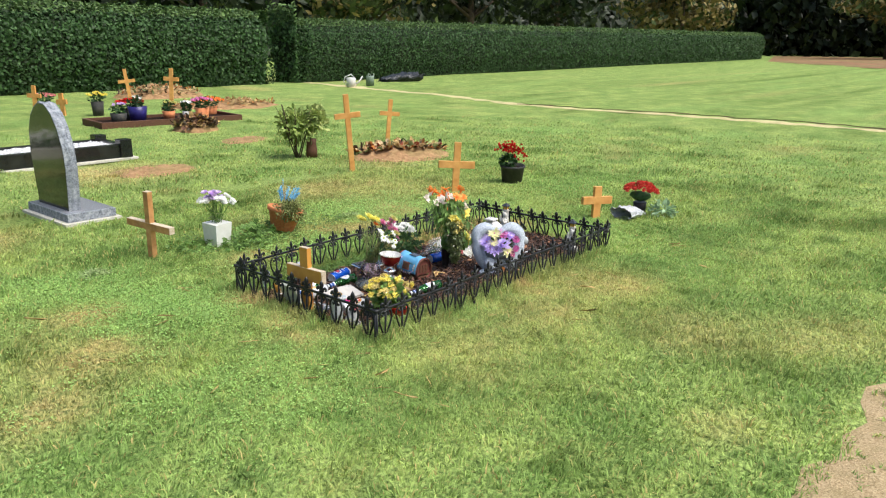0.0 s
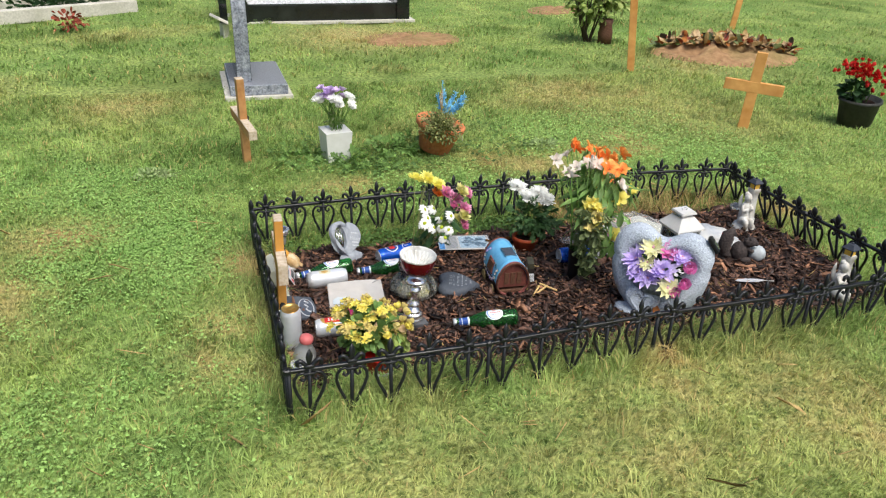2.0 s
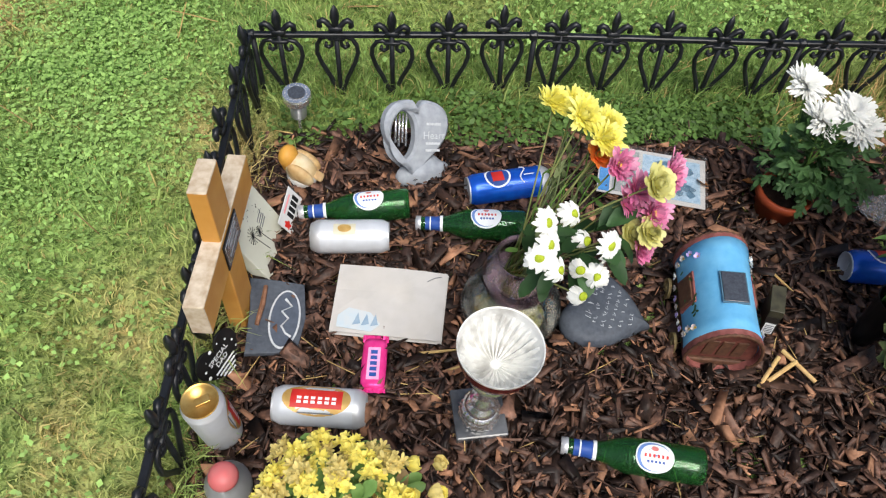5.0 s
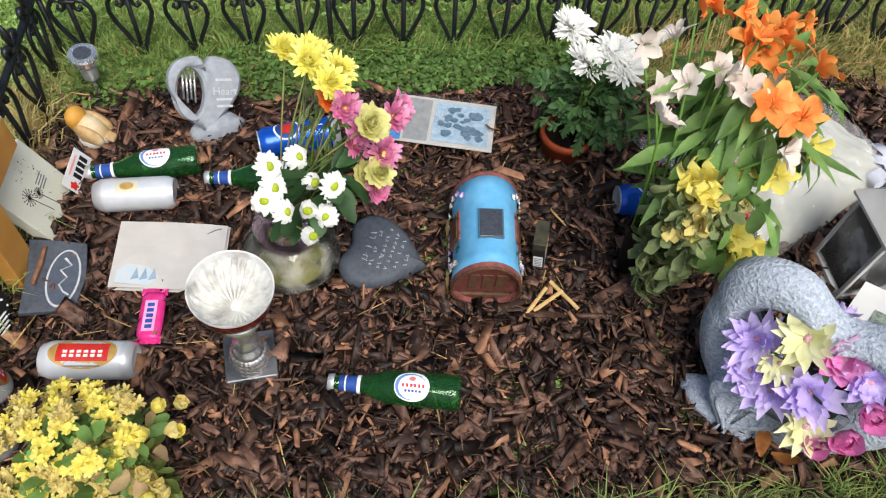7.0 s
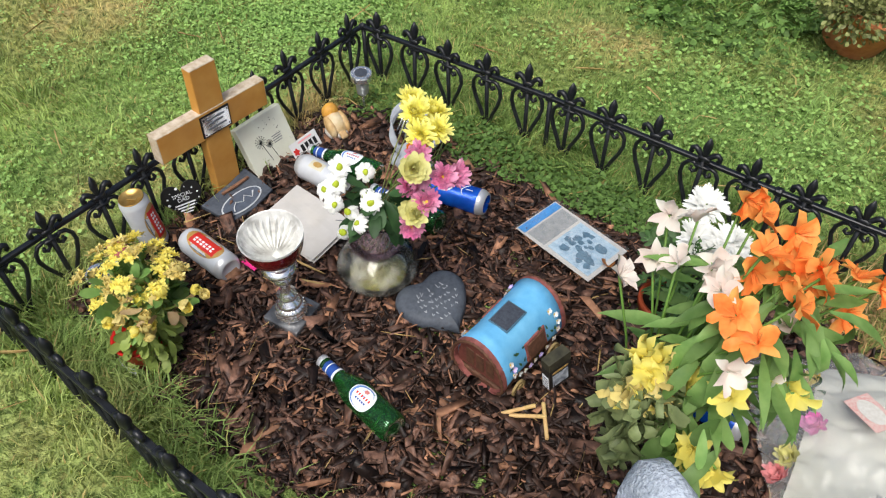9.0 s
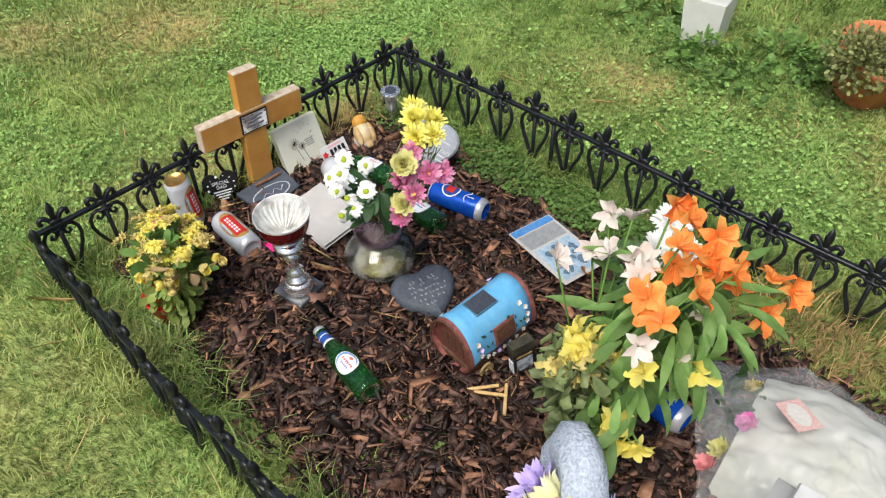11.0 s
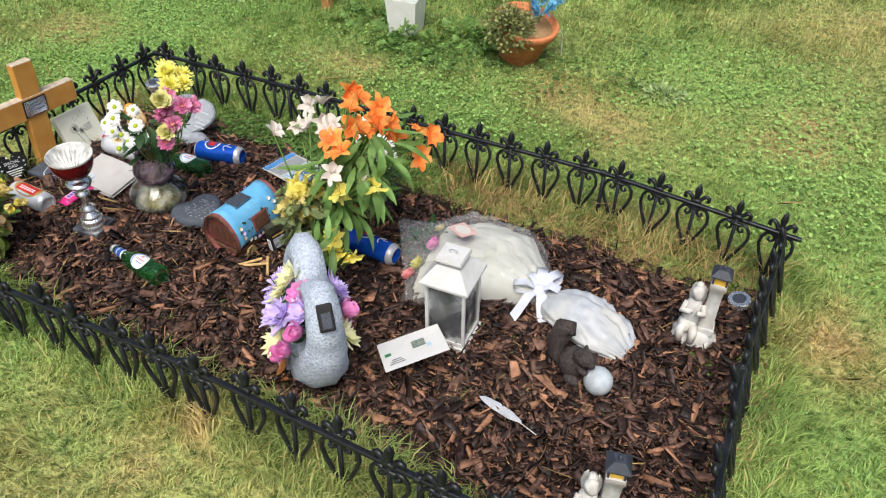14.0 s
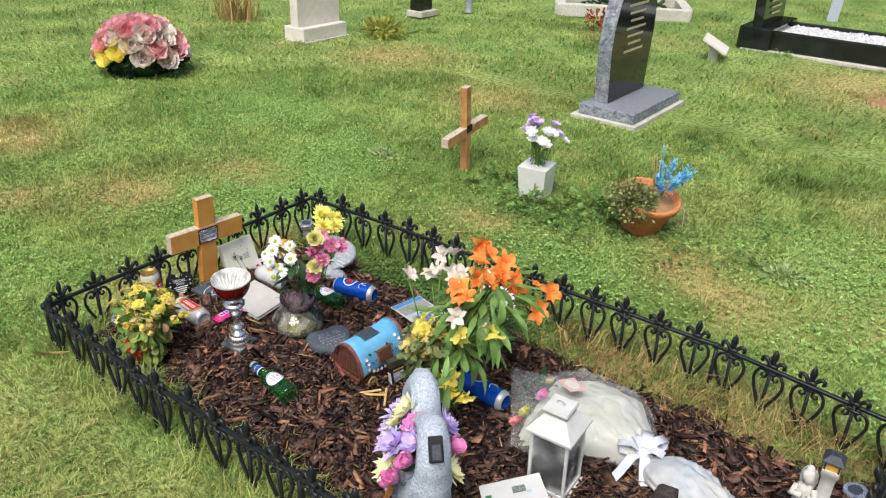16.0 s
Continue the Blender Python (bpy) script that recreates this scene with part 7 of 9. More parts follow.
for i, p in enumerate(((0.555, 0.52, 0.385), (0.595, 0.545, 0.375), (0.615, 0.52, 0.345), (0.545, 0.485, 0.35), (0.575, 0.475, 0.335), (0.605, 0.48, 0.33), (0.645, 0.5, 0.36), (0.63, 0.475, 0.32), (0.61, 0.455, 0.3), (0.56, 0.5, 0.36))):
    head(vs, p, daisies[i % 3], (rnd.uniform(-.3, .7), -0.7, 0.7 + rnd.uniform(-.2, .3)), "white_daisy")
pinks = [with_mats(bloom(18, 0.028, 0.0075, 10, 4, 0.2, 0.006, rnd, 0.84, 15), PETAL_MAGENTA, CENTRE_YELLOW) for _ in range(2)]
for i, p in enumerate(((0.665, 0.62, 0.4), (0.69, 0.585, 0.385), (0.735, 0.6, 0.4), (0.72, 0.57, 0.35), (0.705, 0.54, 0.305), (0.675, 0.575, 0.365), (0.745, 0.625, 0.39))):
    head(vs, p, pinks[i % 2], (0.5 + rnd.uniform(-.3, .3), -0.5 + rnd.uniform(-.3, .3), 0.7), "pink_chrysanthemum")
for p, r_ in (((0.702, 0.56, 0.425), 0.026), ((0.71, 0.545, 0.335), 0.024), ((0.69, 0.555, 0.32), 0.02)):
    head(vs, p, with_mats(bloom(14, r_ * 1.15, r_ * 0.6, 6, 5, 0.25, 0, rnd, 0.82, 15), PETAL_PALE), (0.4, -0.5, 0.75), "pale_carnation")
head(vs, (0.64, 0.648, 0.385), with_mats(bloom(14, 0.026, 0.011, 15, 3, 0.3, 0.006, rnd), PETAL_ORANGE, CENTRE_YELLOW), (0.3, -0.4, 0.8), "orange_flower")
bm = bmesh.new()
for i in range(34):
    a, z_ = rnd.uniform(0, 6.283), rnd.uniform(0.2, 0.34)
    c_ = Vector((0.02 + (z_ - 0.15) * 0.3, -0.02 - (z_ - 0.15) * 0.25, z_))
    leaf(bm, Matrix.Translation(c_ + Vector((0.02 * math.cos(a), 0.02 * math.sin(a), 0))) @ Vector((math.cos(a), math.sin(a), rnd.uniform(-0.5, 0.6))).to_track_quat("Y", "Z").to_matrix().to_4x4(), rnd.uniform(0.04, 0.075), rnd.uniform(0.018, 0.032), rnd.uniform(-0.7, 0.1))
part("leaves", bm, LEAF_DARK, vs, smooth=True, kind="stuff")

# tangled half-dry stems between the vase and the yellow heads
for i in range(16):
    a0, e = rnd.uniform(0, 6.283), Vector((0.075 + rnd.uniform(-.05, .05), 0.08 + rnd.uniform(-.05, .05), 0.37 + rnd.uniform(-.06, .03)))
    o_ = Vector((0.03 * math.cos(a0), 0.03 * math.sin(a0), 0.06))
    pts = [o_ + (e - o_) * f + Vector((rnd.uniform(-.012, .012), rnd.uniform(-.012, .012), 0.012 * math.sin(3.1 * f))) for f in (0, 0.3, 0.5, 0.7, 0.85, 1.0)]
    bm = tube(pts, [0.0022, 0.002, 0.0018, 0.0016, 0.0014, 0.001], 5)
    for k in range(4):
        q_ = o_ + (e - o_) * rnd.uniform(0.35, 0.95)
        leaf(bm, Matrix.Translation(q_) @ Vector((rnd.uniform(-1, 1), rnd.uniform(-1, 1), rnd.uniform(-.9, .4))).to_track_quat("Y", "Z").to_matrix().to_4x4(), rnd.uniform(0.018, 0.036), rnd.uniform(0.006, 0.012), rnd.uniform(-1.2, 0.6))
    part("stem", bm, (STEM, LEAF_DULL)[i % 2], vs, smooth=True)

# white chrysanthemum in a small pot
rnd = random.Random(81)
wc = thing("potted_chrysanthemum", "white chrysanthemum in a small orange-brown pot", "plant", pose(1.11, 0.862, -0.026, -3, 4, 0))
part("pot", lathe([(0, 0), (0.038, 0), (0.05, 0.068), (0.056, 0.07), (0.057, 0.088), (0.05, 0.088), (0.047, 0.078), (0, 0.076)], 28), BROWN_POT, wc, "orange-brown plastic pot", smooth=True)
part("compost", lathe([(0, 0.08), (0.048, 0.078)], 16), SOIL, wc)
part("leaves", with_mats(lobed_foliage(185, (0.025, 0.01, 0.165), (0.1, 0.09, 0.08), 0.044, rnd), leaf_mat("chrysanthemum_leaf", srgb(92, 126, 76), srgb(62, 94, 50))), None, wc, kind="stuff")
wm = [with_mats(bloom(28, 0.045, 0.0078, -8, 6, 0.12, 0, rnd, 0.87, 9), PETAL_WHITE) for _ in range(2)]
for i, p in enumerate(((1.11, 0.975, 0.25), (1.185, 0.918, 0.235), (1.13, 0.905, 0.225), (1.205, 0.895, 0.215))):
    q_ = local(wc, p)
    stem(wc, (rnd.uniform(-.02, .02), rnd.uniform(-.02, .02), 0.09), q_, 0.002)
    part("flower", wm[i % 2], None, wc, "white chrysanthemum head", towards(q_, (rnd.uniform(-.2, .3), -0.35, 0.9), rnd.uniform(0, 40)))

# lily bouquet in a black cone
rnd = random.Random(91)
al = thing("lily_bouquet", "orange, white and yellow lily bouquet in a black grave vase", "bouquet", pose(1.185, 0.555, 0.0, 0, 4, 0))
part("vase", lathe([(0, -0.02), (0.012, -0.02), (0.024, 0.05), (0.034, 0.14), (0.037, 0.142), (0.033, 0.14), (0.02, 0.03), (0, 0.02)], 20), BLACK_POT, al, "black plastic cone vase", smooth=True)
foot_ = (0, 0, 0.15)


def soften(me, amount, grain):
    """Lets the petals of a flower wave."""
    for v in me.vertices:
        v.co += noise.noise_vector(v.co * grain) * amount
    return me


lily_o = [with_mats(soften(trumpet(0.037, 0.023, rnd, 47), 0.008, 60), PETAL_ORANGE) for _ in range(4)]
lily_w = [with_mats(soften(trumpet(0.032, 0.017, rnd, 48), 0.007, 60), PETAL_BLUSH) for _ in range(4)]
lily_y = [with_mats(soften(trumpet(0.034, 0.02, rnd, 46), 0.0065, 48), PETAL_YELLOW) for _ in range(3)]
k_ = 0
for p in ((1.235, 0.7, 0.5), (1.262, 0.665, 0.49), (1.315, 0.73, 0.47), (1.365, 0.715, 0.46), (1.3, 0.515, 0.49), (1.33, 0.575, 0.49), (1.41, 0.735, 0.435), (1.415, 0.725, 0.37), (1.34, 0.68, 0.47), (1.3, 0.6, 0.51), (1.28, 0.7, 0.47)):
    for j in range(1 + (k_ % 3 == 0)):
        pp = Vector(p) + Vector((rnd.uniform(-.03, .03), rnd.uniform(-.03, .03), rnd.uniform(-.03, .02)))
        head(al, pp, lily_o[k_ % 4], (rnd.uniform(-.4, .9), rnd.uniform(-.9, .4), rnd.uniform(.1, 1)), "orange_lily", foot_, 0.0022, 0.03)
        k_ += 1
for p in ((1.148, 0.69, 0.47), (1.21, 0.62, 0.51), (1.15, 0.56, 0.46), (1.245, 0.58, 0.48), (1.342, 0.528, 0.42), (1.185, 0.66, 0.5), (1.17, 0.61, 0.48), (1.38, 0.62, 0.4), (1.36, 0.56, 0.36), (1.22, 0.66, 0.48), (1.15, 0.64, 0.44)):
    for j in range(1):
        pp = Vector(p) + Vector((rnd.uniform(-.04, .02), rnd.uniform(-.04, .02), rnd.uniform(-.03, .02)))
        head(al, pp, lily_w[k_ % 4], (rnd.uniform(-.9, .7), rnd.uniform(-.9, .3), rnd.uniform(.1, 1)), "white_lily", foot_, 0.0022, 0.03)
        k_ += 1
for p in ((1.266, 0.526, 0.325), (1.31, 0.515, 0.35), (1.318, 0.455, 0.2), (1.34, 0.48, 0.2), (1.378, 0.545, 0.385), (1.29, 0.47, 0.21)):
    for j in range(2):
        pp = Vector(p) + Vector((rnd.uniform(-.016, .016), rnd.uniform(-.016, .016), rnd.uniform(-.02, .01)))
        head(al, pp, lily_y[k_ % 3], (rnd.uniform(-.3, .8), rnd.uniform(-.9, 0), rnd.uniform(-.8, .5)), "yellow_lily", foot_, 0.0022, 0.05)
        k_ += 1
bm = bmesh.new()
for i in range(165):
    a, z_ = rnd.uniform(0, 6.283), 0.19 + 0.29 * rnd.random() ** 0.6
    k = (z_ - 0.1) / 0.3
    c_ = Vector((0.085 * k, 0.065 * k, z_)) + Vector((math.cos(a), math.sin(a), 0)) * rnd.uniform(0.01, 0.05 + 0.05 * k)
    leaf(bm, Matrix.Translation(c_) @ Vector((math.cos(a), math.sin(a), rnd.uniform(-0.9, 0.4))).to_track_quat("Y", "Z").to_matrix().to_4x4(), rnd.uniform(0.06, 0.125), rnd.uniform(0.018, 0.032), rnd.uniform(-1.5, 0.2), 0, 0.12, SHARP_TIP)
for i in range(26):
    c_ = Vector((rnd.uniform(0.05, 0.15), rnd.uniform(-0.11, -0.02), rnd.uniform(0.18, 0.34)))
    leaf(bm, Matrix.Translation(c_) @ Vector((rnd.uniform(-.4, .5), rnd.uniform(-.7, .2), rnd.uniform(-1.4, -0.3))).to_track_quat("Y", "Z").to_matrix().to_4x4(), rnd.uniform(0.06, 0.1), rnd.uniform(0.016, 0.03), rnd.uniform(-0.4, 0.3))
part("leaves", bm, LEAF, al, smooth=True, kind="stuff")


def crumple(bm, amount, grain):
    for v in bm.verts:
        v.co += noise.noise_vector(v.co * grain) * amount
    return bm


bm = bmesh.new()
for i in range(230):
    z_ = 0.33 - 0.25 * rnd.random() ** 1.2
    r_ = 0.02 + 0.026 * min(1.0, max(0.0, (z_ - 0.1) / 0.13))
    a, q_ = rnd.uniform(0, 6.283), r_ * rnd.random() ** 0.5
    c_ = Vector((0.004 + q_ * math.cos(a), -0.066 + q_ * math.sin(a), z_))
    d_ = Vector((math.cos(a) * rnd.uniform(0, 1), math.sin(a) * rnd.uniform(0, 1), rnd.uniform(-1.6, -0.2)))
    leaf(bm, Matrix.Translation(c_) @ d_.to_track_quat("Y", "Z").to_matrix().to_4x4() @ pose(0, 0, 0, 0, rnd.uniform(-90, 90)), rnd.uniform(0.026, 0.046), rnd.uniform(0.015, 0.028), rnd.uniform(-1.5, 1.3), 0, rnd.uniform(0.1, 0.5))
part("wilted_leaves", crumple(bm, 0.006, 70), LEAF_DULL, al, "wilted grey-green leaves", smooth=True, kind="stuff")
wilt = []
for i in range(4):
    bm = bmesh.new()
    for k in range(9):
        leaf(bm, pose(0, 0, 0, 0, 0, 40 * k + rnd.uniform(-14, 14)) @ pose(0, 0.002, 0, rnd.uniform(35, 80)), rnd.uniform(0.024, 0.036), rnd.uniform(0.012, 0.022), rnd.uniform(-1.3, 0.6), 0, rnd.uniform(0.1, 0.5))
    wilt.append(with_mats(shell(crumple(bm, 0.011, 70), True, "bloom"), (PETAL_YELLOW, PETAL_OLD)[i % 2]))
for i in range(17):
    part("wilted_flower", wilt[i % 4], None, al, m=towards((0.0 + rnd.uniform(-.045, .04), -0.068 + rnd.uniform(-.04, .04), 0.325 + rnd.uniform(-.06, .03)), (rnd.uniform(-.9, .6), rnd.uniform(-.9, .3), rnd.uniform(-1.0, .6)), rnd.uniform(0, 90)))


# ---- wrapped bouquet, lantern, statues ----
rnd = random.Random(101)
bq = thing("wrapped_bouquet", "bouquet lying in cream paper and clear film with a white bow", "bouquet", pose(1.79, 0.73, 0.0))


def fan(length, ws, ts, seed, nx=36, na=52, crease=0.012):
    """A lumpy wrapped bundle along x, flat on the ground: half widths ws and heights ts at even steps."""
    own = bmesh.new()
    rows = []
    steps = [k / (len(ws) - 1) for k in range(len(ws))]
    for i in range(nx + 1):
        f = i / nx
        w, t = float(np.interp(f, steps, ws)), float(np.interp(f, steps, ts))
        row = []
        for j in range(na):
            a = 2 * math.pi * j / na
            y, z = w * math.cos(a), t * (0.5 + 0.5 * math.sin(a))
            c = min(1.0, w / 0.06)
            k = c * crease * (noise.noise((f * 4, math.cos(a) * 4, math.sin(a) * 3 + seed)) + 0.5 * noise.noise((f * 11, math.cos(a) * 10, math.sin(a) * 9 + seed)) + 0.9 * abs(noise.noise((f * 9 + 3 * math.cos(a), math.cos(a) * 7, seed * 3))))
            row.append(own.verts.new((length * f + k * 0.8, y + k * math.cos(a), max(0.001, z + k))))
        rows.append(row)
    for p, q in zip(rows, rows[1:]):
        for j in range(na):
            own.faces.new((p[j], p[(j + 1) % na], q[(j + 1) % na], q[j]))
    return own, rows


def drape(low, high, heights, seed, pleat=0.005, crease=0.012, closed=True, nu=44, ns=36):
    """A wrapping fanned out from a gathered neck: its two edges in plan and its heights at even steps."""
    own = bmesh.new()
    at = np.linspace(0, 1, len(low))
    rows = []
    for i in range(ns + 1):
        s = i / ns
        (lx, ly), (hx, hy) = ([float(np.interp(s, at, [q[c] for q in side])) for c in (0, 1)] for side in (low, high))
        h, row = float(np.interp(s, at, heights)), []
        for j in range(nu + 1):
            u = j / nu
            x, y, dome = lx + (hx - lx) * u, ly + (hy - ly) * u, (4 * u * (1 - u)) ** 0.5
            fold = pleat * (abs(math.sin(u * 17 + 2.5 * noise.noise((s * 2.0, u * 2, seed)))) - 0.5) * (1 - 0.5 * s)
            rough = crease * (noise.noise((x * 9, y * 9, seed)) + 1.1 * abs(noise.noise((x * 19, y * 19, seed + 7))) + 0.6 * abs(noise.noise((x * 41, y * 41, seed + 9))))
            row.append(own.verts.new((x, y, max(0.012, h * dome + (fold + rough) * min(1.0, 3 * dome)))))
        rows.append(row)
    for a, b in zip(rows, rows[1:]):
        for j in range(nu):
            own.faces.new((a[j], a[j + 1], b[j + 1], b[j]))
    if closed:
        base = [[own.verts.new((v.co.x, v.co.y, 0.004)) for v in (row[0], row[nu // 2], row[-1])] for row in rows]
        for a, b in zip(base, base[1:]):
            for j in range(2):
                own.faces.new((a[j], b[j], b[j + 1], a[j + 1]))
        for a, b, r0, r1 in zip(base, base[1:], rows, rows[1:]):
            own.faces.new((a[0], r0[0], r1[0], b[0])), own.faces.new((a[2], b[2], r1[-1], r0[-1]))
    return own


part("paper", drape([(0, -0.015), (-0.09, -0.05), (-0.19, -0.11), (-0.27, -0.145), (-0.32, -0.15)], [(0, 0.015), (-0.012, 0.12), (-0.1, 0.235), (-0.24, 0.25), (-0.36, 0.2)], [0.045, 0.08, 0.1, 0.085, 0.05], 3, 0.006, 0.011, True, 70, 56), WRAP_PAPER, bq, "cream wrapping paper", smooth=True)
part("film", drape([(0.005, -0.018), (-0.095, -0.056), (-0.2, -0.122), (-0.28, -0.162), (-0.325, -0.168)], [(0.005, 0.02), (-0.008, 0.135), (-0.1, 0.255), (-0.3, 0.265), (-0.525, 0.142)], [0.052, 0.085, 0.106, 0.096, 0.045], 5, 0.006, 0.022, False, 60, 50), FILM, bq, "clear crinkled film", smooth=True)
part("film_flap", drape([(-0.3, -0.13), (-0.36, -0.06), (-0.42, 0.02)], [(-0.31, 0.22), (-0.42, 0.19), (-0.52, 0.135)], [0.05, 0.03, 0.016], 8, 0.004, 0.01, False, 20, 16), FILM, bq, "clear film flap at the open end", smooth=True)
own, rows = fan(0.275, [0.028, 0.062, 0.078, 0.084, 0.074, 0.04], [0.045, 0.078, 0.086, 0.08, 0.06, 0.02], 9, crease=0.009)
own.faces.new(rows[-1])
part("stem_wrap", own, WRAP_WHITE, bq, "white crinkled wrapping round the stems", pose(0.008, -0.002, 0, 0, 0, -14), smooth=True)
bw_ = part("bow", ball(0.022, pose(0, 0, 0.05), None, 2), RIBBON, bq, "white ribbon bow", smooth=True)
for i in range(7):
    a = i * 52 + rnd.uniform(-15, 15)
    m_ = pose(0, 0, 0.052, 0, 0, a)
    lp = rnd.uniform(0.05, 0.082)
    bm = bmesh.new()
    pts = [(0, 0), (lp * 0.5, 0.03), (lp, 0.024), (lp * 0.9, -0.002), (lp * 0.45, -0.004), (0.004, 0.001)] if i < 5 else [(0, 0), (lp * 0.6, 0.012), (lp * 1.1, -0.02), (lp * 1.5, -0.038)]
    prev = None
    for x_, z_ in pts:
        w_ = 0.014 if x_ > 0.01 else 0.006
        cur = (bm.verts.new((x_, -w_, z_)), bm.verts.new((x_, w_, z_ + 0.003)))
        if prev:
            bm.faces.new((prev[0], prev[1], cur[1], cur[0]))
        prev = cur
    part("ribbon_loop", bm, RIBBON, bw_, m=m_, smooth=True)
tg = part("label", box(0.075, 0.055, 0.0012, 0.0003, pose(-0.262, 0.056, 0.128, -4, -8, -32)), material("red_border_label", srgb(200, 140, 136), 0.6, col2=srgb(206, 190, 182), scale=260, bump=0), bq, "small florist label with a red border")
part("label_face", plate(oval(0.029, 0.019), 0.0006, m=pose(-0.262, 0.056, 0.1296, -4, -8, -32)), material("white_label_face", srgb(206, 204, 198), 0.6, col2=srgb(192, 188, 180), scale=160, bump=0), tg)
for x_, y_, z_, mt_ in ((-0.325, 0.015, 0.075, PETAL_PINK), (-0.34, -0.06, 0.05, PETAL_PALE), (-0.36, 0.12, 0.045, PETAL_OLD), (-0.345, -0.1, 0.04, PETAL_ROSE)):
    part("flower", with_mats(bloom(16, 0.028, 0.009, 15, 3, 0.4, 0.004, rnd), mt_, CENTRE_YELLOW), None, bq, m=towards((x_, y_, z_), (-0.6, rnd.uniform(-.4, .4), 0.8)))
part("leaves", with_mats(foliage(70, (-0.39, 0.06, 0.03), (0.07, 0.09, 0.025), 0.04, 0.014, rnd), LEAF_DARK), None, bq, kind="stuff")

lan = thing("lantern", "white metal and glass candle lantern standing on bark", "lantern", pose(1.632, 0.518, 0.002, 1, -1, 3))
part("base", box(0.118, 0.118, 0.014, 0.002), WHITE_PAINT, lan)
for sx in (-1, 1):
    for sy in (-1, 1):
        part("corner_post", box(0.008, 0.008, 0.192, 0.001, Matrix.Translation((sx * 0.05, sy * 0.05, 0.014))), WHITE_PAINT, lan)
for i in range(4):
    m_ = pose(0, 0, 0, 0, 0, 90 * i)
    part("pane", box(0.092, 0.0016, 0.175, 0, m_ @ Matrix.Translation((0, 0.05, 0.018))), LANTERN_PANE, lan, "smeared glass pane").visible_shadow = False
    part("bottom_rail", box(0.094, 0.007, 0.012, 0.001, m_ @ Matrix.Translation((0, 0.05, 0.014))), WHITE_PAINT, lan)
    part("top_rail", box(0.094, 0.007, 0.012, 0.001, m_ @ Matrix.Translation((0, 0.05, 0.193))), WHITE_PAINT, lan)


def frustum(a, b, z0, z1, lip=0.004):
    bm = bmesh.new()
    r0 = [bm.verts.new((sx * a, sy * a, z0)) for sx, sy in ((-1, -1), (1, -1), (1, 1), (-1, 1))]
    r1 = [bm.verts.new((sx * a, sy * a, z0 + lip)) for sx, sy in ((-1, -1), (1, -1), (1, 1), (-1, 1))]
    r2 = [bm.verts.new((sx * b, sy * b, z1)) for sx, sy in ((-1, -1), (1, -1), (1, 1), (-1, 1))]
    for p, q in ((r0, r1), (r1, r2)):
        for i in range(4):
            bm.faces.new((p[i], p[(i + 1) % 4], q[(i + 1) % 4], q[i]))
    bm.faces.new(r0[::-1]), bm.faces.new(r2)
    return bm


part("roof", frustum(0.0645, 0.031, 0.206, 0.254, 0.006), WHITE_PAINT, lan, "white pyramid roof")
part("chimney", box(0.048, 0.048, 0.032, 0.001, Matrix.Translation((0, 0, 0.235))), WHITE_PAINT, lan)
part("chimney_cap", frustum(0.035, 0.032, 0.266, 0.276), WHITE_PAINT, lan)
part("ring", tube([(0.012 * math.cos(a), 0, 0.276 + 0.004 + 0.006 * math.sin(a)) for a in (0.52 * i for i in range(13))], 0.0014, 5, close=False), SILVER, lan)
part("candle", lathe([(0, 0.014), (0.03, 0.014), (0.03, 0.118), (0.024, 0.132), (0.014, 0.128), (0, 0.12)], 20, Matrix.Translation((-0.006, -0.006, 0))), WHITE_PLASTER, lan, "white pillar candle", smooth=True)


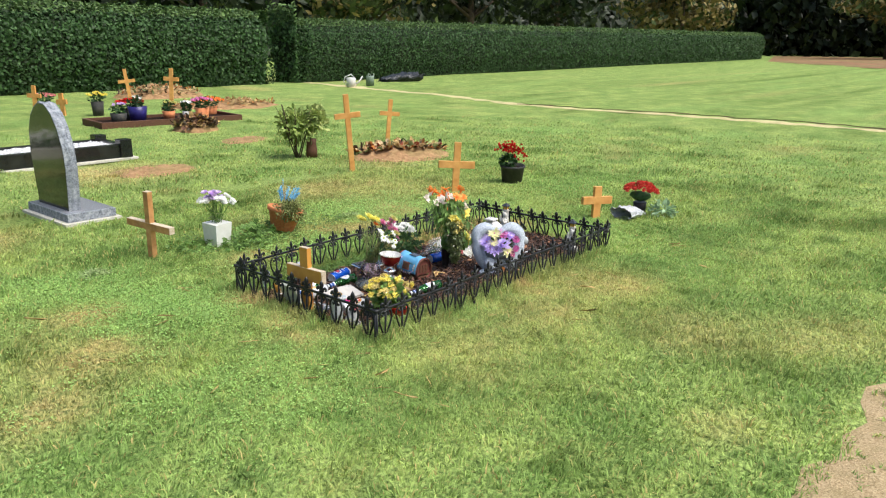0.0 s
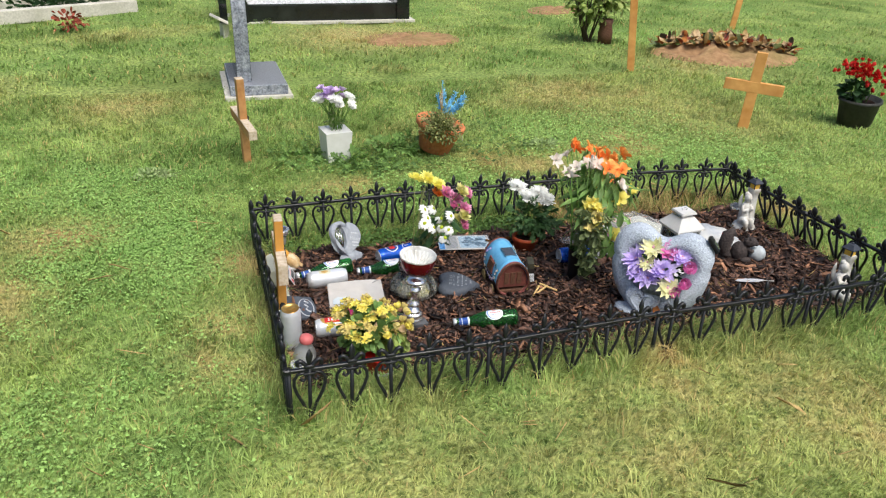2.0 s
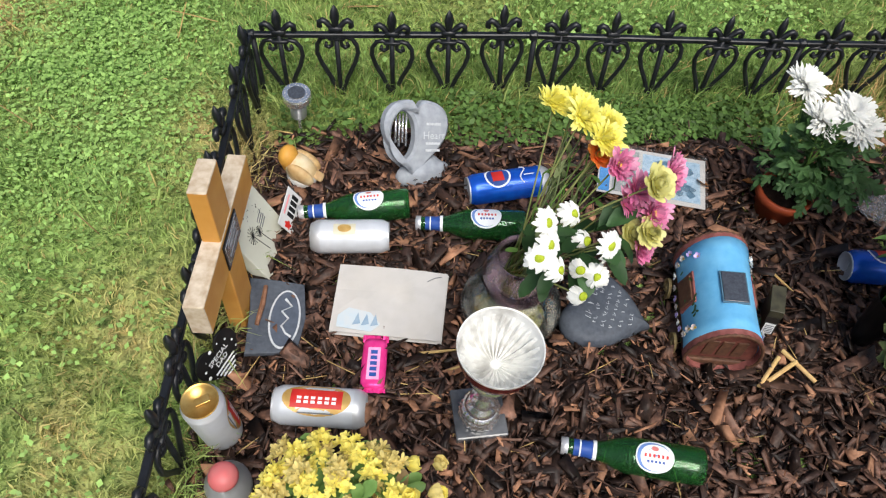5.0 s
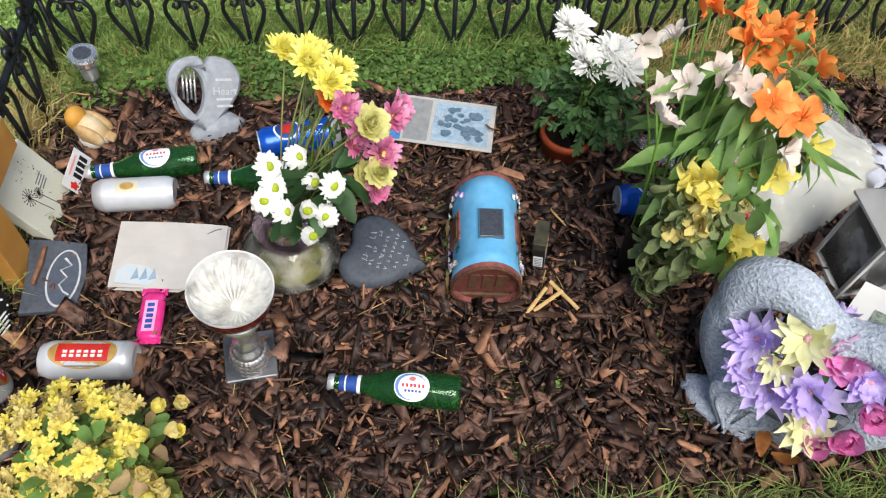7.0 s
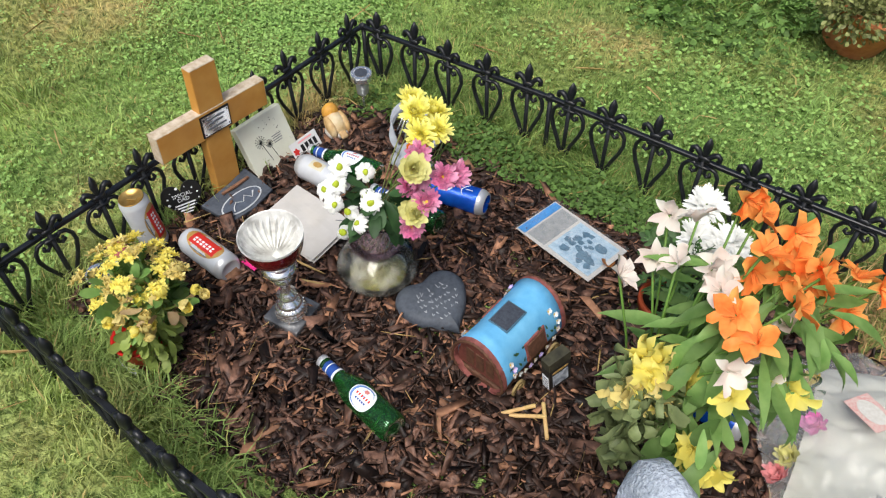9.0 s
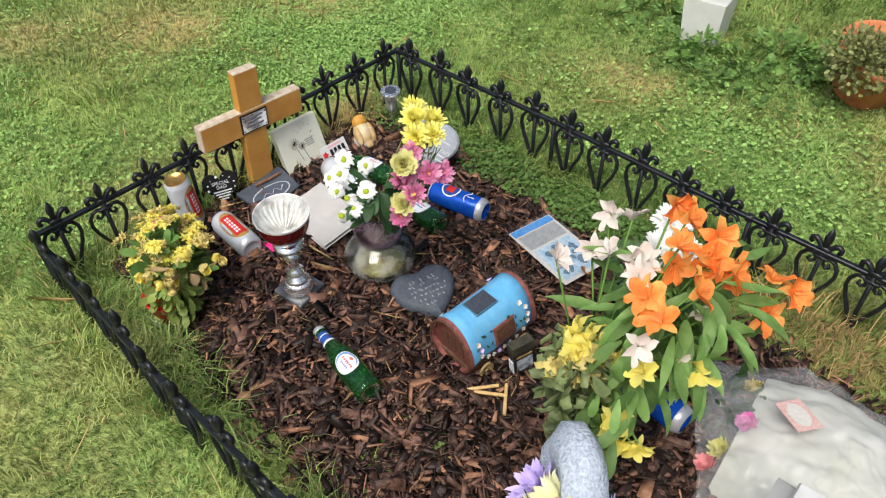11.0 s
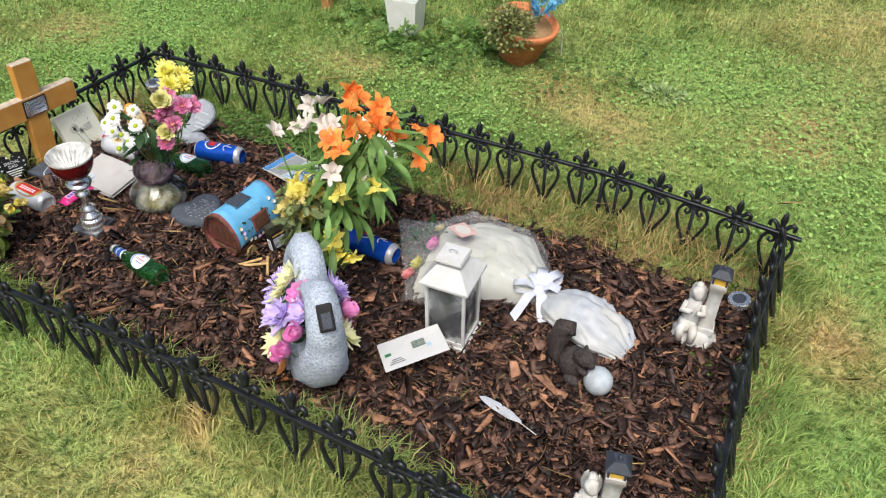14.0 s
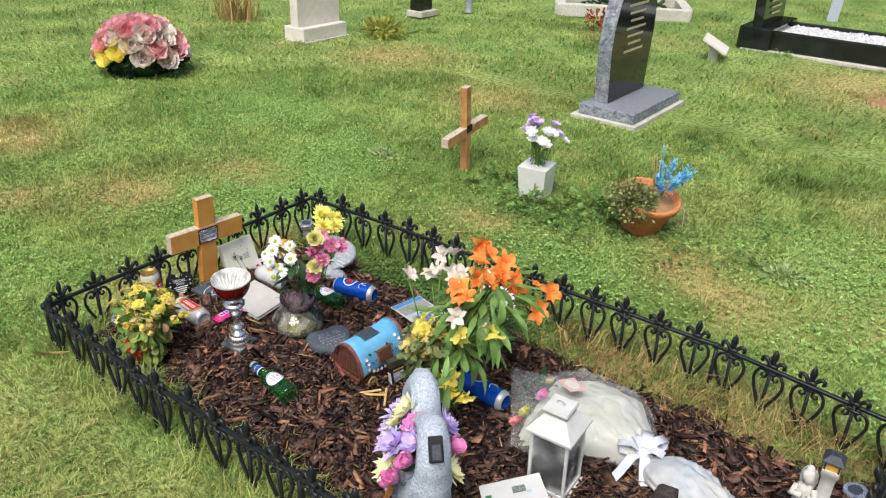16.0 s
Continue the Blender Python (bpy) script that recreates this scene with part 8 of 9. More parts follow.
def figure_light(label, m):
    """A plaster cherub beside a lamp post: the figure stays one plain mesh."""
    root = thing("statue_light", label, "statue", m, "plaster statue lights")
    bm = ball(0.058, pose(0, 0, 0.012) @ Matrix.Diagonal((1.0, 0.85, 0.55, 1)), None, 3, 0.012, 38)
    for k in range(7):
        a = 0.9 * k
        ball(0.017, pose(0.046 * math.cos(a), 0.038 * math.sin(a), 0.012, 0, 0, 40 * k) @ Matrix.Diagonal((1.3, 1, 0.8, 1)), bm, 2, 0.004, 70)
    ball(0.026, pose(-0.022, -0.012, 0.052) @ Matrix.Diagonal((1.05, 1.15, 0.85, 1)), bm, 3, 0.004, 60)
    tube([(-0.02, -0.006, 0.05), (-0.021, -0.004, 0.08), (-0.022, -0.006, 0.112), (-0.021, -0.008, 0.126)], [0.027, 0.023, 0.021, 0.012], 12, bm)
    ball(0.0185, Matrix.Translation((-0.02, -0.012, 0.147)) @ Matrix.Diagonal((0.95, 0.95, 1.05, 1)), bm, 3, 0.003, 80)
    ball(0.012, Matrix.Translation((-0.02, -0.002, 0.16)), bm, 2, 0.003, 90)
    for s in (-1, 1):
        tube([(-0.02 + s * 0.021, -0.008, 0.112), (-0.02 + s * 0.029, -0.024, 0.094), (-0.016 + s * 0.008, -0.036, 0.104)], [0.0085, 0.0085, 0.007], 8, bm)
        tube([(-0.022 + s * 0.012, -0.02, 0.05), (-0.022 + s * 0.018, -0.05, 0.052), (-0.022 + s * 0.016, -0.052, 0.024)], [0.014, 0.013, 0.01], 8, bm)
        plate([(0, 0), (0.012, 0.012), (0.019, 0.04), (0.014, 0.062), (0.006, 0.074), (0.002, 0.05), (-0.003, 0.02)], 0.007, 0.002, axes((-0.02 + s * 0.006, 0.014, 0.082), (s * 0.8, 0.45, 0), (0.12 * s, 0.05, 1)), bm)
    box(0.05, 0.048, 0.022, 0.004, Matrix.Translation((0.024, 0.006, 0.03)), bm)
    lathe([(0.03, 0.045), (0.026, 0.07), (0.0235, 0.14), (0.025, 0.16), (0.031, 0.17), (0.031, 0.176)], 4, pose(0.024, 0.006, 0, 0, 0, 45), bm)
    bmesh.ops.transform(bm, matrix=Matrix.Diagonal((0.93, 0.93, 1.12, 1)), verts=bm.verts)
    part("figure", bm, WHITE_PLASTER, root, "white plaster cherub and post", smooth=True)
    part("lamp_frame", box(0.039, 0.039, 0.007, 0.001, pose(0.022, 0.006, 0.195)), WHITE_PLASTER, root)
    part("pane", box(0.03, 0.03, 0.025, 0.001, pose(0.022, 0.006, 0.201)), AMBER_PANE, root, "amber lamp pane")
    for sx in (-1, 1):
        for sy in (-1, 1):
            part("lamp_bar", box(0.004, 0.004, 0.028, 0, pose(0.022 + sx * 0.0158, 0.006 + sy * 0.0158, 0.201)), LAMP_ROOF, root)
    part("roof", merge(frustum(0.025, 0.011, 0.227, 0.246, 0.003), pose(0.022, 0.006, 0), None), LAMP_ROOF, root, "dark grey lamp roof")
    part("knob", ball(0.005, pose(0.022, 0.006, 0.249) @ Matrix.Diagonal((1, 1, 1.2, 1)), None, 2), LAMP_ROOF, root, smooth=True)
    return root


figure_light("white plaster cherub statue with a small lamp on its post", pose(2.2, 0.806, 0.0, 0, 0, 4))
figure_light("white plaster cherub statue with a lamp beside the fence", pose(2.13, 0.16, -0.02, 0, 0, 14))

sq = thing("squirrel_ornament", "grey-brown resin squirrel holding a pale ball", "ornament", pose(1.956, 0.53, 0.004, 0, 0, -15) @ Matrix.Scale(1.0, 4))
bm = ball(0.04, pose(0, 0, 0.042) @ Matrix.Diagonal((0.9, 0.85, 1.15, 1)), None, 3, 0.004, 60)
ball(0.024, pose(0.034, -0.012, 0.092) @ Matrix.Diagonal((1.2, 0.9, 0.9, 1)), bm, 3)
ball(0.01, pose(0.058, -0.018, 0.086), bm, 2)
for sy in (-1, 1):
    ball(0.018, pose(0.02, sy * 0.028, 0.016) @ Matrix.Diagonal((1.4, 0.8, 0.8, 1)), bm, 2)
    tube([(0.024, sy * 0.02, 0.064), (0.044, sy * 0.02, 0.052), (0.06, sy * 0.012, 0.05)], [0.009, 0.008, 0.007], 8, bm)
    lathe([(0.006, 0), (0.005, 0.008), (0, 0.016)], 8, pose(0.028, -0.012 + sy * 0.013, 0.108), bm)
part("body", bm, FUR, sq, smooth=True)
part("tail", tube([(-0.028, 0, 0.012), (-0.055, 0.01, 0.03), (-0.06, 0.018, 0.07), (-0.05, 0.022, 0.108), (-0.03, 0.02, 0.124), (-0.02, 0.018, 0.108)], [0.012, 0.02, 0.027, 0.028, 0.02, 0.006], 12), FUR, sq, "bushy upright tail", smooth=True)
part("ball", ball(0.036, pose(0.077, -0.002, 0.035), None, 3), material("pale_grey_ball", srgb(186, 194, 198), 0.6, col2=srgb(164, 172, 178), scale=60, bump=0.3, stain=srgb(130, 128, 120), stain_scale=25, stain_amount=0.4), sq, "pale grey ball", smooth=True)

fe = thing("feather", "white feather lying on the bark", "feather", axes((1.792, 0.336, 0.03), (0.976, -0.21, -0.02), (0.21, 0.976, 0.1)))
FEATHER_GREY = leaf_mat("greyish_feather", srgb(206, 208, 214), srgb(180, 184, 192), 0.05)
part("vane", plate([(0, 0), (0.012, 0.009), (0.05, 0.014), (0.09, 0.012), (0.118, 0.005), (0.122, -0.001), (0.09, -0.009), (0.04, -0.01), (0.01, -0.005)], 0.0016), FEATHER_GREY, fe)
part("quill", tube([(0, 0, 0.0015), (0.08, 0.001, 0.0025), (0.165, -0.004, 0.0)], [0.0006, 0.001, 0.0012], 5), WHITE_PLASTER, fe)
rnd = random.Random(111)
for x_, y_ in ((1.33, 0.165), (1.35, 0.17), (0.97, 0.93), (1.07, 0.93)):
    bm = bmesh.new()
    leaf(bm, pose(0, 0, 0.02, rnd.uniform(0, 25), rnd.uniform(-20, 20), rnd.uniform(0, 360)), 0.05, 0.026, 0.5)
    single("dead_leaf", bm, DEAD_LEAF, "curled orange-brown dead leaf on the bark", "leaf", Matrix.Translation((x_, y_, 0.006)), "dead leaves", smooth=True)


# ---- other graves near by ----
c2 = cross("weathered wooden cross with dark plate in the lawn", pose(0.06, 2.28, 0, 1, 2, -82), 0.465, 0.46, 0.05, 0.04, 0.222, OLD_PINE, PINE_END, "plain wooden crosses")
part("name_plate", box(0.056, 0.003, 0.04, 0.001, Matrix.Translation((0, 0.026, 0.22))), BLACK_POT, c2)
cross("tall raw wooden cross leaning in the lawn", pose(3.42, 3.87, 0, 4, -5, -28), 0.9, 0.3, 0.06, 0.03, 0.66, NEW_PINE, NEW_PINE, "plain wooden crosses")
cross("raw wooden cross behind the leaf-covered mound", pose(5.9, 5.75, 0, 2, 5, -28), 0.62, 0.32, 0.065, 0.03, 0.4, NEW_PINE, NEW_PINE, "plain wooden crosses")
cross("raw wooden cross standing in the lawn", pose(3.31, 2.23, 0, 0, 3, -40), 0.5, 0.37, 0.068, 0.035, 0.275, NEW_PINE, NEW_PINE, "plain wooden crosses", 0.07)
cross("short raw wooden cross sunk in the lawn", pose(3.24, 0.585, 0, 0, 2, -28), 0.27, 0.29, 0.072, 0.035, 0.15, NEW_PINE, NEW_PINE, "plain wooden crosses", 0.065)

# white pot with purple and white flowers
rnd = random.Random(121)
wp = thing("flower_pot", "square white pot of purple and white flowers on lawn", "flower pot", pose(0.545, 2.225, 0, 2, 0, 8))
bm = frustum(0.064, 0.075, 0.0, 0.168, 0.004)
part("pot", bm, material("white_glazed_pot", srgb(226, 226, 222), 0.3, col2=srgb(214, 214, 208), scale=20, bump=0.05), wp)
part("compost", box(0.124, 0.124, 0.01, 0, Matrix.Translation((0, 0, 0.157))), SOIL, wp)
purple = [with_mats(bloom(10, 0.034, 0.017, 20, 2, 0.3, 0.004, rnd), PETAL_PURPLE, CENTRE_YELLOW) for _ in range(2)]
white_ = [with_mats(bloom(10, 0.032, 0.016, 15, 2, 0.3, 0.004, rnd), PETAL_WHITE, CENTRE_GREEN) for _ in range(2)]
for i in range(34):
    a = rnd.uniform(0, 6.283)
    if i < 12:
        p, kind_ = Vector((-0.03, -0.005, 0.37)) + Vector((math.cos(a), math.sin(a), 0)) * rnd.uniform(0, 0.055), purple
    elif i < 30:
        q_ = rnd.uniform(0.06, 0.12)
        p, kind_ = Vector((q_ * math.cos(a) + 0.015, q_ * math.sin(a), 0.385 - q_ * 0.6)), white_
    else:
        p, kind_ = Vector((0.05 + rnd.uniform(-.02, .03), 0.03 + rnd.uniform(-.03, .03), 0.35)), purple
    p.z += rnd.uniform(-0.025, 0.02)
    stem(wp, (rnd.uniform(-.03, .03), rnd.uniform(-.03, .03), 0.15), p, 0.0018, 0.01)
    part("flower", kind_[i % 2], None, wp, m=towards(p, (p[0] * 5, p[1] * 5, 0.7), rnd.uniform(0, 90)))
part("leaves", with_mats(foliage(34, (0, 0, 0.23), (0.045, 0.045, 0.07), 0.04, 0.011, rnd), LEAF_DULL), None, wp, kind="stuff")

# leafy weeds between the pots and at the weathered cross
rnd = random.Random(125)
for x_, y_, rx_, ry_, n_ in ((0.86, 2.24, 0.2, 0.16, 120), (0.3, 2.2, 0.16, 0.14, 80), (0.62, 2.06, 0.18, 0.08, 60), (1.02, 2.36, 0.16, 0.12, 70)):
    tagged(part("weeds", with_mats(lobed_foliage(n_, (0, 0, 0.03), (rx_, ry_, 0.045), 0.055, rnd), LEAF_WEED), None, None, m=Matrix.Translation((x_, y_, 0))), "leafy green weeds growing in the lawn beside the pots", "weeds", kind="stuff")

# two rosettes of silvery weed in the lawn
SILVER_WEED = leaf_mat("silvery_weed_leaf", srgb(180, 196, 140), srgb(136, 160, 100), 0.3)
rnd = random.Random(86)
for x_, y_, r_ in ((1.8, 2.15, 0.13), (-0.42, 2.13, 0.12)):
    tagged(part("weeds", with_mats(foliage(300, (0, 0, 0.012), (r_, r_ * 0.7, 0.018), 0.028, 0.009, rnd), SILVER_WEED), None, None, m=Matrix.Translation((x_, y_, 0))), "flat patch of pale silvery weed in the lawn", "weeds", kind="stuff")
clover(9000, (0.2, 1.75, 1.85, 2.75), 84, "leafy weeds round the flower pots on the lawn", 1.7, CLOVER_DULL)

# tilted terracotta pot
rnd = random.Random(131)
tp = thing("flower_pot", "tilted terracotta pot with a small shrub and blue artificial flowers", "flower pot", pose(1.12, 2.21, 0.012, 10, 9, 20))
part("pot", lathe([(0, 0), (0.085, 0), (0.09, 0.006), (0.128, 0.14), (0.142, 0.144), (0.146, 0.172), (0.14, 0.178), (0.128, 0.174), (0.12, 0.15), (0, 0.148)], 36), TERRACOTTA, tp, smooth=True)
part("compost", lathe([(0, 0.156), (0.125, 0.152)], 20), MOUND_SOIL, tp, "dry brown compost")
part("shrub", with_mats(foliage(1700, (-0.07, -0.085, 0.18), (0.15, 0.14, 0.105), 0.017, 0.011, rnd, 0.2), LEAF_SMALL), None, tp, "small-leaved olive shrub", kind="stuff")
for i in range(9):
    a_ = math.radians(-50 + 17 * i)
    o_, e_ = Vector((0.045, 0.045, 0.15)), Vector((0.06 + 0.075 * math.cos(2.35 * a_) + rnd.uniform(-.015, .015), 0.035 + 0.075 * math.sin(2.35 * a_), 0.31 + rnd.uniform(-.05, .03)))
    if i == 7:
        e_ = Vector((-0.01, 0.07, 0.39))
    stem(tp, o_, o_.lerp(e_, 0.45), 0.002, 0.01)
    bm = tube([o_.lerp(e_, 0.4), o_.lerp(e_, 0.7) + Vector((0, 0, 0.008)), e_], [0.0022, 0.0018, 0.001], 5)
    for j in range(85 if i != 7 else 26):
        d_ = (Vector((rnd.gauss(0, 1), rnd.gauss(0, 1), rnd.gauss(0, 0.6))).normalized() + (e_ - o_).normalized() * 1.1).normalized()
        leaf(bm, Matrix.Translation(o_.lerp(e_, rnd.uniform(0.42, 1.0))) @ d_.to_track_quat("Y", "Z").to_matrix().to_4x4(), rnd.uniform(0.016, 0.032) * (0.6 if i == 7 else 1), 0.006, rnd.uniform(-0.4, 0.4))
    part("blue_plume", bm, PETAL_BLUE, tp, "feathery blue artificial plume")
part("stalk", tube([Vector((0.13, 0.02, 0.17)), Vector((0.165, 0.0, 0.15)), Vector((0.185, -0.02, 0.06))], 0.0016, 5), PAPER, tp, "thin pale bent stalk")
for i in range(5):
    stem(tp, (0.02, 0.02, 0.15), (-0.02 + rnd.uniform(-.04, .04), 0.04 + rnd.uniform(-.03, .03), 0.36 + rnd.uniform(-.05, .05)), 0.0016, 0.015, "dry_stalk", STRAW)

# headstone
hs = thing("headstone", "polished black headstone with rough grey edges on a granite base", "headstone", pose(0.25, 3.985, 0))
part("foundation", box(0.47, 0.86, 0.03, 0.003, Matrix.Translation((0, 0.0, -0.005))), CONCRETE, hs, "pale concrete slab")
part("base", box(0.4, 0.78, 0.07, 0.004, Matrix.Translation((0.005, 0, 0.025))), GRANITE_ROUGH, hs, "rough-edged granite base")
part("base_top", box(0.385, 0.765, 0.003, 0.001, Matrix.Translation((0.005, 0, 0.0945))), GRANITE_GREY, hs, "polished base top")
prof_ = [(-0.29, 0.0), (0.29, 0.0), (0.33, 0.45), (0.31, 0.62), (0.24, 0.75), (0.14, 0.83), (0.05, 0.87), (-0.06, 0.86), (-0.17, 0.79), (-0.25, 0.68), (-0.31, 0.52), (-0.325, 0.36)]
bm = plate(prof_, 0.095, 0.0)
bmesh.ops.subdivide_edges(bm, edges=[e for e in bm.edges if abs(e.verts[0].co.z - e.verts[1].co.z) > 0.01], cuts=3)
for v in bm.verts:
    if 0.004 < v.co.z < 0.09:
        v.co.xy += Vector((noise.noise(v.co * 30), noise.noise(v.co * 30 + Vector((5, 5, 5))))) * 0.012
st_m = axes((-0.135, 0, 0.097), (0, 1, 0), (0, 0, 1))
part("stone", bm, GRANITE_ROUGH, hs, "rough pitched edge", st_m)
for z_ in (-0.002, 0.0955):
    part("polished_face", plate([(x_ * 0.985, y_ * 0.985 + 0.004) for x_, y_ in prof_], 0.0015, m=st_m @ Matrix.Translation((0, 0, z_))), GRANITE_BLACK, hs, "polished black face")
for i in range(7):
    part("inscription_line", box(0.3 - 0.05 * (i % 3), 0.016, 0.0008, 0, st_m @ Matrix.Translation((0.01, 0.62 - 0.05 * i, 0.097))), GOLD_LETTER, hs)

# small white tilted plaque on a stand
pq = thing("memorial_plaque", "small white tilted plaque on a short stone block", "plaque", pose(0.15, 5.95, 0, 0, 0, 14))
part("stand", box(0.08, 0.12, 0.14, 0.006, Matrix.Translation((0, 0, 0))), CONCRETE, pq)
part("tablet", box(0.24, 0.3, 0.025, 0.004, pose(0, 0, 0.145, 0, 28)), WHITE_MARBLE, pq)

# black kerbed grave with white gravel
kg = thing("kerbed_grave", "black granite kerbed grave filled with white gravel", "grave", pose(0.2, 6.74, 0))
part("foundation", box(2.1, 0.9, 0.03, 0.003, Matrix.Translation((1.02, 0.36, -0.006))), CONCRETE, kg)
for y_ in (0.0, 0.68):
    part("kerb", box(1.9, 0.09, 0.17, 0.005, Matrix.Translation((0.98, y_ + 0.02, 0.024))), GRANITE_BLACK, kg)
part("kerb", box(0.1, 0.72, 0.17, 0.005, Matrix.Translation((1.95, 0.36, 0.024))), GRANITE_BLACK, kg)
for y_ in (0.02, 0.7):
    part("corner_block", box(0.15, 0.15, 0.23, 0.006, Matrix.Translation((1.94, y_, 0.024))), GRANITE_BLACK, kg)
part("plinth", box(0.3, 0.9, 0.2, 0.006, Matrix.Translation((0.08, 0.36, 0.024))), GRANITE_BLACK, kg)
part("headstone", plate([(-0.36, 0), (0.36, 0), (0.38, 0.55), (0.2, 0.78), (0, 0.84), (-0.2, 0.78), (-0.38, 0.55)], 0.09, 0.004, axes((0.02, 0.36, 0.222), (0, 1, 0), (-0.05, 0, 1))), GRANITE_BLACK, kg, "polished black headstone")
for i in range(6):
    part("inscription_line", box(0.4 - 0.06 * (i % 3), 0.02, 0.001, 0, axes((0.114, 0.36, 0.62 - 0.06 * i), (0, 1, 0), (-0.05, 0, 1))), GOLD_LETTER, kg)
r = np.random.RandomState(141)
n = 2600
gp = np.stack([r.uniform(0.26, 1.88, n), r.uniform(0.07, 0.65, n), r.uniform(0.15, 0.172, n)], -1)
sz_ = r.uniform(0.012, 0.03, n)
part("gravel_bed", box(1.7, 0.6, 0.13, 0, Matrix.Translation((1.06, 0.36, 0.025))), WHITE_GRAVEL, kg)
part("gravel", boxes_mesh("gravel", gp, np.stack([sz_, sz_ * 0.8, sz_ * 0.6], -1), r.uniform(0, 3, (n, 3)), [WHITE_GRAVEL], np.zeros(n, int), np.ones(n)), None, kg, kind="stuff")

# pots with red flowers
rnd = random.Random(151)
rp = thing("flower_pot", "dark plastic pot of red geraniums on the lawn", "flower pot", pose(4.12, 2.1, 0, 3, -2, 0))
part("pot", lathe([(0, 0), (0.105, 0), (0.128, 0.17), (0.138, 0.175), (0.138, 0.195), (0.126, 0.195), (0.12, 0.17), (0, 0.165)], 28), DARK_POT, rp, smooth=True)
part("compost", lathe([(0, 0.172), (0.122, 0.168)], 16), SOIL, rp)
part("leaves", with_mats(foliage(120, (-0.05, 0.03, 0.24), (0.09, 0.09, 0.09), 0.05, 0.045, rnd), LEAF_DARK), None, rp, kind="stuff")
red_ = [with_mats(bloom(6, 0.024, 0.02, 35, 3, 0.4, 0, rnd), PETAL_RED) for _ in range(2)]
for c_ in ((-0.12, 0.06, 0.38), (-0.04, 0.02, 0.41), (-0.09, 0.0, 0.36), (0.02, -0.02, 0.385), (0.06, -0.06, 0.3), (-0.05, 0.08, 0.4), (-0.02, -0.04, 0.36)):
    stem(rp, (c_[0] * 0.4, c_[1] * 0.4, 0.17), c_, 0.003, 0.02)
    for i in range(13):
        p = Vector(c_) + Vector((rnd.gauss(0, .028), rnd.gauss(0, .028), rnd.gauss(0, .018)))
        part("flower", red_[i % 2], None, rp, m=towards(p, (p - Vector(c_)) * 20 + Vector((0, 0, 0.5)), rnd.uniform(0, 90)))
rf = thing("flower_posy", "red artificial flower posy with white wrapping on the lawn", "posy", pose(3.62, 0.36, 0, 0, 0, 0))
part("holder", lathe([(0, 0), (0.05, 0), (0.06, 0.11), (0.05, 0.11), (0, 0.1)], 16), BLACK_POT, rf, smooth=True)
PETAL_CORAL = leaf_mat("coral_red_petal", srgb(238, 104, 92), srgb(214, 70, 64), 0.2)
coral_ = []
for me_ in red_:
    me_ = me_.copy()
    me_.materials[0] = PETAL_CORAL
    coral_.append(me_)
for i in range(70):
    a, q_ = rnd.uniform(0, 6.283), rnd.random() ** 0.5
    p = Vector((0.15 * q_ * math.cos(a) * 0.6 + 0.0, 0.15 * q_ * math.sin(a), 0.2 + 0.07 * (1 - q_ * q_) + rnd.uniform(-.01, .012)))
    part("flower", coral_[i % 2], None, rf, m=towards(p, (p.x * 4, p.y * 4, 0.6), rnd.uniform(0, 90)) @ Matrix.Diagonal((1.3, 1.3, 1.3, 1)))
part("cushion", lathe([(0, 0.11), (0.06, 0.13), (0.1, 0.16), (0.09, 0.19), (0, 0.21)], 18, Matrix.Diagonal((0.6, 1, 1, 1))), LEAF_DARK, rf, smooth=True)
own, rows = fan(0.3, [0.02, 0.08, 0.12], [0.03, 0.09, 0.1], 21, crease=0.018)
part("paper", own, WRAP_WHITE, rf, "crumpled white wrapping", pose(-0.02, -0.06, 0, 0, 0, 165), smooth=True)
part("leaves", with_mats(foliage(90, (0.03, -0.2, 0.06), (0.09, 0.14, 0.06), 0.06, 0.025, rnd), leaf_mat("pale_grey_green_leaf", srgb(170, 196, 160), srgb(140, 170, 130), 0.2)), None, rf, kind="stuff")

# leaf-covered mound between the tall crosses
rnd = random.Random(161)


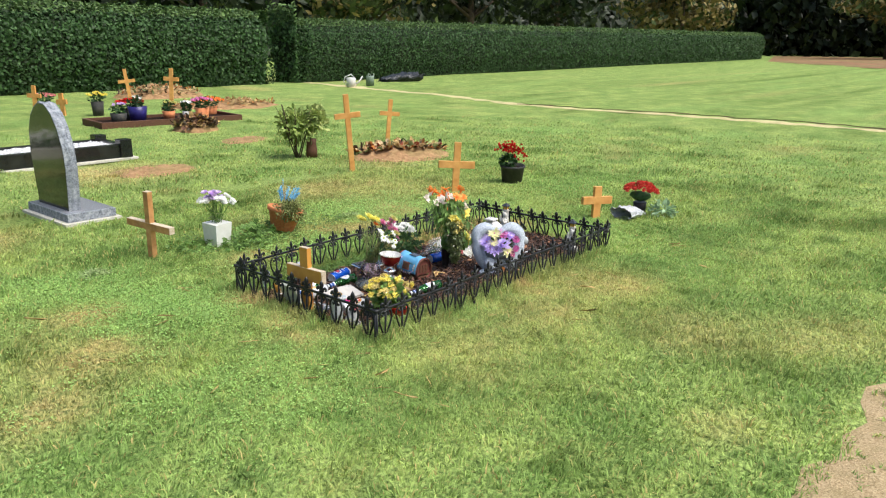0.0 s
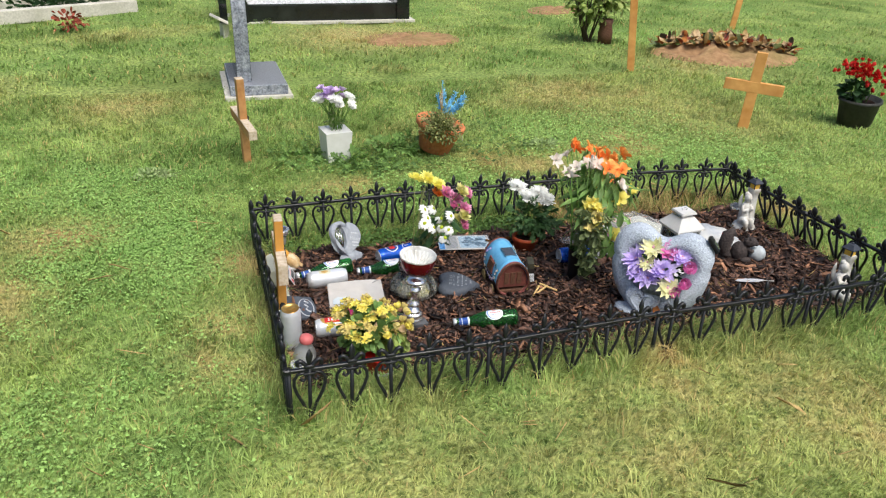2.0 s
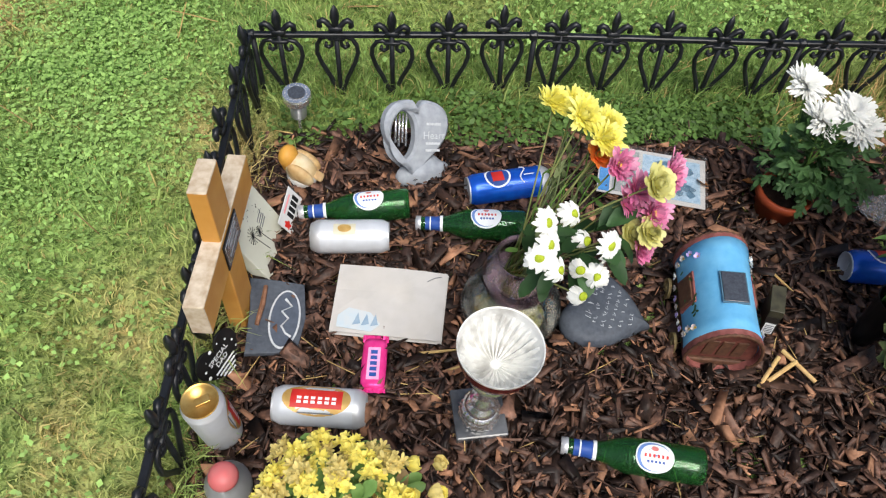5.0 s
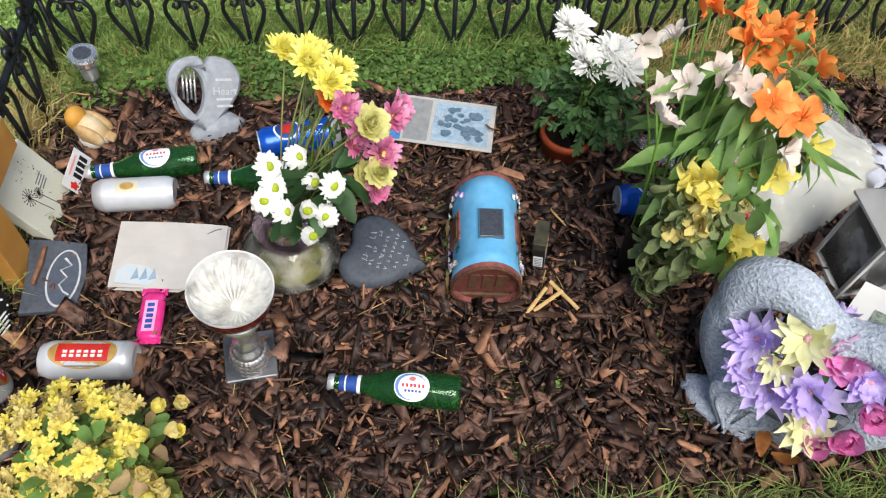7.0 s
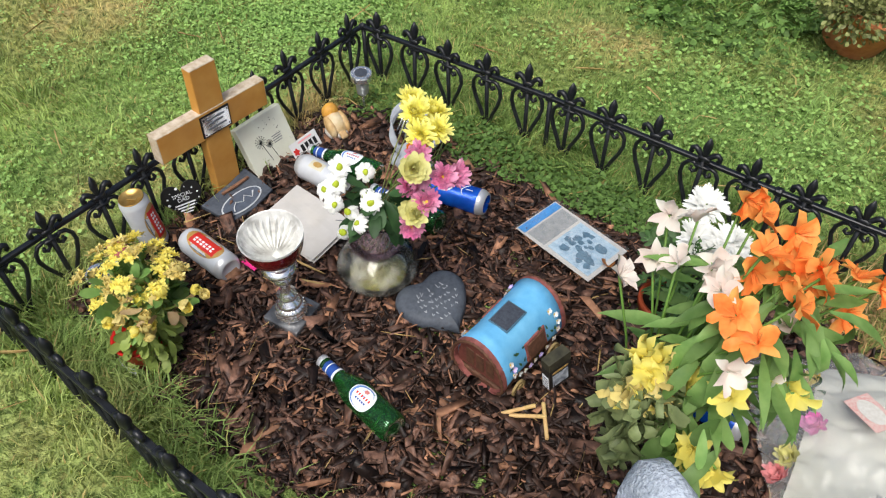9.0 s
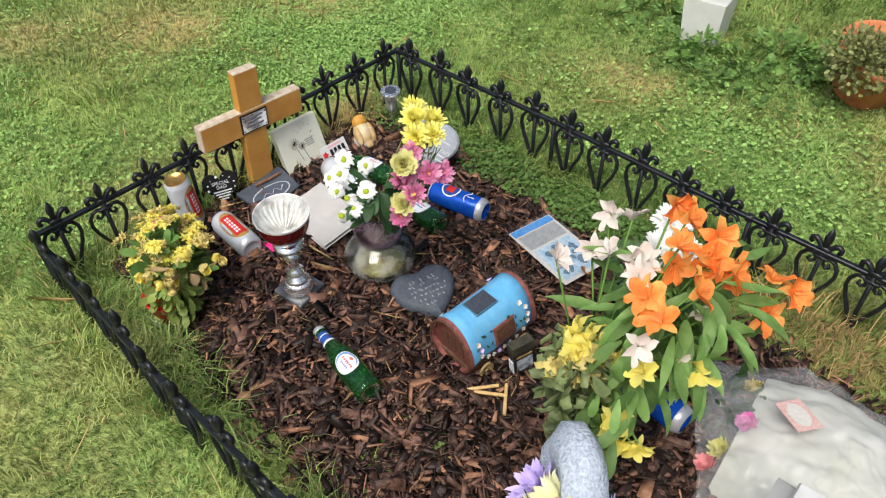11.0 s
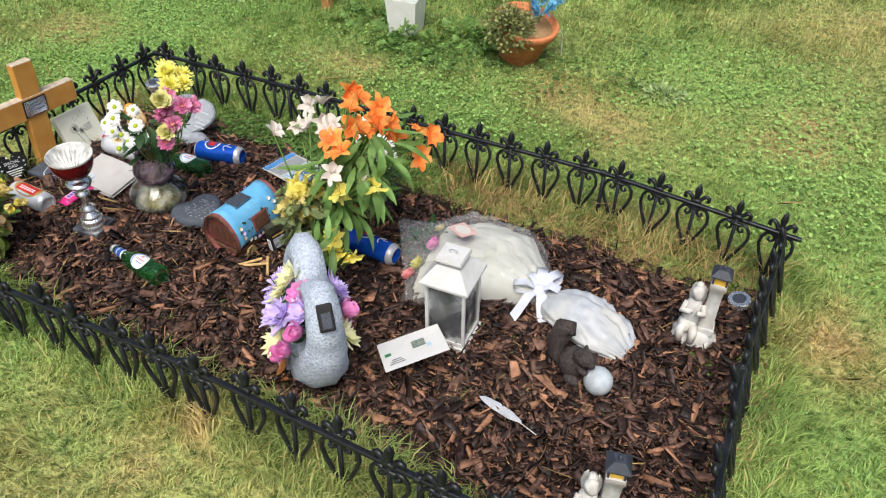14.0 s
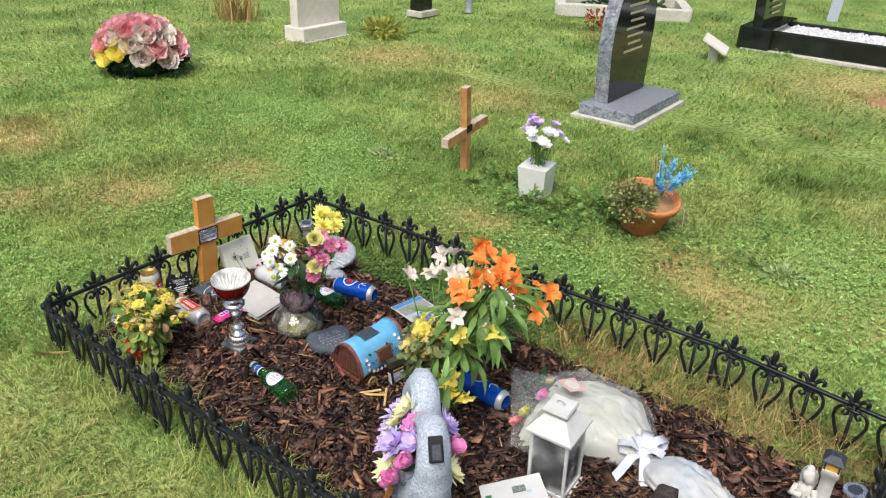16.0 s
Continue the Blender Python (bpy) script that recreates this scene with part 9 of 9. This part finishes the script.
def mound(label, x, y, rx, ry, h, rot, leaves=0, seed=0, mats=None, back=0.0):
    root = thing("grave_mound", label, "grave mound", pose(x, y, -0.01, 0, 0, rot), "earth grave mounds")
    bm = bmesh.new()
    n = 20
    g = [[bm.verts.new(((i / n * 2 - 1) * rx, (j / n * 2 - 1) * ry, max(0, 1 - ((i / n * 2 - 1) ** 2 + (j / n * 2 - 1) ** 2)) ** 0.8 * h * (1 + 0.9 * noise.noise((i * 0.45 + seed, j * 0.45 + x, 0))) - 0.01 - 0.09 * max(0, (i / n * 2 - 1) ** 2 + (j / n * 2 - 1) ** 2 - 0.92 + 0.3 * noise.noise((i * 0.5 + x, j * 0.5 + y, 3))))) for i in range(n + 1)] for j in range(n + 1)]
    for j in range(n):
        for i in range(n):
            bm.faces.new((g[j][i], g[j][i + 1], g[j + 1][i + 1], g[j + 1][i]))
    part("earth", bm, MOUND_SOIL, root, smooth=True)
    rr = random.Random(seed)
    bm = bmesh.new()
    for i in range(leaves):
        a, q_ = rr.uniform(0, 6.283), rr.random() ** 0.5 * 0.9
        p = Vector((rx * q_ * math.cos(a), ry * (q_ * math.sin(a) * (1 - back) + back), 0))
        p.z = h * max(0, 1 - (p.x / rx) ** 2 - (p.y / ry) ** 2) ** 0.8 + 0.03
        m_ = Matrix.Translation(p) @ Vector((rr.gauss(0, 1), rr.gauss(0, 1), rr.uniform(-.1, .8))).to_track_quat("Y", "Z").to_matrix().to_4x4()
        leaf(bm, m_, rr.uniform(0.06, 0.14), rr.uniform(0.04, 0.08), rr.uniform(-0.6, 0.6), rr.randrange(len(mats)))
    if leaves:
        part("leaves", bm, mats, root, "wilting flowers and leaves", kind="stuff")
    return root


mound("low earth mound covered in wilting leaves", 4.75, 4.35, 0.75, 0.5, 0.12, -25, 460, 5, [DEAD_LEAF, STRAW, LEAF_DULL, WILTED, TRUNK, WILTED, material("russet_leaf", srgb(150, 72, 54), 0.7, scale=30)], 0.27)
mound("bare patch of dry earth in the lawn", 1.95, 5.75, 0.55, 0.38, 0.032, 10)
mound("bare patch of dry earth in the lawn", 4.4, 7.4, 0.5, 0.35, 0.03, 30)
mound("earth mound with wilting wreaths by the hedge", 8.4, 17.1, 1.3, 0.9, 0.27, 0, 420, 9, [DEAD_LEAF, WILTED, LEAF_DULL, TRUNK])
mound("long earth mound strewn with dead flowers", 7.6, 12.9, 1.5, 0.6, 0.14, -12, 260, 11, [DEAD_LEAF, WILTED, STRAW, MOUND_SOIL])
mound("dry brown heap of old flowers", 4.5, 8.95, 0.42, 0.34, 0.2, 0, 340, 13, [TRUNK, TRUNK, BROWN_RESIN, STRAW])

# shrub with a pierced stump pot
bs_ = thing("shrub", "spotted-leaf shrub growing beside a dark pierced vase", "shrub", pose(3.72, 5.25, 0))
bm = bmesh.new()
for i in range(9):
    a = rnd.uniform(0, 6.283)
    tube([(rnd.uniform(-.05, .05), rnd.uniform(-.05, .05), -0.02), (0.12 * math.cos(a), 0.12 * math.sin(a), 0.3), (0.25 * math.cos(a), 0.25 * math.sin(a), 0.62 + rnd.uniform(-.1, .1))], [0.01, 0.008, 0.003], 6, bm)
part("branches", bm, TRUNK, bs_, smooth=True)
part("leaves", with_mats(foliage(420, (0, 0, 0.42), (0.32, 0.32, 0.3), 0.075, 0.045, rnd, 0.3), leaf_mat("variegated_leaf", srgb(160, 170, 96), srgb(96, 126, 56), 0.35)), None, bs_, kind="stuff")
part("upper_leaves", with_mats(foliage(260, (0.2, -0.14, 0.5), (0.2, 0.2, 0.24), 0.075, 0.045, rnd, 0.3), leaf_mat("pale_variegated_leaf", srgb(186, 192, 124), srgb(126, 150, 76), 0.35)), None, bs_, kind="stuff")
part("vase", lathe([(0, 0), (0.07, 0), (0.075, 0.1), (0.06, 0.18), (0.07, 0.24), (0.05, 0.24), (0, 0.2)], 16, Matrix.Translation((0.14, -0.12, 0))), BROWN_RESIN, bs_, "dark pierced vase", smooth=True)

# dome of artificial roses
rnd = random.Random(171)
dm = thing("rose_dome", "large dome of pink, white and yellow artificial roses", "flower arrangement", pose(-3.08, 2.33, 0) @ Matrix.Scale(0.82, 4))
part("leaves", with_mats(foliage(460, (0, 0, 0.12), (0.42, 0.39, 0.15), 0.1, 0.05, rnd, 0.7), leaf_mat("deep_blue_green_leaf", srgb(44, 74, 62), srgb(28, 52, 42), 0.3)), None, dm, kind="stuff")
part("base", lathe([(0, 0), (0.25, 0), (0.3, 0.1), (0.24, 0.3), (0, 0.38)], 18), LEAF_DARK, dm, smooth=True)
roses = {}
for key, mt_ in (("pink", PETAL_SHELL), ("yellow", PETAL_YELLOW), ("white", PETAL_BLUSH), ("red", PETAL_ROSE), ("cream", PETAL_PALE)):
    roses[key] = with_mats(soften(bloom(9, 0.125, 0.105, 6, 6, 0.6, 0, rnd, 0.8, 13), 0.014, 14), mt_)
for i in range(40):
    f = (i + 0.5) / 40
    ph_ = i * 2.39996
    z_ = 0.22 + 0.78 * f
    q_ = math.sqrt(max(0, 1 - (z_ - 0.05) ** 2))
    p = Vector((0.37 * q_ * math.cos(ph_), 0.34 * q_ * math.sin(ph_), 0.07 + 0.36 * z_))
    part("rose", roses[rnd.choice(["pink", "pink", "pink", "red", "yellow", "white", "white"] if i != 9 else ["red"])], None, dm, m=towards(p, (p.x, p.y, p.z * 0.9), rnd.uniform(0, 90)))

# white headstone and further graves
wh = thing("headstone", "plain white marble headstone on a stepped base", "headstone", pose(-3.05, 4.15, 0))
part("foundation", box(0.32, 0.6, 0.02, 0.003, Matrix.Translation((0, 0, -0.006))), CONCRETE, wh)
part("base", box(0.26, 0.56, 0.12, 0.008, Matrix.Translation((0, 0, 0.012))), WHITE_MARBLE, wh)
part("stone", plate([(-0.27, 0), (0.27, 0), (0.27, 0.62), (0.18, 0.74), (0, 0.79), (-0.18, 0.74), (-0.27, 0.62)], 0.1, 0.006, axes((-0.05, 0, 0.132), (0, 1, 0), (0, 0, 1))), WHITE_MARBLE, wh)
sp2 = thing("shrub", "yellowing low plant beside the white headstone", "plant", pose(-2.62, 4.62, 0))
part("leaves", with_mats(foliage(170, (0, 0, 0.06), (0.26, 0.22, 0.09), 0.12, 0.022, rnd, 0.2), leaf_mat("yellow_green_leaf", srgb(176, 172, 80), srgb(130, 136, 56), 0.3)), None, sp2, kind="stuff")
pw = thing("wooden_post", "short dark red-brown wooden post with a pale worn top", "post", pose(3.3, 14.85, 0, 0, 2, 12))
part("shaft", box(0.26, 0.2, 0.72, 0.012, Matrix.Translation((0, 0, -0.02))), material("red_brown_stained_wood", srgb(104, 52, 40), 0.6, col2=srgb(72, 36, 28), scale=14, bump=0.3), pw)
part("top", box(0.2, 0.16, 0.03, 0.01, Matrix.Translation((0, 0, 0.7))), PINE_END, pw, "pale worn top")
dk = thing("headstone", "small dark grey headstone on a pale base", "headstone", pose(-3.12, 5.85, 0))
part("base", box(0.22, 0.3, 0.06, 0.004, Matrix.Translation((0, 0, -0.004))), CONCRETE, dk)
part("stone", box(0.14, 0.22, 0.34, 0.006, Matrix.Translation((-0.02, 0, 0.055))), GRANITE_BLACK, dk)
gv = thing("grave_vase", "small pale grave vase standing in the lawn", "vase", pose(-2.84, 6.35, 0))
part("vase", lathe([(0, 0), (0.05, 0), (0.05, 0.02), (0.03, 0.05), (0.055, 0.16), (0.06, 0.18), (0.05, 0.18), (0, 0.14)], 16), PALE_STONE, gv, smooth=True)
kb = thing("kerbed_grave", "low stone-kerbed grave with white flowering plants", "grave", pose(-1.6, 7.75, 0, 0, 0, 28))
for y_ in (-0.4, 0.4):
    part("kerb", box(1.5, 0.12, 0.14, 0.01, Matrix.Translation((0, y_, -0.01))), CONCRETE, kb)
for x_ in (-0.72, 0.72):
    part("kerb", box(0.12, 0.68, 0.14, 0.01, Matrix.Translation((x_, 0, -0.01))), CONCRETE, kb)
part("plants", with_mats(foliage(380, (0, 0, 0.1), (0.62, 0.3, 0.16), 0.08, 0.04, rnd, 0.2), LEAF_DARK), None, kb, kind="stuff")
for i in range(26):
    p = Vector((rnd.uniform(-.55, .55), rnd.uniform(-.25, .25), 0.22 + rnd.uniform(-.03, .05)))
    part("flower", white_[i % 2], None, kb, m=towards(p, (rnd.uniform(-.3, .3), -0.4, 0.8)) @ Matrix.Diagonal((1.6, 1.6, 1.6, 1)))
single("stone_post", box(0.12, 0.12, 0.28, 0.01), GREY_STONE, "short grey stone marker post in the lawn", "post", pose(0.46, 9.15, -0.01, 0, 3, 10))
rd = thing("shrub", "sparse reddish plant growing in the lawn", "plant", pose(-1.3, 6.55, 0))
part("leaves", with_mats(foliage(80, (0, 0, 0.1), (0.22, 0.16, 0.11), 0.06, 0.03, rnd, 0.2), bpy.data.materials["russet_leaf"]), None, rd, kind="stuff")
lp_ = thing("grass_clump", "tall dry grass clump in the lawn", "grass clump", pose(-4.3, 4.2, 0))
co, f_, s_ = blades(260, np.random.RandomState(5).normal(0, 0.1, 260), np.random.RandomState(6).normal(0, 0.1, 260), np.random.RandomState(7).uniform(0.15, 0.38, 260), np.full(260, 0.008), np.full(260, 0.5), 8, np.zeros(260))
part("tuft", raw_mesh("tuft", co, f_, s_, [STRAW]), None, lp_, kind="stuff")

# far flower beds by the hedge
fb = thing("flower_bed_grave", "wooden-edged grave crowded with red and blue flower pots", "grave", pose(4.85, 10.55, 0, 0, 0, -8))
for y_ in (-0.5, 0.5):
    part("board", box(2.6, 0.06, 0.12, 0.004, Matrix.Translation((0, y_, -0.01))), BROWN_RESIN, fb)
for x_ in (-1.28, 1.28):
    part("board", box(0.06, 0.96, 0.12, 0.004, Matrix.Translation((x_, 0, -0.01))), BROWN_RESIN, fb)
part("soil", box(2.48, 0.94, 0.07, 0, Matrix.Translation((0, 0, -0.01))), SOIL, fb)


def far_pot(label, x, y, r_, h_, pot_mat, petal, n=26, spread=0.2, z_=0.06):
    root = thing("flower_pot", label, "flower pot", pose(x, y, z_), "flower pots on far graves")
    part("pot", lathe([(0, 0), (r_ * 0.8, 0), (r_, h_), (r_ * 0.9, h_), (0, h_ * 0.9)], 14), pot_mat, root, smooth=True)
    part("leaves", with_mats(foliage(90, (0, 0, h_ + 0.07), (spread * 0.8, spread * 0.8, 0.1), 0.07, 0.04, rnd), LEAF_DARK), None, root, kind="stuff")
    me_ = with_mats(bloom(7, 0.04, 0.03, 25, 2, 0.3, 0, rnd), petal)
    for i in range(n):
        a, q_ = rnd.uniform(0, 6.283), rnd.random() ** 0.5 * spread
        part("flower", me_, None, root, m=towards((q_ * math.cos(a), q_ * math.sin(a), h_ + 0.17 - q_ * 0.25), (rnd.uniform(-.6, .3), rnd.uniform(-.9, 0), 0.7), rnd.uniform(0, 90)))


INDIGO = material("indigo_glaze", srgb(48, 44, 110), 0.3, col2=srgb(36, 32, 86), scale=20)
far_pot("pot of bright red flowers on the boarded grave", 4.38, 10.92, 0.13, 0.2, DARK_POT, PETAL_RED, 34, 0.26)
far_pot("round indigo pot with sparse white flowers", 4.36, 10.6, 0.17, 0.26, INDIGO, PETAL_WHITE, 4, 0.12)
far_pot("terracotta pot with pale leaves and flowers", 4.98, 10.62, 0.12, 0.14, TERRACOTTA, PETAL_PALE, 8, 0.16)
far_pot("grey pot with purple flowers on the boarded grave", 3.9, 10.4, 0.14, 0.18, DARK_POT, PETAL_PURPLE, 5, 0.14)
far_pot("small pot of white flowers on the boarded grave", 5.25, 10.45, 0.08, 0.13, WHITE_PAINT, PETAL_WHITE, 8, 0.1)
far_pot("vase of bright yellow flowers in the lawn", 4.52, 12.5, 0.12, 0.3, DARK_POT, PETAL_YELLOW, 30, 0.22, 0.0)
far_pot("vase of pink flowers in the lawn", 3.95, 13.6, 0.1, 0.26, BLACK_POT, PETAL_ROSE, 24, 0.24, 0.0)
far_pot("pot of pink flowers behind the old heap", 5.15, 9.75, 0.12, 0.3, TERRACOTTA, PETAL_PINK, 18, 0.18, 0.0)
far_pot("pot of orange flowers near the long mound", 6.05, 10.9, 0.14, 0.22, TERRACOTTA, PETAL_ORANGE, 24, 0.28, 0.0)
cross("far raw wooden cross by the hedge", pose(6.95, 15.9, 0, 0, -6, -30), 0.8, 0.4, 0.08, 0.04, 0.5, NEW_PINE, NEW_PINE, "plain wooden crosses")
cross("far raw wooden cross beside the mound", pose(7.15, 14.3, 0, 0, 4, -50), 0.85, 0.36, 0.09, 0.04, 0.6, NEW_PINE, NEW_PINE, "plain wooden crosses")
cross("far raw wooden cross among flowers", pose(3.72, 13.48, 0, 0, 2, -60), 0.6, 0.3, 0.08, 0.04, 0.4, NEW_PINE, NEW_PINE, "plain wooden crosses")
cross("far raw wooden cross in the lawn", pose(4.1, 13.1, 0, 0, -3, -70), 0.45, 0.26, 0.1, 0.04, 0.28, NEW_PINE, NEW_PINE, "plain wooden crosses")

wcn = thing("watering_can", "white watering can standing on the lawn by the hedge", "watering can", pose(15.5, 17.0, 0, 0, 0, -35), "watering cans")
part("body", lathe([(0, 0), (0.16, 0), (0.16, 0.3), (0.14, 0.31), (0.14, 0.3), (0, 0.28)], 18), WHITE_PAINT, wcn, smooth=True)
part("spout", tube([(0.14, 0, 0.06), (0.3, 0, 0.2), (0.4, 0, 0.36)], [0.04, 0.028, 0.024], 8), WHITE_PAINT, wcn, smooth=True)
part("handle", tube([(-0.15, 0, 0.06), (-0.26, 0, 0.18), (-0.2, 0, 0.34), (0, 0, 0.42), (0.12, 0, 0.31)], 0.018, 6), WHITE_PAINT, wcn, smooth=True)
wcn2 = thing("watering_can", "green plastic watering can beside the white one", "watering can", pose(16.6, 17.2, 0, 0, 0, 20), "watering cans")
part("body", lathe([(0, 0), (0.14, 0), (0.15, 0.3), (0.12, 0.34), (0, 0.32)], 16), material("grey_green_plastic", srgb(120, 136, 120), 0.5, scale=20), wcn2, smooth=True)
part("spout", tube([(0.12, 0, 0.06), (0.26, 0, 0.24), (0.32, 0, 0.4)], [0.035, 0.024, 0.02], 8), bpy.data.materials["grey_green_plastic"], wcn2, smooth=True)
part("handle", tube([(-0.13, 0, 0.1), (-0.22, 0, 0.24), (-0.1, 0, 0.42), (0.06, 0, 0.36)], 0.016, 6), bpy.data.materials["grey_green_plastic"], wcn2, smooth=True)
own, rows = fan(1.7, [0.25, 0.4, 0.45], [0.1, 0.25, 0.3], 31, crease=0.12)
single("plastic_sheet", own, material("black_sheet", srgb(52, 56, 62), 0.35, col2=srgb(34, 38, 42), scale=6, bump=0.8, dist=0.05), "crumpled black plastic sheet lying by the hedge", "plastic sheet", pose(18.6, 18.6, 0, 0, 0, -10), smooth=True)
